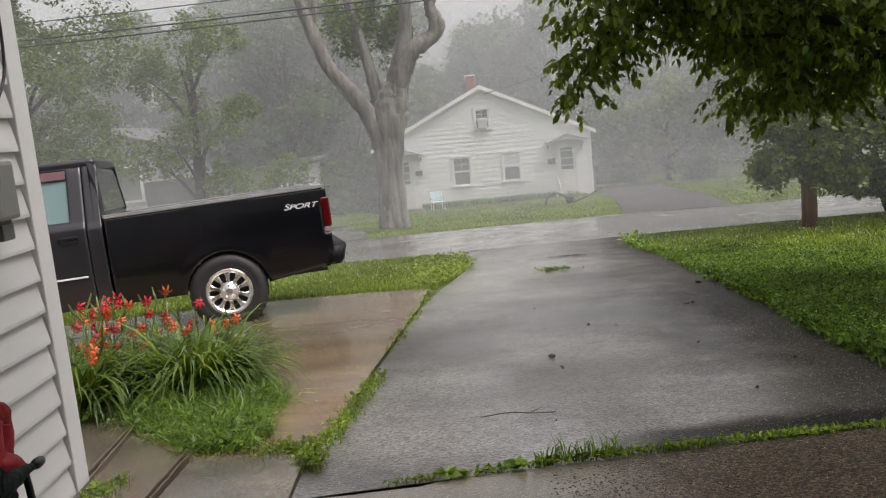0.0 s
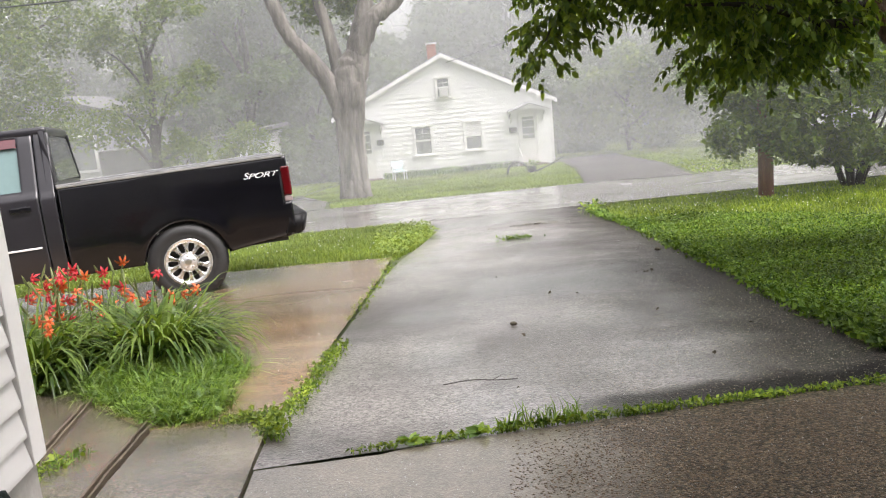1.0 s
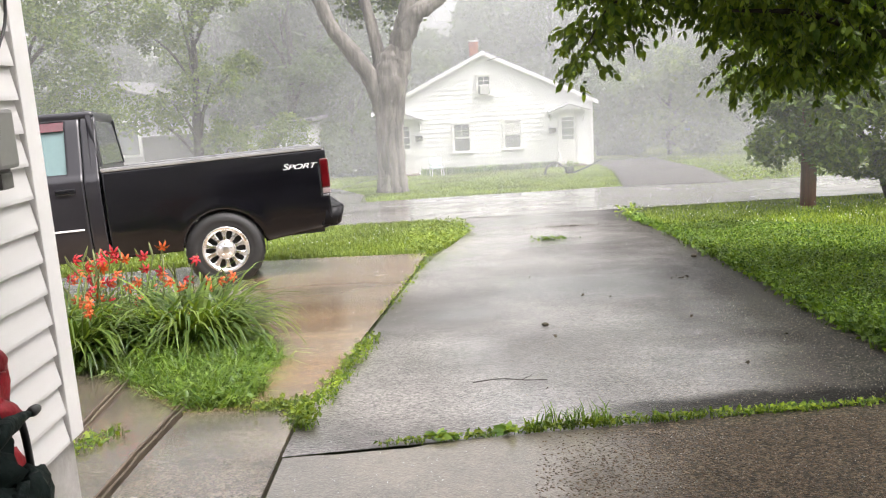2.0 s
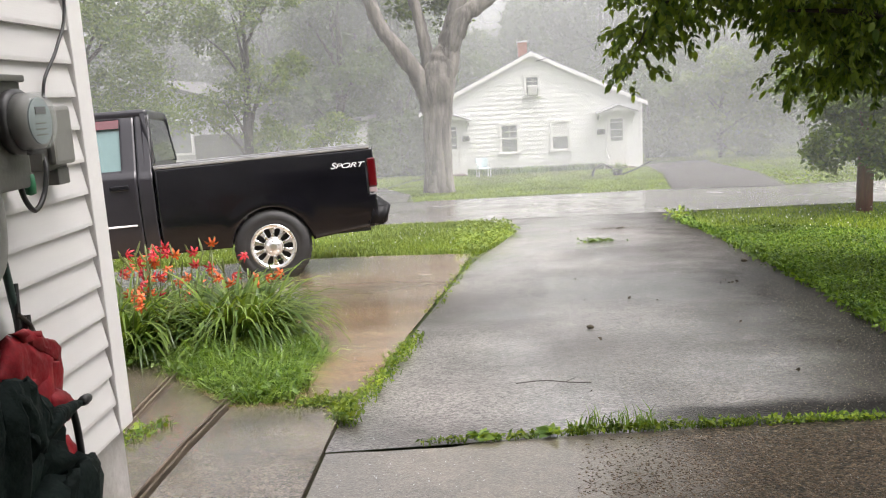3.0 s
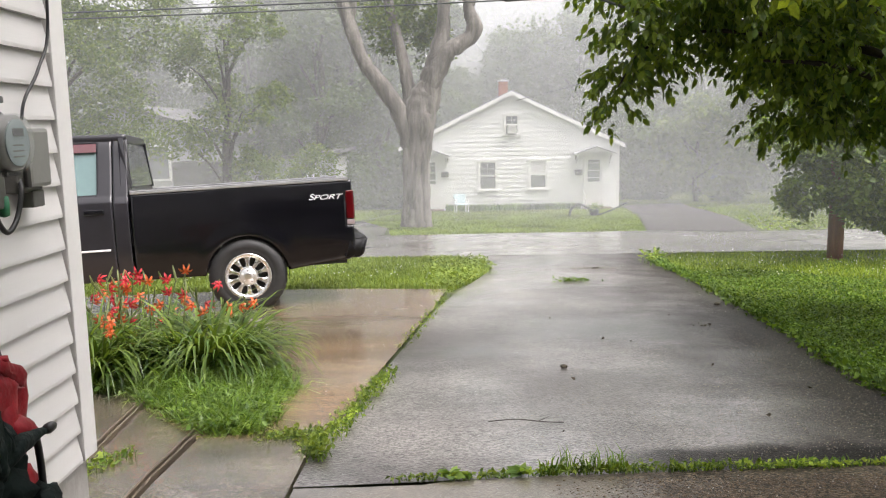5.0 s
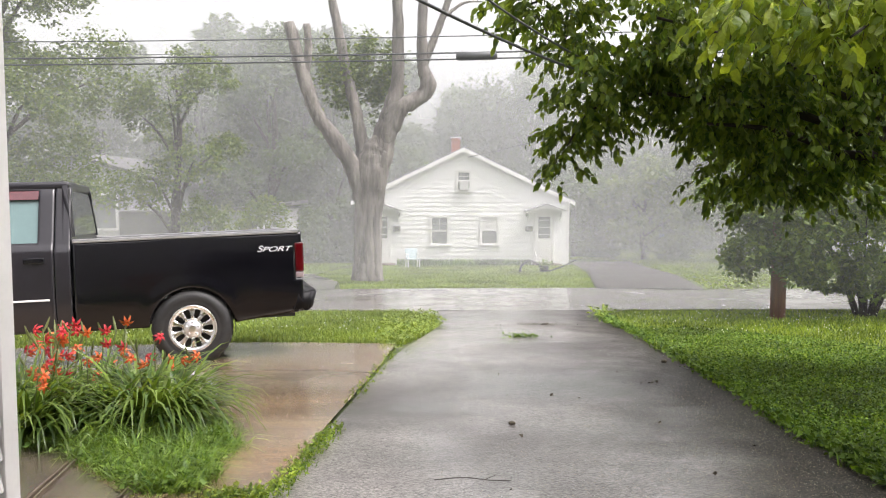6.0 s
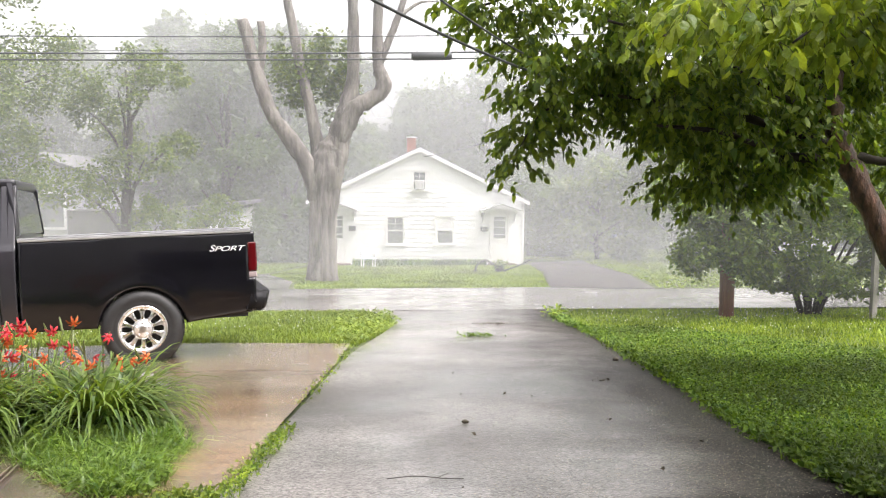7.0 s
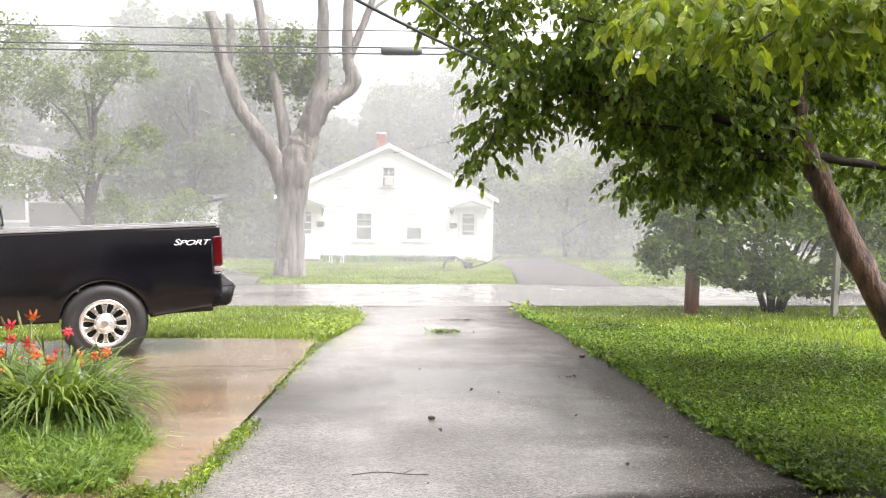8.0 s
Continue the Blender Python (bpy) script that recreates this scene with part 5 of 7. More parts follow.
def lawn_chair(x, y):
    z = ground_z(x, y) - 0.03
    c = thing("lawn_chair", x, y, z, 12)
    part("seat", box(-0.27, 0.27, -0.25, 0.25, 0.36, 0.40, 0.015), M["chairblue"], c)
    b = part("backrest", box(-0.27, 0.27, 0.0, 0.04, 0.0, 0.42, 0.015), M["chairblue"], c)
    b.matrix_basis = pose(0, 0.22, 0.40, -15)
    for sx in (-0.25, 0.25):
        part("armrest", box(sx - 0.03, sx + 0.03, -0.25, 0.26, 0.56, 0.59, 0.01), M["trim"], c)
        for sy in (-0.23, 0.22):
            part("leg", tube([(sx, sy, 0), (sx, sy, 0.57)], 0.018, 6), M["trim"], c)
    tagged(c, "pale blue and white lawn chair on the grass", "chair")


lawn_chair(0.35, 35.6)


def garden_planter(x, y):
    z = ground_z(x, y) - 0.03
    p = thing("garden_planter", x, y, z)
    part("tub", lathe([(0.12, 0), (0.15, 0.02), (0.18, 0.24), (0.20, 0.27), (0.17, 0.27), (0.15, 0.2)], 14), M["iron"], p)
    part("handle", tube(smooth_line([(-0.2, 0, 0.3), (-0.55, 0, 0.45), (-0.85, 0, 0.25), (-0.9, 0, -0.02)], 5), 0.045, 6), M["iron"], p, "bent black iron handle")
    part("shaft", tube([(0.15, 0, 0.05), (0.6, -0.1, 0.22), (1.15, -0.2, 0.5)], 0.028, 6), M["iron"], p)
    rng = np.random.default_rng(3)
    leaves("plant", rng.normal(size=(120, 3)) * (0.13, 0.13, 0.08) + (0, 0, 0.34), 0.11, M["leaf_dark"], p, 3)
    tagged(p, "old iron cart planter with a small plant", "planter")


garden_planter(5.15, 30.5)


def foundation_hedge():
    xy = np.column_stack([np.random.default_rng(5).uniform(-0.3, 5.7, 2600), HY - 0.25 - np.abs(np.random.default_rng(6).normal(size=2600)) * 0.22])
    tagged(blades("tall_grass", xy, heights(xy) - 0.05, 0.34, 0.035, M["grass"], 4, 0.6), "strip of longer grass along the house wall", "grass", kind="stuff")


foundation_hedge()


def neighbour_house():
    """Grey house with a dark lean-to, half hidden by the trees."""
    y = 34.0
    h = thing("neighbour_house", 0, 0, 0)
    body = part("wall", prism([(-17, -2.6), (-9.4, -2.6), (-9.4, 1.4), (-13.2, 2.4), (-17, 1.4)], "y", y, y + 8), M["greyhouse"], h, "grey siding wall")
    for k in range(18):
        z = -2.0 + 0.2 * k
        part("siding_board", prism([(y - 0.03, z), (y - 0.005, z + 0.2), (y - 0.001, z + 0.2), (y - 0.001, z)], "x", -17, -9.4), M["greyhouse"], body)
    part("roof", prism([(-17.4, 1.25), (-17.4, 1.38), (-13.2, 2.6), (-9.0, 1.38), (-9.0, 1.25), (-13.2, 2.45)], "y", y - 0.4, y + 8.4), M["darkshingle"], h)
    part("lean_to", box(-10.9, -8.3, y - 1.4, y - 0.05, -2.4, 0.30), M["darkwall"], h, "dark lean-to wall")
    g = part("garage", box(-7.4, -4.9, y + 1.0, y + 6, -2.5, 0.3), M["greyhouse"], h, "pale grey garage")
    part("garage_roof", prism([(-8.0, 0.15), (-8.0, 0.28), (-4.6, 0.62), (-4.6, 0.48)], "y", y + 0.6, y + 6.4), M["darkshingle"], g)
    part("garage_door", box(-6.9, -5.6, y + 0.95, y + 0.998, -2.2, -0.1), M["trim"], g)
    w = part("window", box(-12.4, -11.5, y - 0.06, y - 0.02, -0.4, 0.9), M["winglass"], h)
    part("frame", box(-12.5, -11.4, y - 0.05, y - 0.032, -0.5, 1.0), M["trim"], w)
    tagged(h, "grey sided neighbouring house behind trees in the mist", "house")


neighbour_house()


def east_house():
    y = 47.0
    h = thing("far_house", 0, 0, 0)
    part("wall", prism([(21.5, -3.2), (29, -3.2), (29, 1.5), (25.2, 3.8), (21.5, 1.5)], "y", y, y + 8), M["housewhite"], h)
    part("roof", prism([(21.1, 1.3), (21.1, 1.45), (25.2, 4.0), (29.4, 1.45), (29.4, 1.3), (25.2, 3.85)], "y", y - 0.3, y + 8.3), M["shingle"], h)
    w = part("window", box(23, 24, y - 0.05, y - 0.01, -1, 0.4), M["winglass"], h)
    part("frame", box(22.9, 24.1, y - 0.04, y - 0.02, -1.1, 0.5), M["trim"], w)
    tagged(h, "pale house far off behind the trees", "house")


east_house()


# ---- trees ----
def tree(name, limbs, crown_points, leaf_size, bark, leaf, label, group="", seed=0, droop=0.5, sides=8, rough=0.35, origin=(0, 0, 0), shape=0.55):
    """limbs: lists of (x, y, z, radius); the first is the trunk."""
    t = thing(name, *origin)
    for i, limb in enumerate(limbs):
        line = smooth_line([p[:3] for p in limb], 5)
        rad = list(np.interp(np.linspace(0, len(limb) - 1, len(line)), range(len(limb)), [p[3] for p in limb]))
        part("trunk" if i == 0 else "limb", tube(line, rad, sides if i == 0 else max(6, sides - 2), rough), bark, t, smooth=True)
    if crown_points is not None:
        tagged(leaves("crown", crown_points, leaf_size, leaf, t, seed, droop, shape), kind="stuff")
    return tagged(t, label, "tree", group)


def pollard():
    """Big storm-cut street tree with bare stub limbs."""
    y = 25.0
    t = thing("street_tree", -1.05, y, ground_z(-1, y))
    t.matrix_basis = pose(0, 0, 0)
    limbs = [
        [(-1.11, y, -1.75, 0.56), (-1.10, y, -1.35, 0.46), (-1.08, y, -0.6, 0.40), (-1.06, y, 0.35, 0.40), (-1.02, y, 1.3, 0.45), (-0.97, y, 1.9, 0.46), (-0.86, y, 2.4, 0.36), (-0.75, y, 2.8, 0.18)],
        [(-1.18, y - 0.05, 0.5, 0.22), (-1.30, y - 0.08, 1.2, 0.28), (-1.50, y - 0.1, 1.88, 0.27), (-2.05, y - 0.2, 2.73, 0.23), (-2.60, y - 0.1, 3.52, 0.21), (-3.07, y, 4.98, 0.19), (-3.35, y, 6.08, 0.17)],
        [(-2.93, y, 4.35, 0.10), (-2.86, y, 4.8, 0.12), (-2.79, y, 5.33, 0.12), (-2.84, y, 6.04, 0.11)],
        [(-1.20, y + 0.15, 1.5, 0.22), (-1.27, y + 0.25, 2.57, 0.20), (-1.43, y + 0.3, 3.53, 0.17), (-1.67, y + 0.3, 4.54, 0.155), (-2.06, y + 0.3, 6.47, 0.13), (-2.2, y + 0.3, 7.2, 0.11)],
        [(-0.86, y + 0.05, 1.0, 0.24), (-0.72, y + 0.05, 2.1, 0.36), (-0.50, y + 0.1, 3.05, 0.35), (-0.32, y + 0.1, 3.8, 0.27), (-0.19, y + 0.1, 4.62, 0.19), (-0.19, y + 0.1, 6.5, 0.16), (-0.2, y + 0.1, 8.0, 0.13)],
        [(-0.60, y - 0.05, 2.6, 0.24), (-0.40, y - 0.08, 3.1, 0.29), (-0.12, y - 0.1, 3.6, 0.26), (0.28, y - 0.1, 3.84, 0.23), (0.60, y - 0.1, 4.06, 0.23), (0.70, y - 0.1, 4.36, 0.23), (0.57, y - 0.1, 4.72, 0.18), (0.52, y - 0.1, 5.3, 0.16), (0.55, y - 0.1, 6.6, 0.14), (0.58, y - 0.1, 7.8, 0.10)],
        [(0.56, y - 0.1, 4.8, 0.10), (0.77, y - 0.1, 5.38, 0.12), (1.01, y - 0.1, 5.97, 0.11), (1.24, y - 0.1, 6.62, 0.10), (1.5, y - 0.1, 7.6, 0.08)],
        [(1.2, y - 0.1, 6.3, 0.06), (1.75, y, 6.7, 0.04), (2.3, y, 6.75, 0.02)],
        [(-1.42, y - 0.15, -1.65, 0.20), (-1.33, y - 0.16, -0.6, 0.16), (-1.30, y - 0.16, 0.6, 0.17), (-1.26, y - 0.12, 1.5, 0.14), (-1.25, y - 0.05, 2.1, 0.05)],
        [(-0.78, y - 0.2, -1.65, 0.20), (-0.84, y - 0.2, -0.5, 0.16), (-0.80, y - 0.2, 0.6, 0.17), (-0.70, y - 0.18, 1.5, 0.19), (-0.62, y - 0.15, 2.25, 0.16), (-0.55, y - 0.15, 2.42, 0.13)],
        [(-1.02, y - 0.36, -1.65, 0.15), (-1.06, y - 0.3, -0.4, 0.13), (-1.02, y - 0.3, 0.8, 0.13), (-1.0, y - 0.25, 1.7, 0.10), (-1.0, y - 0.2, 2.2, 0.03)],
    ]
    for i, limb in enumerate(limbs):
        line = smooth_line([p[:3] for p in limb], 6)
        rad = list(np.interp(np.linspace(0, len(limb) - 1, len(line)), range(len(limb)), [p[3] for p in limb]))
        part("trunk" if i == 0 else "limb", tube(line, rad, 18 if i == 0 else 12, 0.22), M["bark"], t, smooth=True)
    pts = blob_points([(-1.9, y + 0.6, 4.6, 0.9, 0.6, 1.1, 1500), (-1.0, y + 0.8, 5.0, 0.8, 0.6, 1.0, 1500), (-0.5, y + 0.9, 3.9, 0.6, 0.5, 0.7, 500)], 21, 16, 0.2)
    tagged(leaves("crown", pts, 0.15, M["leaf_pale"], t, 21, 0.4), kind="stuff")
    tagged(t, "large grey street tree cut back to bare stub limbs", "tree")


pollard()


def garden_tree():
    """Leaning fruit tree whose wet crown hangs over the driveway."""
    t = thing("fruit_tree", 4.92, 6.5, ground_z(4.9, 6.5) - 0.03)
    t.matrix_basis = pose(0, 0, 0)
    limbs = [
        [(5.28, 6.45, -0.45, 0.17), (5.05, 6.47, -0.1, 0.135), (4.82, 6.5, 0.25, 0.118), (4.44, 6.65, 1.0, 0.108), (4.23, 6.72, 1.44, 0.102), (4.05, 6.75, 1.80, 0.098), (3.98, 6.75, 2.10, 0.08), (4.00, 6.8, 2.45, 0.06), (3.97, 6.9, 3.0, 0.045), (4.05, 7.0, 3.6, 0.03)],
        [(4.10, 6.74, 1.68, 0.06), (3.94, 6.72, 1.685, 0.062), (3.60, 6.7, 1.68, 0.05), (3.32, 6.65, 1.76, 0.038), (2.9, 6.6, 1.88, 0.026), (2.4, 6.6, 1.92, 0.014)],
        [(4.06, 6.75, 1.76, 0.06), (3.90, 6.72, 1.79, 0.066), (3.69, 6.7, 1.865, 0.055), (3.40, 6.7, 1.94, 0.044), (2.99, 6.7, 2.065, 0.036), (2.70, 6.7, 2.085, 0.028), (2.0, 6.7, 2.16, 0.02), (1.55, 6.9, 2.05, 0.013), (1.36, 7.0, 1.75, 0.008)],
        [(3.99, 6.76, 1.95, 0.05), (3.88, 6.72, 2.00, 0.056), (3.60, 6.65, 2.10, 0.046), (3.39, 6.6, 2.20, 0.038), (3.10, 6.5, 2.32, 0.03), (2.5, 6.2, 2.5, 0.022), (1.8, 6.0, 2.62, 0.012)],
        [(4.10, 6.74, 1.66, 0.06), (4.20, 6.7, 1.685, 0.058), (4.46, 6.7, 1.65, 0.045), (5.2, 6.6, 1.60, 0.034), (6.2, 6.4, 1.75, 0.018)],
        [(3.96, 6.8, 2.35, 0.045), (4.18, 6.75, 2.50, 0.045), (4.40, 6.7, 2.53, 0.036), (5.1, 6.4, 2.65, 0.026), (5.9, 6.0, 2.7, 0.014)],
        [(3.95, 6.78, 1.95, 0.05), (3.87, 6.78, 2.2, 0.055), (3.85, 6.8, 2.43, 0.048), (3.8, 6.3, 2.7, 0.034), (3.3, 5.4, 2.62, 0.026), (2.7, 4.7, 2.40, 0.016), (2.3, 4.3, 2.2, 0.008)],
        [(3.98, 6.9, 2.7, 0.045), (3.2, 6.9, 3.1, 0.034), (2.0, 6.8, 3.2, 0.022), (0.9, 6.6, 2.8, 0.01)],
    ]
    for i, limb in enumerate(limbs):
        line = smooth_line([p[:3] for p in limb], 6)
        rad = list(np.interp(np.linspace(0, len(limb) - 1, len(line)), range(len(limb)), [p[3] * (0.95 if i == 0 else 0.78) for p in limb]))
        part("trunk" if i == 0 else "limb", tube(line, rad, 14 if i == 0 else 8, 0.4), M["redbark" if i == 0 else "darkbark"], t, smooth=True)
    blobs = [
        (1.36, 7.0, 1.72, 0.17, 0.22, 0.27, 130), (1.55, 7.0, 2.02, 0.28, 0.35, 0.22, 240), (1.98, 7.0, 2.22, 0.40, 0.5, 0.26, 380),
        (1.10, 6.7, 2.86, 0.36, 0.5, 0.26, 300), (1.62, 6.6, 2.58, 0.52, 0.6, 0.42, 700), (2.3, 6.6, 2.38, 0.6, 0.7, 0.38, 850),
        (2.8, 6.8, 1.95, 0.5, 0.6, 0.36, 620), (3.3, 6.8, 1.95, 0.6, 0.7, 0.45, 900), (2.75, 6.9, 1.52, 0.28, 0.4, 0.20, 160), (3.15, 7.1, 1.42, 0.40, 0.5, 0.2, 240),
        (3.0, 6.5, 2.75, 1.0, 0.9, 0.5, 1500), (4.1, 7.3, 2.75, 1.0, 0.7, 0.5, 1300), (5.1, 7.2, 2.5, 0.9, 0.7, 0.5, 1000),
        (5.4, 7.3, 1.75, 0.8, 0.5, 0.45, 600), (3.8, 7.3, 1.6, 0.5, 0.5, 0.35, 420), (6.2, 6.4, 1.9, 0.7, 0.8, 0.6, 600),
        (2.0, 6.6, 3.4, 1.1, 1.0, 0.4, 1000), (3.6, 6.6, 3.6, 1.3, 1.1, 0.5, 1100), (5.0, 6.6, 3.3, 1.1, 1.0, 0.5, 800),
        (3.4, 7.8, 2.15, 0.9, 0.4, 0.42, 800), (4.7, 8.0, 2.1, 0.9, 0.4, 0.5, 800),
        # out of view: extra crown added to shade the lawn and apron
        (4.2, 4.4, 3.4, 1.5, 1.1, 0.4, 2100), (5.6, 3.6, 3.3, 1.4, 1.4, 0.5, 2300), (3.6, 3.2, 3.6, 1.1, 1.0, 0.35, 1000), (6.6, 5.2, 2.8, 0.9, 1.2, 0.6, 1500),
    ]
    at, way, stems = sprays([(b[0], b[1], b[2] + 0.06, *b[3:6], b[6] * 2.5) for b in blobs], 31, 9, 0.19, 26, 0.20, 0.4)
    tagged(leaves("crown", at, 0.074, M["leaf"], t, 31, 1.7, 0.52, 0.35, True, way, 0.7), kind="stuff")
    twigs("twig", stems, 0.0035, M["darkbark"], t)
    near = [(2.35, 4.4, 2.16, 0.34, 0.26, 0.10, 110), (2.85, 4.7, 2.25, 0.4, 0.3, 0.12, 130), (1.85, 4.9, 2.26, 0.25, 0.3, 0.09, 60), (3.3, 4.9, 2.32, 0.4, 0.4, 0.14, 120), (2.6, 5.2, 2.45, 0.6, 0.4, 0.14, 160), (2.03, 4.2, 2.0, 0.05, 0.05, 0.07, 10), (1.95, 4.6, 2.2, 0.35, 0.3, 0.10, 110), (3.0, 4.3, 2.25, 0.5, 0.3, 0.12, 150)]
    at, way, stems = sprays([(b[0] + 0.12, b[1], b[2] + 0.20, *b[3:6], b[6] * 2.2) for b in near], 32, 8, 0.17, 16, 0.3, 0.6)
    tagged(leaves("low_bough", at, 0.092, M["leaf_lit"], t, 32, 2.0, 0.60, 0.3, True, way, 0.9), kind="stuff")
    twigs("bough_twig", stems, 0.004, M["darkbark"], t)
    tagged(t, "leaning fruit tree with red-brown bark and wet green leaves", "tree")


garden_tree()


def lawn_bush():
    x, y = 7.95, 14.0
    z = ground_z(x, y) - 0.05
    limbs = []
    rng = np.random.default_rng(8)
    for k in range(13):
        a = 2 * math.pi * k / 13 + rng.normal() * 0.15
        r = rng.uniform(0.9, 1.7)
        limbs.append([(x + 0.10 * math.cos(a), y + 0.10 * math.sin(a), z - 0.1, 0.045), (x + 0.30 * math.cos(a), y + 0.28 * math.sin(a), z + 0.45, 0.032),
                      (x + 0.6 * r * math.cos(a), y + 0.5 * r * math.sin(a), z + 1.2, 0.022), (x + r * 1.1 * math.cos(a), y + r * math.sin(a), z + 2.1, 0.010)])
    blobs = [(x, y, z + 2.1, 1.7, 1.5, 0.70, 3600), (x - 1.6, y - 0.3, z + 1.75, 0.9, 0.9, 0.55, 1700), (x + 1.5, y, z + 1.85, 1.1, 1.1, 0.65, 2000), (x - 2.25, y - 0.4, z + 1.15, 0.42, 0.5, 0.45, 520),
             (x - 1.35, y - 0.7, z + 0.98, 0.35, 0.4, 0.35, 330), (x - 0.6, y - 0.9, z + 1.2, 0.4, 0.4, 0.25, 300), (x + 1.1, y - 0.6, z + 1.0, 0.5, 0.5, 0.3, 380), (x + 2.4, y, z + 1.25, 0.9, 0.9, 0.6, 1000), (x + 1.9, y - 0.6, z + 0.75, 0.3, 0.3, 0.28, 200),
             (x - 0.6, y, z + 3.0, 1.6, 1.4, 0.6, 1700), (x + 1.6, y, z + 2.9, 1.6, 1.4, 0.6, 1500), (x - 2.2, y - 0.2, z + 2.2, 0.8, 0.8, 0.5, 900),
             (x - 1.75, y - 0.85, z + 1.25, 0.5, 0.3, 0.45, 650), (x - 1.65, y - 0.85, z + 2.0, 0.55, 0.3, 0.5, 650), (x - 0.2, y - 0.6, z + 0.75, 0.55, 0.4, 0.3, 420), (x + 0.5, y - 0.5, z + 0.7, 0.5, 0.4, 0.28, 380), (x - 0.8, y - 0.3, z + 0.75, 0.5, 0.5, 0.28, 360)]
    tree("lawn_shrub", limbs, blob_points([(*b[:6], b[6] * 1.9) for b in blobs], 41, 34, 0.16), 0.105, M["darkbark"], M["leaf_dark"], "dense dark green many-stemmed shrub on the lawn", seed=41, droop=0.6)


lawn_bush()


def round_tree(x, y, height, width, seed, leaf, leaf_size, count, label, low=0.25, group="", bark=None, core=0):
    """A broad tree built of a trunk, limbs and clumped foliage."""
    rng = np.random.default_rng(seed)
    z = ground_z(x, y) - 0.1
    r = 0.015 * height + 0.03
    limbs = [[(x, y, z, r * 1.3), (x + rng.normal() * 0.1, y, z + height * 0.3, r), (x + rng.normal() * 0.3, y, z + height * 0.65, r * 0.6), (x + rng.normal() * 0.3, y, z + height * 0.92, r * 0.15)]]
    blobs = []
    n = 11
    for k in range(n):
        a = 2 * math.pi * k / n * 2.4
        f = low + (1 - low) * (k + 0.5) / n
        reach = width * 0.5 * math.sqrt(max(0.05, 1 - ((f - 0.45) / 0.62) ** 2)) * rng.uniform(0.45, 0.9)
        cx, cy, cz = x + reach * math.cos(a), y + reach * math.sin(a), z + height * f
        limbs.append([(x, y, z + height * max(0.15, f - 0.22), r * 0.45), ((x + cx) / 2, (y + cy) / 2, z + height * (f - 0.08), r * 0.3), (cx, cy, cz, r * 0.1)])
        q = width * rng.uniform(0.17, 0.27)
        blobs.append((cx, cy, cz, q, q, q * rng.uniform(0.6, 0.9), count / n))
    t = tree("tree", limbs, blob_points(blobs, seed, 24, 0.17), leaf_size, bark or M["darkbark"], leaf, label, group, seed, 0.4, 7)
    if core:
        # boughs deep inside the crown, seen only as one dark mass
        inner = [(bx, by, bz, r0 * 0.62, r1 * 0.62, r2 * 0.62, core / n) for bx, by, bz, r0, r1, r2, _ in blobs]
        tagged(leaves("inner_crown", blob_points(inner, seed + 500, 24, 0.3), leaf_size * 2.4, leaf, t, seed + 500, 0.4, 0.8), kind="stuff")


# mid-distance trees beyond the pickup
round_tree(-10.3, 21.8, 8.6, 6.2, 51, M["leaf_pale"], 0.115, 32000, "spreading pale green tree with open foliage in the rain", 0.30)
round_tree(-6.5, 24.5, 6.6, 3.6, 52, M["leaf_pale"], 0.115, 9000, "slender young tree with thin drooping foliage", 0.22)
round_tree(-15.5, 25.0, 11.0, 7.5, 53, M["leaf_pale"], 0.13, 32000, "tall leafy tree beyond the parking pad", 0.2)
round_tree(-5.2, 29.5, 2.6, 3.2, 54, M["leaf_pale"], 0.12, 5000, "low arching shrub by the far garage", 0.15)
# paler growth at the edge of the woods
round_tree(12.6, 43.5, 5.2, 5.0, 56, M["leaf_pale"], 0.24, 6000, "pale rounded bush at the edge of the woods", 0.1, "", None, 1500)
round_tree(16.2, 42.0, 7.5, 5.0, 57, M["leaf_pale"], 0.24, 6000, "pale leafy tree at the edge of the woods", 0.15, "", None, 1500)
round_tree(9.6, 47.0, 4.6, 5.5, 58, M["leaf_far"], 0.26, 6000, "dark bush at the edge of the woods", 0.1, "", None, 1500)
round_tree(-6.2, 39.4, 10.8, 5.6, 91, M["leaf_far"], 0.24, 9000, "dark leafy tree behind the low garage", 0.1, "", None, 900)
round_tree(-3.5, 43.0, 12.0, 4.6, 92, M["leaf_far"], 0.24, 8000, "tall dark tree beside the white house", 0.1, "", None, 900)
# woods behind the houses
for _k, (_x, _y, _h, _w) in enumerate(((-23, 44, 13, 9), (-16, 46, 11, 8), (-10.5, 45, 12, 8), (-5.8, 44, 11.5, 7), (-2.5, 50, 12, 8), (3.5, 56, 10.5, 9), (8.5, 55, 13, 9.5), (13.5, 58, 12.5, 9),
                                       (18, 62, 12, 9), (24, 62, 13, 10), (31, 60, 13, 10), (39, 56, 13, 10), (-31, 46, 13, 10), (20, 30, 10, 7), (27, 33, 12, 8))):
    round_tree(_x, _y, _h, _w, 60 + _k, M["leaf_far"], 0.34, 14000, "tall leafy tree dim in the rain mist", 0.05, "woods", None, 4200)


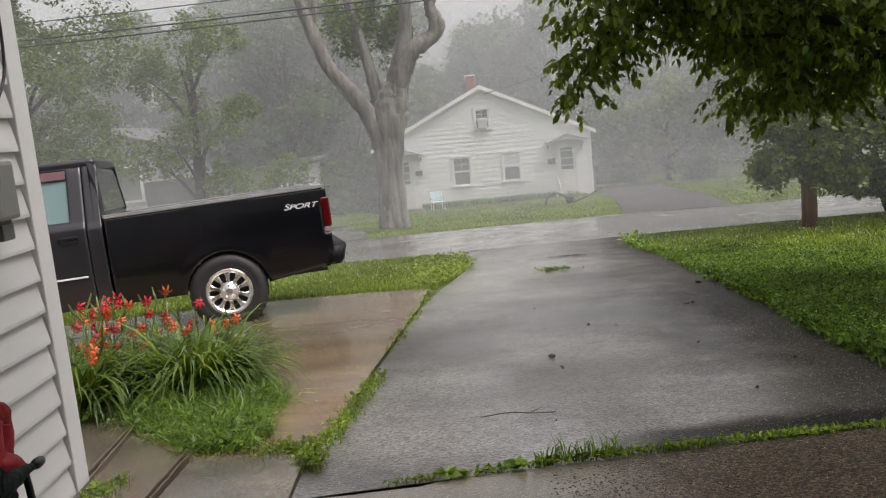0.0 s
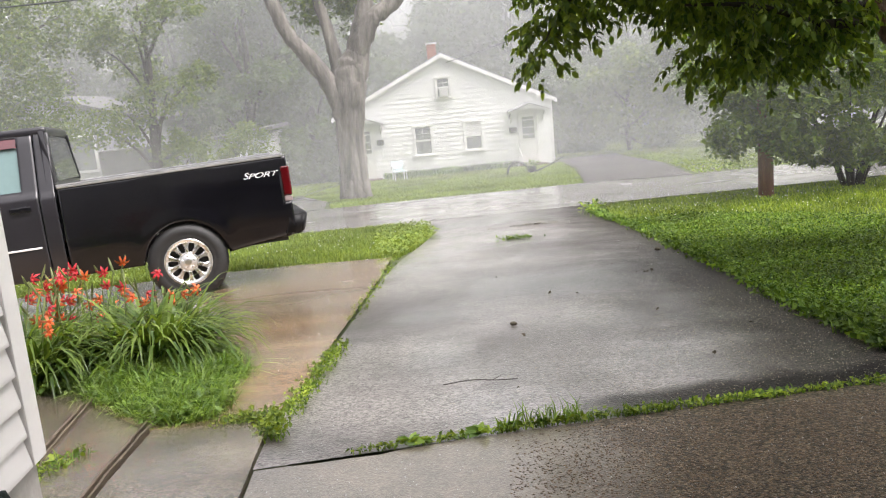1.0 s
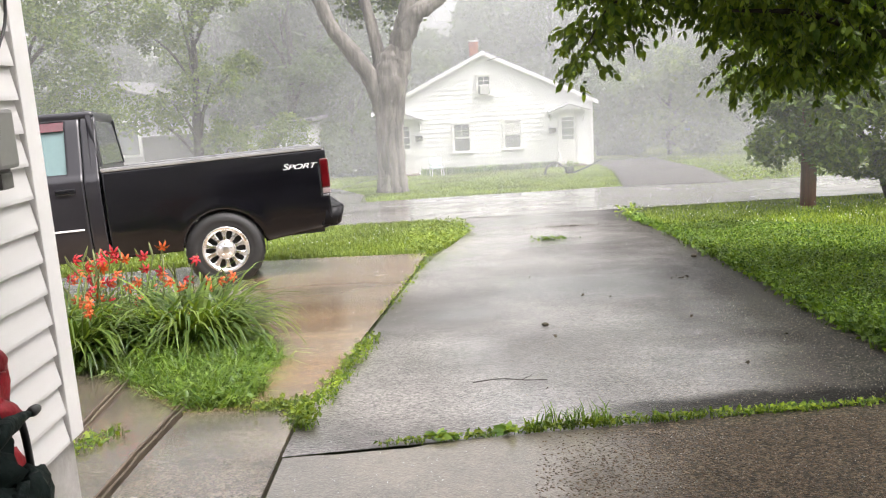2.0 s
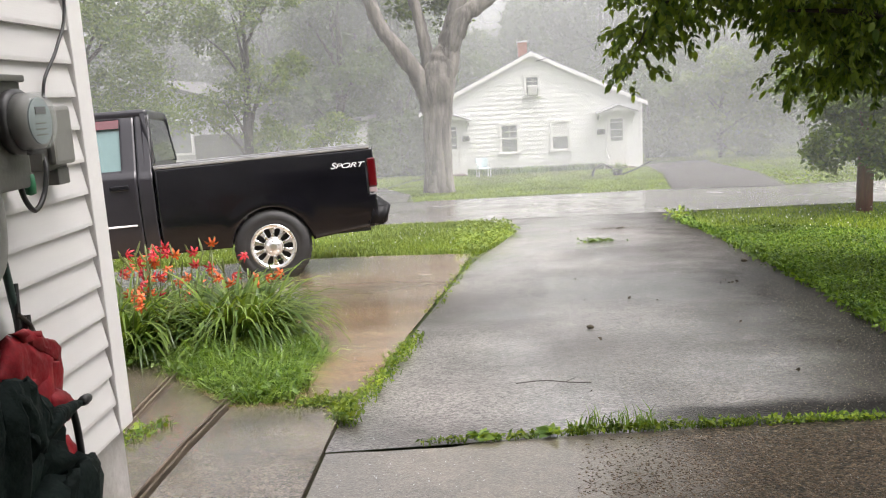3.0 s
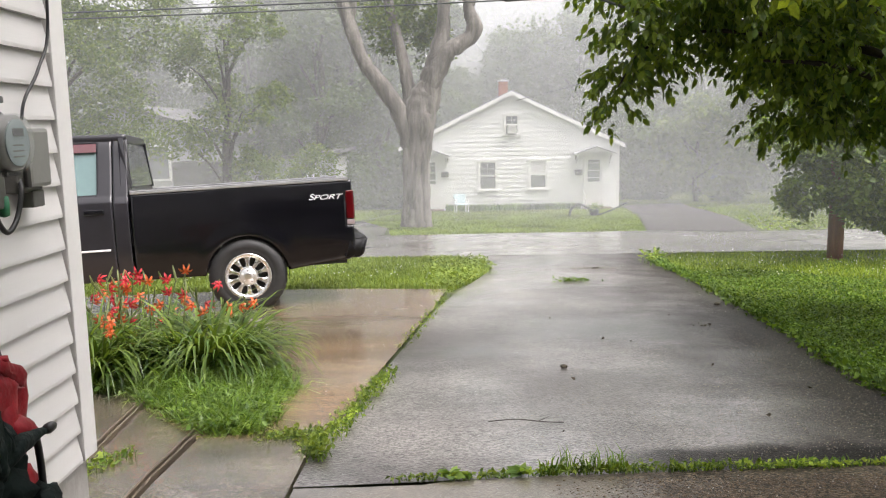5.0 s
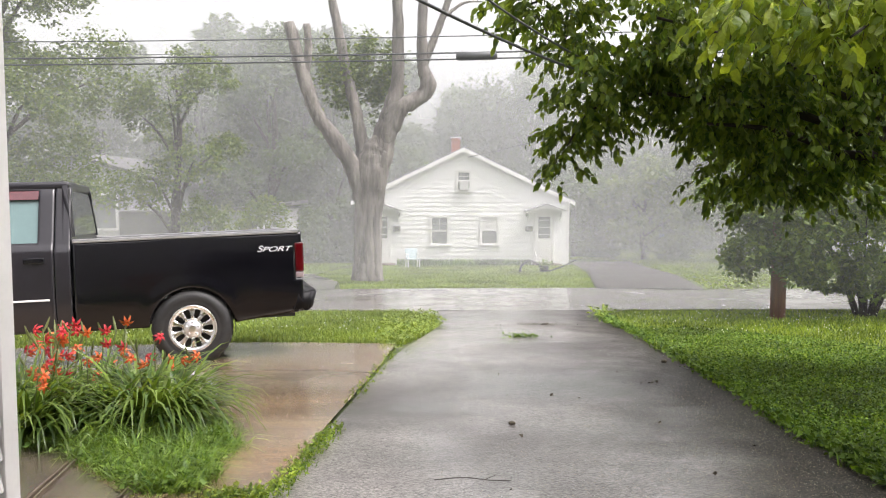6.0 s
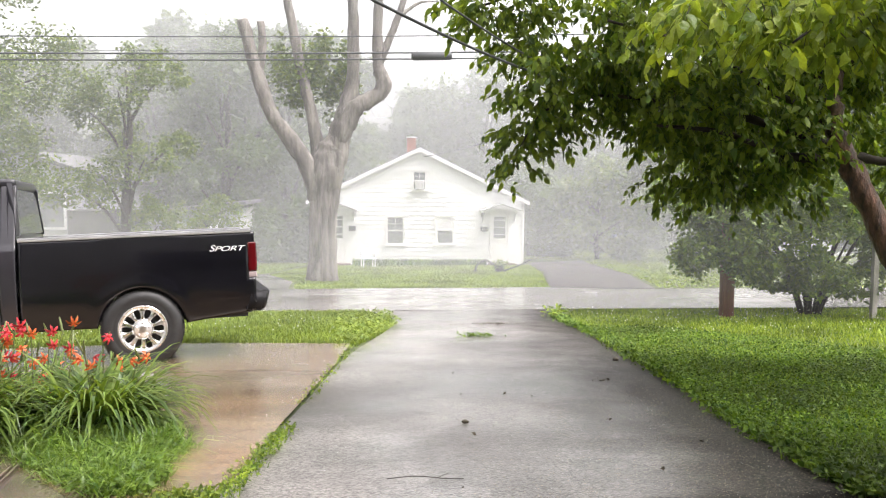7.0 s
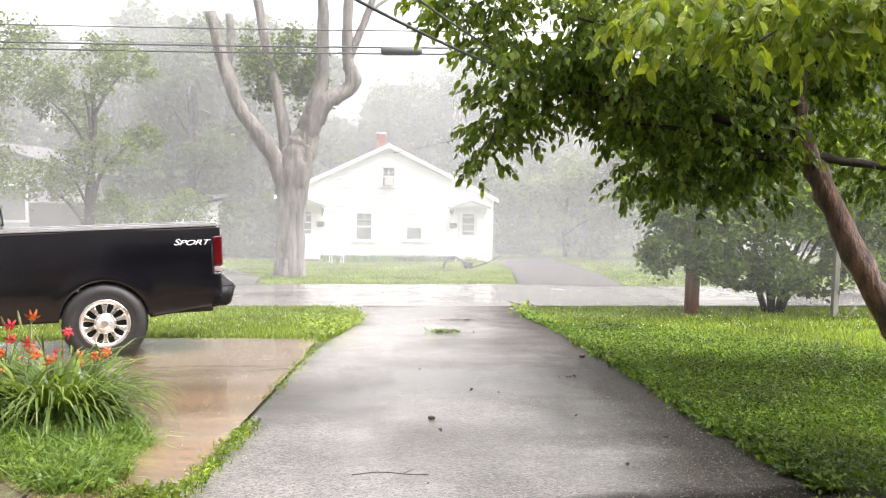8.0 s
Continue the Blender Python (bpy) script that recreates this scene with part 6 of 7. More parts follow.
def undergrowth():
    rng = np.random.default_rng(77)
    n = 42000
    x = rng.uniform(-45, 50, n)
    y = np.where(x < -2.5, rng.uniform(40, 47, n), rng.uniform(59, 66, n))
    h = rng.random(n) ** 1.3 * (3.6 + 1.6 * np.sin(x * 0.7) + 1.0 * np.sin(x * 1.9 + 1))
    z = np.interp(y, (38, 60, 200), (-2.3, -3.3, -3.8)) + np.maximum(h, 0)
    ob = leaves("undergrowth", np.column_stack([x, y, z]), 0.38, M["leaf_far"], None, 77, 0.3)
    tagged(ob, "dense undergrowth at the foot of the woods", "undergrowth", kind="stuff")


undergrowth()

# ---- lawns ----

def lawn(name, poly, count, height, width, material, seed, label, lean=0.6):
    xy = scatter(poly, count, seed)
    tagged(blades(name, xy, heights(xy) - 0.03, height, width, material, seed, lean), label, "grass", kind="stuff")


# near lawn in the shaded green, lawn by the street in the lit one
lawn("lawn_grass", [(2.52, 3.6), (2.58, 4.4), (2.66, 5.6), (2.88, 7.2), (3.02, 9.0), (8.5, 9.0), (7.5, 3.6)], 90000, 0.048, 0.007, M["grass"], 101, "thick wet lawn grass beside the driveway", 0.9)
lawn("lawn_grass", [(3.02, 9.0), (3.25, 11.0), (3.28, 12.6), (3.4, 14.2), (3.9, 15.2), (18, 14.6), (18, 9.0)], 80000, 0.055, 0.011, M["grass_lit"], 102, "wet lawn grass running down to the street", 0.8)
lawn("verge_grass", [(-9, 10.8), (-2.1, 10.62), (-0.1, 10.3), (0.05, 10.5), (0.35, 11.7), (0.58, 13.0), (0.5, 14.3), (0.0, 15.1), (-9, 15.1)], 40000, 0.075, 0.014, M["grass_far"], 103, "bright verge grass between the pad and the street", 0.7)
lawn("far_lawn", [(-1.6, 21.0), (4.9, 21.2), (6.6, 30), (7.8, 38), (-2.2, 38), (-3.1, 29), (-1.85, 24)], 45000, 0.05, 0.04, M["grass_far"], 104, "bright green lawn in front of the white house", 0.7)
lawn("far_lawn", [(7.8, 21), (22, 20.8), (34, 58), (9, 60), (8.2, 44), (11.5, 42), (9.4, 28)], 45000, 0.06, 0.07, M["grass_far"], 105, "bright green lawn beyond the side drive", 0.7)
lawn("far_lawn", [(-14, 22), (-9.2, 22), (-8.1, 30.2), (-3.3, 29.2), (-2.3, 40), (-14, 40)], 22000, 0.06, 0.06, M["grass_far"], 106, "green grass round the neighbouring house", 0.7)


def ground_leaves(name, xy, size, material, seed, label, lift=0.02, category="weeds", hump=None):
    rng = np.random.default_rng(seed)
    z = heights(xy) + lift + rng.random(len(xy)) * lift
    if hump:
        z = z + rng.random(len(xy)) ** 0.6 * hump[3] * np.maximum(0, 1 - ((xy[:, 0] - hump[0]) ** 2 + (xy[:, 1] - hump[1]) ** 2) / hump[2] ** 2)
    ob = leaves(name, np.column_stack([xy, z]), size, material, None, seed, -0.12, 0.62, flat=1.1)
    return tagged(ob, label, category, kind="stuff")


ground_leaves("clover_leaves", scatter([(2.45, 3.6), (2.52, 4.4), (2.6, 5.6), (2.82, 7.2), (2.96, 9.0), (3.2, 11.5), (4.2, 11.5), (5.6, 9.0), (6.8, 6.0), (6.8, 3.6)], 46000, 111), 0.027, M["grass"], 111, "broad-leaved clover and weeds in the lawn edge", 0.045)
ground_leaves("verge_weeds", scatter([(-0.3, 10.25), (0.05, 10.3), (0.4, 11.6), (0.66, 13.0), (0.5, 14.6), (-0.4, 14.4)], 1200, 112), 0.05, M["grass_far"], 112, "low weeds along the verge edge", 0.04)


def clover_flowers():
    a = scatter([(3.2, 10.5), (3.6, 14.5), (17, 14.2), (17, 10.0)], 420, 121)
    b = scatter([(-6, 11.0), (-0.3, 10.9), (0.3, 13.5), (-6, 14.6)], 130, 122)
    xy = np.concatenate([a, b])
    rng = np.random.default_rng(9)
    c = np.column_stack([xy, heights(xy) + 0.07 + rng.random(len(xy)) * 0.05])
    o = np.array([[1, 0, 0], [-1, 0, 0], [0, 1, 0], [0, -1, 0], [0, 0, 1], [0, 0, -1]]) * 0.009
    v = (c[:, None] + o[None]).reshape(-1, 3)
    f = np.array([[0, 2, 4], [2, 1, 4], [1, 3, 4], [3, 0, 4], [2, 0, 5], [1, 2, 5], [3, 1, 5], [0, 3, 5]])
    f = (f[None] + (np.arange(len(c)) * 6)[:, None, None]).reshape(-1, 3)
    tagged(raw_mesh("clover_flowers", v, f, M["clover"]), "scattered white clover flowers in the grass", "flowers", kind="stuff")


clover_flowers()


def ragged_edge():
    """Lawn plants leaning out over the driveway's edge."""
    rng = np.random.default_rng(181)
    line = [(2.52, 3.7), (2.58, 4.4), (2.66, 5.6), (2.88, 7.2), (3.02, 9.0), (3.25, 11.0), (3.28, 12.6), (3.4, 14.2)]
    t = rng.uniform(0, len(line) - 1.001, 5200)
    k = t.astype(int)
    p = np.array(line)
    xy = p[k] + (p[k + 1] - p[k]) * (t - k)[:, None]
    lump = 0.5 + 0.5 * np.sin(t * 23) * np.sin(t * 9.7 + 1)
    xy[:, 0] += rng.normal(size=len(t)) * 0.05 - 0.09 * lump * rng.random(len(t))
    ground_leaves("edge_weeds", xy, 0.048, M["grass"], 182, "ragged weeds creeping over the driveway edge", 0.02)
    q = xy[::2]
    tagged(blades("edge_grass", q, heights(q), 0.075, 0.008, M["grass"], 183, 1.1), "ragged grass at the driveway edge", "grass", kind="stuff")
    tall = scatter([(3.0, 4.0), (2.9, 9.0), (3.3, 13.0), (12, 13.5), (8, 4.0)], 6500, 184)
    tagged(blades("lawn_tufts", tall, heights(tall), 0.12, 0.009, M["grass_lit"], 185, 1.1), "taller tufts of grass in the lawn", "grass", kind="stuff")


ragged_edge()


# ---- flower bed by the garage corner ----
def lily_clump(x, y, radius, count, length, seed, label):
    """Strap leaves arching outward from one crown."""
    rng = np.random.default_rng(seed)
    z0 = ground_z(x, y)
    seg = 6
    verts, faces = [], []
    for k in range(count):
        a = rng.uniform(0, 2 * np.pi)
        r0 = radius * 0.45 * math.sqrt(rng.random())
        bx, by = x + r0 * math.cos(a), y + r0 * math.sin(a)
        b = a + rng.normal() * 0.5
        ln = length * rng.uniform(0.6, 1.15)
        tilt = rng.uniform(0.05, 0.70)
        bend = rng.uniform(1.7, 3.1)
        w = rng.uniform(0.010, 0.018)
        p = np.array([bx, by, z0 - 0.02])
        side = np.array([-math.sin(b), math.cos(b), 0.0])
        base = len(verts)
        for s in range(seg + 1):
            t = s / seg
            ww = w * (1 - t ** 2.2) + 0.0008
            verts.append(p - side * ww)
            verts.append(p - np.array([0, 0, 0.25 * ww]))
            verts.append(p + side * ww)
            ang = tilt + bend * t ** 1.35
            p = p + np.array([math.cos(b) * math.sin(ang), math.sin(b) * math.sin(ang), math.cos(ang)]) * ln / seg
            p[2] = max(p[2], z0 + 0.01)
        for s in range(seg):
            for c in (0, 1):
                i = base + 3 * s + c
                faces.append((i, i + 1, i + 4, i + 3))
    ob = raw_mesh("daylily_clump", np.array(verts), np.array(faces), M["lily"], smooth=True)
    return tagged(ob, label, "plant", "daylily clumps", "stuff")


lily_clump(-1.62, 5.45, 0.50, 480, 0.76, 1, "arching clump of green daylily leaves")
lily_clump(-2.05, 5.6, 0.45, 260, 0.74, 2, "arching clump of green daylily leaves")
lily_clump(-2.42, 5.35, 0.45, 380, 0.76, 3, "arching clump of green daylily leaves")
lily_clump(-2.85, 5.7, 0.45, 240, 0.72, 4, "arching clump of green daylily leaves")
lily_clump(-1.95, 6.25, 0.45, 220, 0.70, 5, "arching clump of green daylily leaves")


def daylily(x, y, height, seed, pink):
    """One flower stalk with an open six-petalled flower, spent petals and buds."""
    rng = np.random.default_rng(seed)
    z = ground_z(x, y)
    f = thing("daylily_flower", x, y, z - 0.02)
    lean = rng.normal(size=2) * 0.06
    top = Vector((lean[0], lean[1], height))
    part("stalk", tube([(0, 0, 0), (lean[0] * 0.3, lean[1] * 0.3, height * 0.5), tuple(top)], [0.006, 0.005, 0.004], 5), M["stalk"], f)
    for b in range(int(rng.integers(1, 3))):
        bm = bmesh.new()
        a = rng.uniform(0, 6.28)
        bud = top + Vector((math.cos(a) * 0.03, math.sin(a) * 0.03, rng.uniform(0.0, 0.04)))
        add_tube(bm, [tuple(top - Vector((0, 0, 0.03))), tuple(bud), tuple(bud + Vector((math.cos(a) * 0.02, math.sin(a) * 0.02, 0.05)))], [0.004, 0.009, 0.003], 5)
        part("bud", bm, M["stalk"], f)
    for b in range(int(rng.integers(1, 3))):
        a0 = rng.uniform(0, 6.28)
        c = top + Vector((math.cos(a0) * 0.045, math.sin(a0) * 0.045 - 0.01, rng.uniform(-0.14, 0.03)))
        bm = bmesh.new()
        face = Vector((math.cos(a0) * 0.6, -0.7, rng.uniform(-0.4, 0.6))).normalized()
        sx = face.orthogonal().normalized()
        sy = face.cross(sx)
        for k in range(6):
            a = 2 * math.pi * k / 6
            d = sx * math.cos(a) + sy * math.sin(a)
            s = sx * -math.sin(a) + sy * math.cos(a)
            ln = rng.uniform(0.034, 0.052)
            curl = rng.uniform(-0.035, -0.008)
            rows = [(0.0, 0.003, 0.0), (0.3, 0.007, 0.012), (0.7, 0.009, 0.006), (1.05, 0.002, curl)]
            ring = [[bm.verts.new(c + d * (ln * t) + s * (w * e) + face * h) for e in (-1, 1)] for t, w, h in rows]
            for r0, r1 in zip(ring, ring[1:]):
                bm.faces.new((r0[0], r0[1], r1[1], r1[0]))
        part("flower", bm, M["petal_pink" if pink else "petal"], f)
    tagged(f, ("pink-red" if pink else "coral-orange") + " daylily flower on a slender stalk", "flower", "daylily flowers")


_rng = np.random.default_rng(12)
for _k in range(34):
    _g = _rng.random()
    if _g < 0.72:
        _x, _y, _h = -2.26 + _rng.normal() * 0.17, 5.72 + _rng.normal() * 0.22, _rng.uniform(0.34, 0.72)
    elif _g < 0.9:
        _x, _y, _h = -1.66 + _rng.normal() * 0.09, 5.8 + _rng.normal() * 0.15, _rng.uniform(0.40, 0.60)
    else:
        _x, _y, _h = -2.72 + _rng.normal() * 0.1, 5.7, _rng.uniform(0.45, 0.7)
    daylily(_x, _y, _h, 200 + _k, _k % 3 == 0)

_bed = [(-2.5, 5.05), (-1.95, 4.9), (-1.5, 4.3), (-1.32, 4.12), (-1.02, 4.02), (-0.98, 4.3), (-1.08, 4.9), (-1.18, 5.6), (-1.45, 6.0), (-3.0, 6.6), (-3.2, 5.2)]
_rng = np.random.default_rng(139)
_xy = scatter(_bed, 7000, 131)
ground_leaves("bed_weeds", _xy + _rng.normal(size=_xy.shape) * 0.035, 0.036, M["weed"], 131, "bright green weeds spilling over the concrete edge", 0.04)
_xy = scatter(_bed, 5000, 132)
tagged(blades("bed_grass", _xy, heights(_xy), 0.12, 0.007, M["weed"], 132, 1.3), "bright crabgrass at the edge of the flower bed", "grass", kind="stuff")


def weed_heap(x, y, radius, height, count, seed):
    """A sprawling heap of bent stems with small leaves, higher in some places than in others."""
    rng = np.random.default_rng(seed)
    a, r = rng.uniform(0, 2 * np.pi, count), radius * np.sqrt(rng.random(count)) * rng.uniform(0.8, 1.15, count)
    xy = np.column_stack([x + r * np.cos(a), y + r * np.sin(a) * 1.1])
    lump = 0.55 + 0.45 * np.sin(xy[:, 0] * 17 + seed) * np.sin(xy[:, 1] * 13 + 2)
    z = heights(xy) + height * np.maximum(0.06, 1 - (r / radius) ** 2) * lump * rng.random(count) ** 0.5
    return xy, z


for _x, _y, _r, _h, _n in ((-1.62, 5.0, 0.36, 0.20, 3400), (-1.36, 4.62, 0.32, 0.15, 2800), (-1.22, 5.0, 0.26, 0.14, 1700), (-1.2, 4.28, 0.22, 0.09, 1300)):
    _xy, _z = weed_heap(_x, _y, _r, _h, _n, 137)
    tagged(leaves("weed_mound", np.column_stack([_xy, _z]), 0.036, M["weed"], None, 133, -0.1, 0.5, 0.4, False, None, 1.0), "heap of bright green weeds below the lilies", "weeds", "weed heaps", "stuff")
    _k = _n // 3
    tagged(blades("crabgrass", _xy[:_k], _z[:_k] - 0.03, 0.15, 0.008, M["weed"], 134, 1.6), "sprawling bright crabgrass among the weeds", "grass", kind="stuff")


def seam_weeds(a, b, width, count, seed, label, size=0.045, lift=0.02, tall=0.09):
    """Weeds rooted in a joint."""
    rng = np.random.default_rng(seed)
    t = rng.random(count)
    clump = 0.5 + 0.5 * np.sin(t * 17 + seed) * np.sin(t * 41 + 2 * seed)
    keep = rng.random(count) < 0.25 + 0.75 * clump
    t = t[keep]
    xy = np.array(a)[None] * (1 - t)[:, None] + np.array(b)[None] * t[:, None] + rng.normal(size=(len(t), 2)) * width
    ground_leaves("seam_weeds", xy, size * 0.85, M["grass_lit"], seed, label, lift)
    if tall:
        s = xy[: len(xy) // 2]
        tagged(blades("seam_grass", s, heights(s), tall, 0.006, M["weed"], seed, 0.7), label.replace("weeds", "grass"), "grass", kind="stuff")


seam_weeds((-0.27, 3.38), (0.40, 3.43), 0.014, 420, 141, "low green weeds along the apron joint", 0.026, 0.012, 0.03)
seam_weeds((0.35, 3.44), (0.72, 3.46), 0.016, 420, 142, "tufts of green weeds along the apron joint", 0.030, 0.014, 0.11)
seam_weeds((0.70, 3.46), (1.65, 3.49), 0.02, 800, 143, "low green weeds along the apron joint", 0.027, 0.015, 0.05)
seam_weeds((1.6, 3.49), (2.6, 3.55), 0.018, 480, 150, "low green weeds along the apron joint", 0.026, 0.012, 0.04)
seam_weeds((-0.66, 3.68), (-0.72, 3.95), 0.035, 420, 144, "clump of green weeds in the paving corner", 0.032, 0.024, 0.05)
seam_weeds((-0.98, 3.98), (-0.62, 4.06), 0.05, 560, 148, "clump of green weeds in the paving corner", 0.027, 0.020, 0.05)
seam_weeds((-0.62, 4.15), (-0.45, 5.55), 0.034, 1050, 145, "strip of green weeds along the driveway edge", 0.027, 0.018, 0.05)
seam_weeds((-0.42, 6.4), (-0.05, 10.2), 0.03, 420, 146, "thin strip of weeds along the driveway edge", 0.032, 0.012, 0.03)
seam_weeds((-1.72, 3.35), (-1.58, 3.75), 0.05, 220, 147, "small green weeds between rotten boards", 0.04, 0.02, 0.07)
seam_weeds((3.2, 13.4), (3.5, 14.6), 0.10, 110, 149, "pale leafy weeds at the lawn corner", 0.09, 0.06, 0.16)


def dock_plant(x, y, seed):
    """A rosette of broad leaves rooted in the joint."""
    rng = np.random.default_rng(seed)
    n = 11
    a = rng.uniform(0, 2 * np.pi, n)
    way = np.column_stack([np.cos(a), np.sin(a), rng.uniform(0.2, 1.1, n)])
    ob = leaves("broadleaf_weed", np.tile((x, y, ground_z(x, y) + 0.01), (n, 1)), 0.075, M["weed"], None, seed, 0, 0.55, 0.3, True, way, 1.2)
    tagged(ob, "broad-leaved weed rooted in the apron joint", "weed")


dock_plant(-0.035, 3.41, 1)
dock_plant(0.27, 3.43, 2)


def litter(name, x, y, sx, sy, count, seed, label, material, size=0.06):
    rng = np.random.default_rng(seed)
    xy = np.column_stack([x + rng.normal(size=count) * sx, y + rng.normal(size=count) * sy])
    ob = leaves(name, np.column_stack([xy, heights(xy) + 0.012 + rng.random(count) * 0.02]), size, material, None, seed, 0.0, 0.6)
    tagged(ob, label, "debris", kind="stuff")


litter("leaf_debris", 1.6, 11.05, 0.12, 0.10, 110, 151, "clump of washed-up leaves on the driveway", M["grass"], 0.045)
litter("leaf_debris", 2.1, 12.6, 0.28, 0.04, 90, 152, "line of brown debris across the driveway mouth", M["litter"], 0.035)
litter("leaf_debris", 2.15, 7.2, 0.06, 0.05, 8, 153, "few dark leaves on the wet asphalt", M["litter"], 0.03)
litter("leaf_debris", 1.2, 6.5, 1.0, 1.4, 12, 154, "scattered dark leaf bits on the wet asphalt", M["litter"], 0.03)


def stone(x, y, r, seed, label):
    bm = bmesh.new()
    bmesh.ops.create_icosphere(bm, subdivisions=2, radius=r)
    for v in bm.verts:
        v.co *= 1 + 0.35 * noise.noise(v.co * (2 / r) + Vector((seed, 0, 0)))
        v.co.z *= 0.6
    ob = part("stone", bm, M["litter"], smooth=True)
    ob.location = (x, y, ground_z(x, y) + r * 0.4)
    tagged(ob, label, "stone")


stone(0.74, 5.61, 0.024, 1, "small dark wet stone on the driveway")
stone(2.72, 8.55, 0.032, 2, "dark clod at the driveway edge")


def twig(x, y, rz):
    t = thing("fallen_twig", x, y, ground_z(x, y) + 0.008, rz)
    part("stem", tube(smooth_line([(-0.2, 0, 0), (-0.05, 0.012, 0.01), (0.08, -0.004, 0.004), (0.2, 0.01, -0.004)], 4), [0.0026] * 12 + [0.002], 5), M["twig"], t)
    part("side_stem", tube([(0.06, 0, 0.004), (0.12, 0.05, 0.012)], [0.0025, 0.0015], 4), M["twig"], t)
    tagged(t, "thin dark fallen twig on wet asphalt", "twig")


twig(0.36, 4.24, -4)


def rain_splashes():
    """Small crowns of water thrown up by the rain on the hard ground."""
    spots = np.concatenate([scatter([(-0.6, 3.4), (2.6, 3.5), (2.9, 10), (0.0, 10)], 2400, 171), scatter([(-0.7, 2.0), (3.5, 2.0), (3.5, 3.45), (-0.66, 3.3)], 1100, 172),
                            scatter([(-2.5, 6.2), (-1.0, 4.3), (-0.5, 5.6), (-0.1, 10.2), (-3.0, 10.4)], 420, 173), scatter([(-0.2, 10), (3.0, 10), (5, 15), (12, 15.2), (12, 20), (-6, 20), (-6, 15.4), (0.2, 15)], 4200, 174)])
    ob = blades("rain_splashes", spots, heights(spots) + 0.014, 0.005, 0.003, M["splash"], 175, 1.2)
    tagged(ob, "tiny splashes of rain on the wet paving", "water", kind="stuff")


rain_splashes()


# ---- utility pole, wires, post ----
def utility_pole():
    x, y = 6.25, 13.65
    z = ground_z(x, y)
    p = thing("utility_pole", x, y, z - 0.05)
    part("shaft", tube([(0, 0, -0.2), (0, 0, 2.5), (0, 0, 8.2)], [0.125, 0.118, 0.10], 14), M["polewood"], p, "red-brown treated wooden shaft", True)
    part("crossarm", box(-0.05, 0.05, -0.9, 0.9, 7.5, 7.6, 0.01), M["greywood"], p)
    tagged(p, "red-brown wooden utility pole at the lawn edge", "utility pole")


utility_pole()


def overhead_wire(a, b, sag, radius, label):
    a, b = Vector(a), Vector(b)
    pts = []
    for k in range(41):
        t = k / 40
        q = a.lerp(b, t)
        q.z -= sag * 4 * t * (1 - t)
        pts.append(q)
    return tagged(part("overhead_wire", tube(pts, radius, 5), M["wire"], smooth=True), label, "cable", "overhead wires")


overhead_wire((-30, 15.6, 4.17), (6.25, 13.65, 3.99), 0.35, 0.009, "thin dark overhead wire along the street")
overhead_wire((-30, 15.6, 3.90), (6.25, 13.65, 3.72), 0.35, 0.014, "dark overhead cable along the street")
overhead_wire((-30, 15.6, 3.79), (6.25, 13.65, 3.62), 0.35, 0.013, "dark overhead cable along the street")
overhead_wire((6.25, 13.65, 3.99), (40, 13.0, 5.2), 0.35, 0.009, "thin dark overhead wire along the street")
overhead_wire((6.25, 13.65, 3.72), (40, 13.0, 5.0), 0.35, 0.014, "dark overhead cable along the street")
overhead_wire((-40, 26.0, 5.1), (-2.2, 25.3, 5.25), 0.1, 0.010, "thin overhead wire far across the street")
overhead_wire((-1.25, 2.75, 2.742), (6.25, 13.65, 3.25), 0.664, 0.010, "service drop cable from the garage to the pole")
overhead_wire((-1.25, 2.75, 3.29), (6.25, 13.65, 3.50), 1.04, 0.008, "service drop cable from the garage to the pole")
overhead_wire((2.9, 37.9, 2.6), (12.0, 24.0, 5.5), 0.3, 0.02, "service cable to the white house gable")
_box = thing("splice_case", 1.19, 13.92, 3.51)
_box.matrix_basis = pose(1.19, 13.92, 3.51, 0, 0, -3) @ Matrix.Scale(0.8, 4)
part("case", tube([(-0.42, 0, 0), (-0.38, 0, 0), (0.38, 0, 0.02), (0.42, 0, 0.02)], [0.05, 0.085, 0.085, 0.05], 12), M["wire"], _box, smooth=True)
for _s in (-1, 1):
    part("hanger", tube([(0.3 * _s, 0, 0.06), (0.3 * _s, 0, 0.13)], 0.012, 5), M["iron"], _box)
tagged(_box, "dark cable splice case hanging on the overhead wire", "splice case")

_p = thing("wooden_post", 8.62, 13.2, ground_z(8.6, 13.2) - 0.05)
part("upright", box(-0.045, 0.045, -0.045, 0.045, -0.1, 1.5, 0.008), M["greywood"], _p)
part("brace", tube([(0.03, 0, 0.05), (0.25, 0, 0.02), (0.4, 0, 0.22)], 0.02, 6), M["greywood"], _p)
tagged(_p, "weathered grey wooden post standing in the lawn", "post")
_bin = thing("storage_bin", 17.8, 57.0, ground_z(17.8, 57) - 0.03)
part("body", box(-0.5, 0.5, -0.4, 0.4, 0, 1.0, 0.05), M["bluebin"], _bin)
part("lid", box(-0.54, 0.54, -0.44, 0.44, 1.0, 1.09, 0.03), M["bluebin"], _bin)
tagged(_bin, "blue plastic bin far off by the woods", "bin")


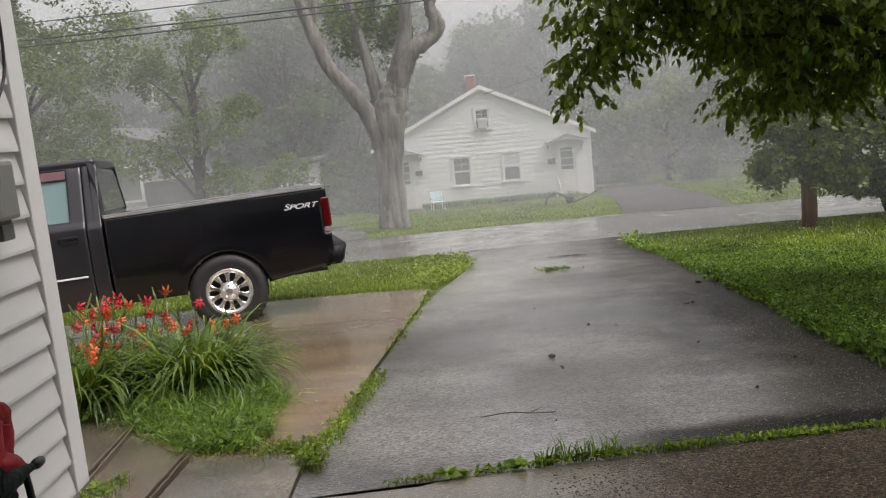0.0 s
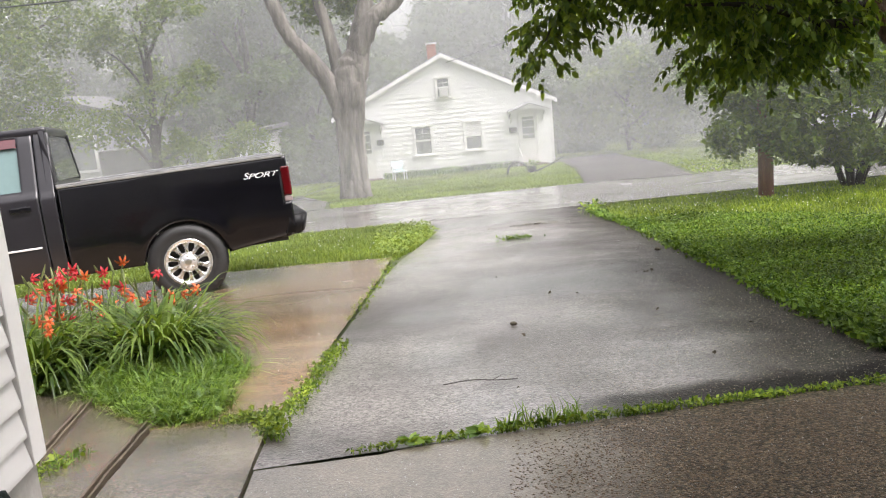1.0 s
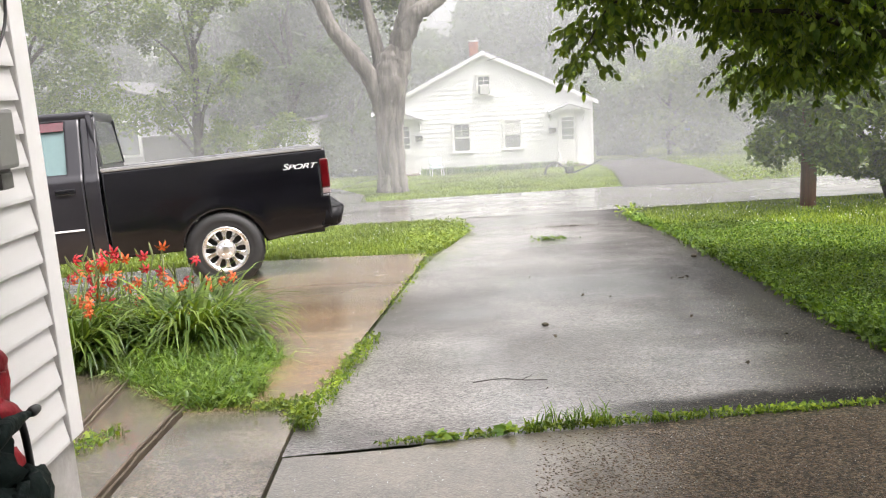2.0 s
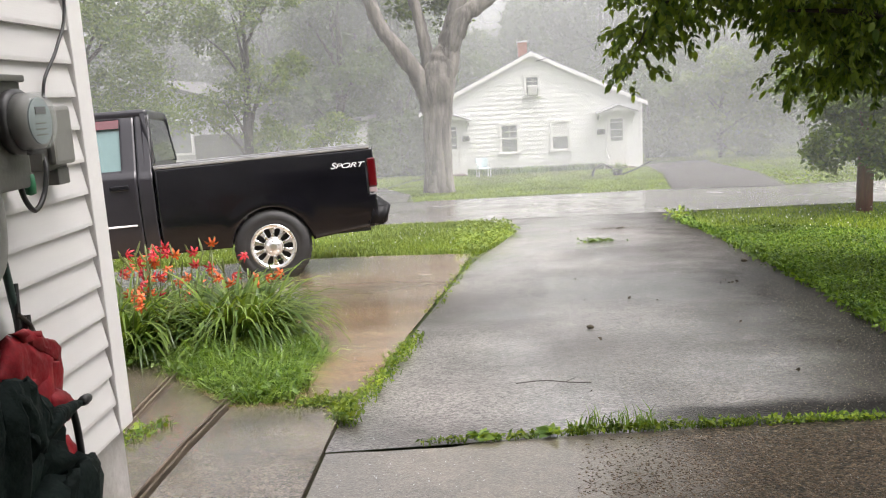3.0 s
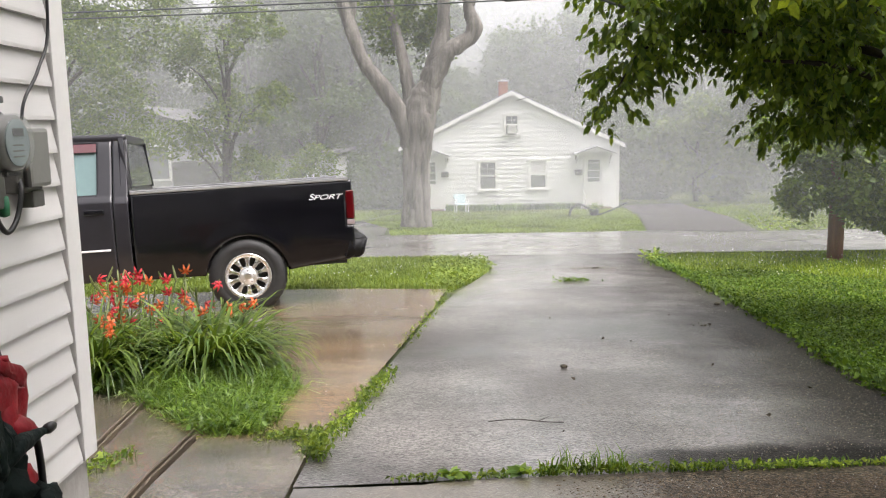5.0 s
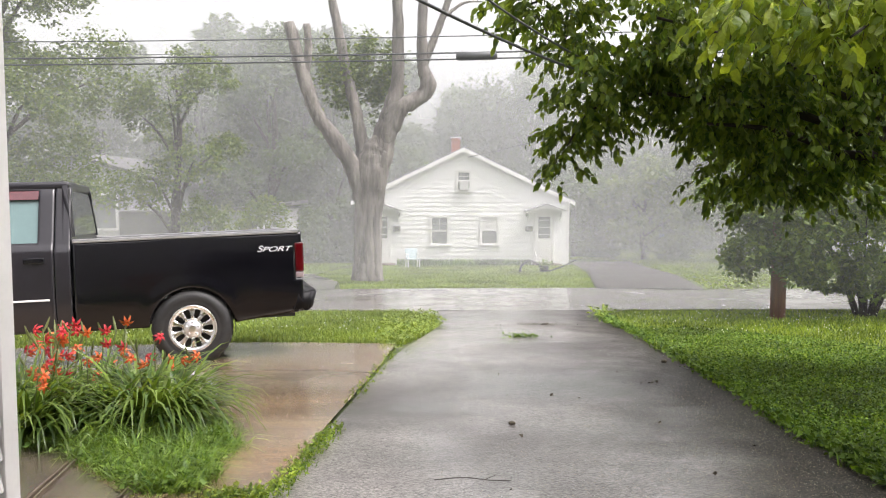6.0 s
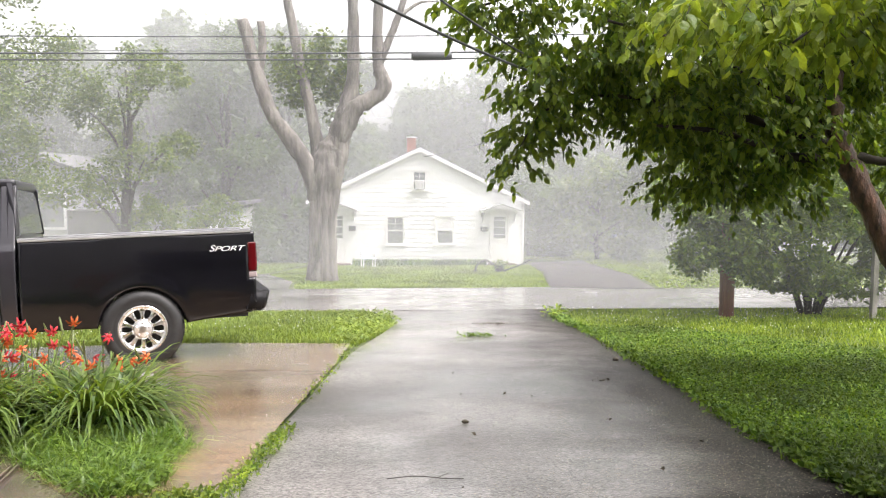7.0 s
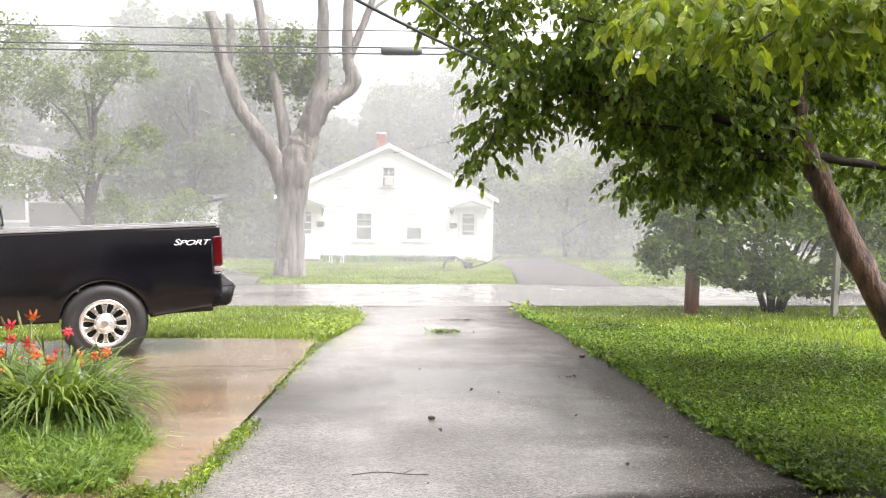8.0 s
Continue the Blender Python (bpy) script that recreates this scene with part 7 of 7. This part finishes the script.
# ---- electric meter and cables on the garage wall ----
def electric_meter():
    m = thing("electric_meter")
    m.matrix_basis = pose(-1.28, 2.172, 1.325) @ Matrix.Diagonal((0.66, 0.80, 0.82, 1))
    part("socket_box", box(0.0, 0.105, -0.20, 0.085, -0.08, 0.27, 0.010), M["metalgrey"], m, "grey steel meter socket box")
    part("box_lid", box(0.0, 0.125, -0.205, 0.09, 0.262, 0.285, 0.006), M["metalgrey"], m)
    ring = part("meter_ring", lathe([(0.100, 0.10), (0.104, 0.115), (0.104, 0.145), (0.092, 0.15)], 32, "x"), M["meterdark"], m, "dark sealing ring", True)
    ring.matrix_basis = pose(0, 0.0, 0.135)
    body = part("meter_body", lathe([(0.09, 0.145), (0.088, 0.215), (0.07, 0.218), (0.01, 0.218)], 32, "x"), M["conduit"], m, "pale grey meter body", True)
    body.matrix_basis = pose(0, 0.0, 0.135)
    face = part("meter_face", lathe([(0.074, 0.2185), (0.074, 0.224), (0.004, 0.224)], 28, "x"), M["meterface"], m, "pale blue-green meter face")
    face.matrix_basis = pose(0, 0.0, 0.135)
    part("display", box(0.224, 0.228, -0.03, 0.035, 0.155, 0.18, 0.001), M["meterdark"], m, "dark meter display")
    for k in range(3):
        part("label_bar", box(0.224, 0.2265, -0.035, 0.03, 0.125 - 0.018 * k, 0.130 - 0.018 * k), M["metalgrey"], m)
    for k in range(4):
        part("vent_slot", box(0.175, 0.195, -0.04, 0.045, 0.045 - 0.004 * k - 0.002, 0.0465 - 0.004 * k), M["meterdark"], m)
    dome = part("glass_cover", lathe([(0.093, 0.145), (0.093, 0.22), (0.088, 0.238), (0.072, 0.247), (0.035, 0.251), (0.003, 0.252)], 36, "x"), M["clearglass"], m, "clear glass meter cover", True)
    dome.matrix_basis = pose(0, 0.0, 0.135)
    dome.visible_shadow = False
    pts = smooth_line([(0.06, -0.11, -0.07), (0.06, -0.11, -0.20), (0.055, -0.135, -0.30), (0.04, -0.22, -0.36), (0.03, -0.34, -0.385), (0.03, -0.6, -0.39)], 6)
    part("conduit", tube(pts, 0.033, 14), M["conduit"], m, "grey plastic conduit elbow", True)
    part("top_conduit", tube([(0.05, -0.10, 0.27), (0.05, -0.10, 2.2)], 0.03, 12), M["meterdark"], m, smooth=True)
    tagged(m, "round glass electric meter on a grey socket box", "electric meter")
    j = thing("junction_box", -1.28, 2.43, 1.265)
    part("body", box(0.0, 0.05, -0.09, 0.055, 0.025, 0.205, 0.008), M["metalgrey"], j)
    part("cover", box(0.05, 0.075, -0.06, 0.065, 0.04, 0.210, 0.012), M["conduit"], j)
    part("knockout", box(0.01, 0.055, -0.02, 0.05, -0.02, 0.03, 0.006), M["metalgrey"], j)
    tagged(j, "small grey cable junction box beside the meter", "junction box")
    c = part("looped_cable", tube(smooth_line([(-1.22, 2.17, 1.32), (-1.22, 2.18, 1.29), (-1.22, 2.20, 1.23), (-1.22, 2.245, 1.193), (-1.22, 2.30, 1.227), (-1.22, 2.335, 1.297), (-1.235, 2.36, 1.33)], 6), 0.0075, 7), M["cable"], smooth=True)
    tagged(c, "black cable looping below the meter", "cable")
    c = part("drop_cable", tube(smooth_line([(-1.255, 2.44, 1.50), (-1.255, 2.47, 1.56), (-1.255, 2.57, 1.655), (-1.258, 2.66, 1.80), (-1.262, 2.665, 2.2), (-1.265, 2.6, 3.0)], 6), 0.005, 6), M["cable"], smooth=True)
    tagged(c, "thin black cable running up the siding", "cable")
    c = part("ground_cable", tube(smooth_line([(-1.245, 2.08, 1.30), (-1.24, 2.085, 1.12), (-1.24, 2.10, 1.0), (-1.24, 2.115, 0.88), (-1.245, 2.12, 0.60)], 5), 0.011, 10), M["poletube"], smooth=True)
    tagged(c, "dark ground cable down the wall", "cable")
    bm = lathe([(0.004, 0.03), (0.014, 0.026), (0.016, 0), (0.014, -0.026), (0.004, -0.03)], 12)
    g = part("seal_tag", bm, M["greentag"], smooth=True)
    g.location = (-1.22, 2.235, 1.266)
    tagged(g, "green plastic meter seal tag", "tag")


electric_meter()


# ---- folded camp chairs leaning on the wall ----
def cloth(points_u, rows, thick, seed, crease=0.02):
    """A hanging folded cloth: rows of (left, right, height, out) swept into a crumpled sheet with thickness."""
    bm = bmesh.new()
    n = points_u
    grid = []
    for (y0, y1, z, out) in rows:
        line = []
        for k in range(n + 1):
            t = k / n
            y = y0 + (y1 - y0) * t
            q = crease * noise.noise((y * 16, z * 11, seed)) + crease * 0.8 * noise.noise((y * 40, z * 14, seed + 5)) + crease * 0.6 * noise.noise((y * 30 + z * 40, z * 8, seed + 9))
            line.append(bm.verts.new((out + q + 0.03 * math.sin(t * math.pi), y, z + crease * noise.noise((y * 10, seed, z)))))
        grid.append(line)
    for a, b in zip(grid, grid[1:]):
        for k in range(n):
            bm.faces.new((a[k], a[k + 1], b[k + 1], b[k]))
    bmesh.ops.subdivide_edges(bm, edges=list(bm.edges), cuts=1, use_grid_fill=True, smooth=0.6)
    bmesh.ops.solidify(bm, geom=list(bm.faces), thickness=thick)
    return bm


def soft_panel(points, out, thick, seed, bulge=0.02, crease=0.008):
    """A stuffed cloth panel: an outline in (y, z), swelling toward the middle and creased."""
    bm = bmesh.new()
    bm.faces.new([bm.verts.new((out, y, z)) for y, z in points])
    bmesh.ops.triangulate(bm, faces=list(bm.faces))
    bmesh.ops.subdivide_edges(bm, edges=list(bm.edges), cuts=7, use_grid_fill=True)
    n = len(points)
    for v in bm.verts:
        p = Vector((v.co.y, v.co.z))
        near = 1.0
        for k in range(n):
            a, b = Vector(points[k]), Vector(points[(k + 1) % n])
            t = max(0.0, min(1.0, (p - a).dot(b - a) / max(1e-9, (b - a).length_squared)))
            near = min(near, (p - a - (b - a) * t).length)
        v.co.x += bulge * min(1.0, near / 0.03) ** 0.6 + crease * noise.noise((v.co.y * 22 + v.co.z * 9, v.co.z * 14, seed)) + crease * 0.6 * noise.noise((v.co.y * 50, v.co.z * 38 + v.co.y * 30, seed))
    bmesh.ops.recalc_face_normals(bm, faces=bm.faces)
    bmesh.ops.solidify(bm, geom=list(bm.faces), thickness=thick)
    return bm


def camp_chairs():
    r = thing("red_camp_chair", -1.12, 1.95, 0.0)
    part("seat_cloth", cloth(18, [(-0.104, 0.16, 0.804, -0.060), (-0.193, 0.150, 0.734, -0.050), (-0.258, 0.139, 0.634, -0.040), (-0.327, 0.112, 0.508, -0.030), (-0.435, 0.024, 0.194, -0.030)], 0.02, 3.0, 0.026), M["redcloth"], r, "folded bright red nylon", True)
    part("hood", soft_panel([(-0.056, 0.937), (0.018, 0.900), (0.118, 0.827), (0.083, 0.736), (-0.026, 0.762), (-0.130, 0.846)], -0.02, 0.05, 4.0, 0.018, 0.010), M["redcloth"], r, "boxy folded red hood", True)
    part("hood_top", soft_panel([(-0.038, 0.935), (0.069, 0.885), (0.148, 0.843), (0.135, 0.818), (0.034, 0.893)], -0.035, 0.03, 5.0, 0.006, 0.006), M["redcloth"], r, "", True)
    part("side_flap", soft_panel([(0.214, 0.817), (0.270, 0.808), (0.254, 0.681), (0.179, 0.703)], -0.07, 0.015, 9.0, 0.006, 0.006), M["redcloth"], r, "red side flap", True)
    part("pouch", soft_panel([(0.033, 0.751), (0.082, 0.754), (0.129, 0.725), (0.157, 0.685), (0.125, 0.643), (0.034, 0.671)], 0.0, 0.04, 6.0, 0.03, 0.006), M["redcloth"], r, "round red cloth pouch", True)
    part("lower_fold", soft_panel([(0.042, 0.626), (0.134, 0.602), (0.161, 0.533), (0.164, 0.462), (0.071, 0.494), (0.029, 0.562)], -0.01, 0.03, 7.0, 0.02, 0.012), M["redcloth"], r, "", True)
    for a, b in (((-0.120, 0.173, 1.014), (-0.02, -0.10, 0.0)), ((-0.100, 0.175, 0.927), (-0.02, 0.0, 0.0)), ((-0.080, 0.119, 0.934), (-0.04, 0.08, 0.0))):
        part("leg", tube([b, a], 0.010, 8), M["blackplastic"], r)
    part("strap", tube(smooth_line([(-0.070, 0.086, 0.950), (-0.060, 0.118, 0.910), (-0.040, 0.092, 0.871)], 5), 0.006, 6), M["twig"], r)
    tagged(r, "folded red camp chair leaning against the siding", "camp chair", "camp chairs")
    g = thing("green_camp_chair", -1.0, 1.8, 0.0)
    part("seat_cloth", cloth(18, [(-0.082, -0.01, 0.800, -0.070), (-0.143, 0.03, 0.775, -0.070), (-0.217, 0.03, 0.750, -0.060), (-0.298, 0.06, 0.710, -0.050), (-0.345, 0.06, 0.665, -0.050), (-0.392, 0.06, 0.591, -0.050), (-0.512, 0.030, 0.101, -0.050)], 0.03, 13.0, 0.040), M["greencloth"], g, "crumpled dark green canvas", True)
    part("back_cloth", cloth(8, [(-0.305, -0.122, 0.903, -0.030), (-0.355, -0.140, 0.831, -0.020), (-0.394, -0.128, 0.727, -0.020), (-0.421, -0.144, 0.551, -0.040)], 0.03, 23.0, 0.035), M["greencloth"], g, "dark green canvas fold", True)
    part("hanging_fold", soft_panel([(-0.140, 0.910), (-0.122, 0.867), (-0.073, 0.812), (-0.093, 0.724), (-0.172, 0.738), (-0.232, 0.810), (-0.216, 0.883)], 0.03, 0.03, 31.0, 0.02, 0.016), M["greencloth"], g, "peaked dark green canvas fold", True)
    line = smooth_line([(0.030, -0.205, 0.761), (0.030, -0.133, 0.767), (0.030, -0.061, 0.780), (0.030, 0.028, 0.775), (0.030, 0.070, 0.770)], 6)
    part("arm_sleeve", tube(line, list(np.interp(np.linspace(0, 1, len(line)), (0, 0.5, 0.85, 1), (0.036, 0.027, 0.020, 0.012))), 16, 0.9), M["greencloth"], g, "dark green arm sleeve", True)
    line = smooth_line([(0.030, 0.064, 0.771), (0.030, 0.107, 0.769)], 4)
    part("arm_tip", tube(line, [0.010, 0.013, 0.013, 0.012, 0.008], 10), M["blackplastic"], g, smooth=True)
    part("leg", tube(smooth_line([(0.000, 0.077, 0.748), (0.000, 0.085, 0.704), (0.000, 0.089, 0.644), (0.000, 0.087, 0.585), (0.000, 0.086, 0.538), (0.02, 0.14, 0.02)], 5), 0.009, 10), M["blackplastic"], g, smooth=True)
    part("leg", tube([(-0.02, -0.18, 0.80), (0.0, -0.2, 0.0)], 0.011, 8), M["blackplastic"], g, smooth=True)
    part("carry_bag", cloth(8, [(-0.133, 0.055, 0.645, 0.000), (-0.216, 0.093, 0.616, 0.020), (-0.248, 0.099, 0.565, 0.020), (-0.313, 0.059, 0.314, 0.000)], 0.03, 17.0, 0.03), M["greencloth"], g, "dark green carry bag", True)
    tagged(g, "folded dark green camp chair with black frame tubes", "camp chair", "camp chairs")


camp_chairs()
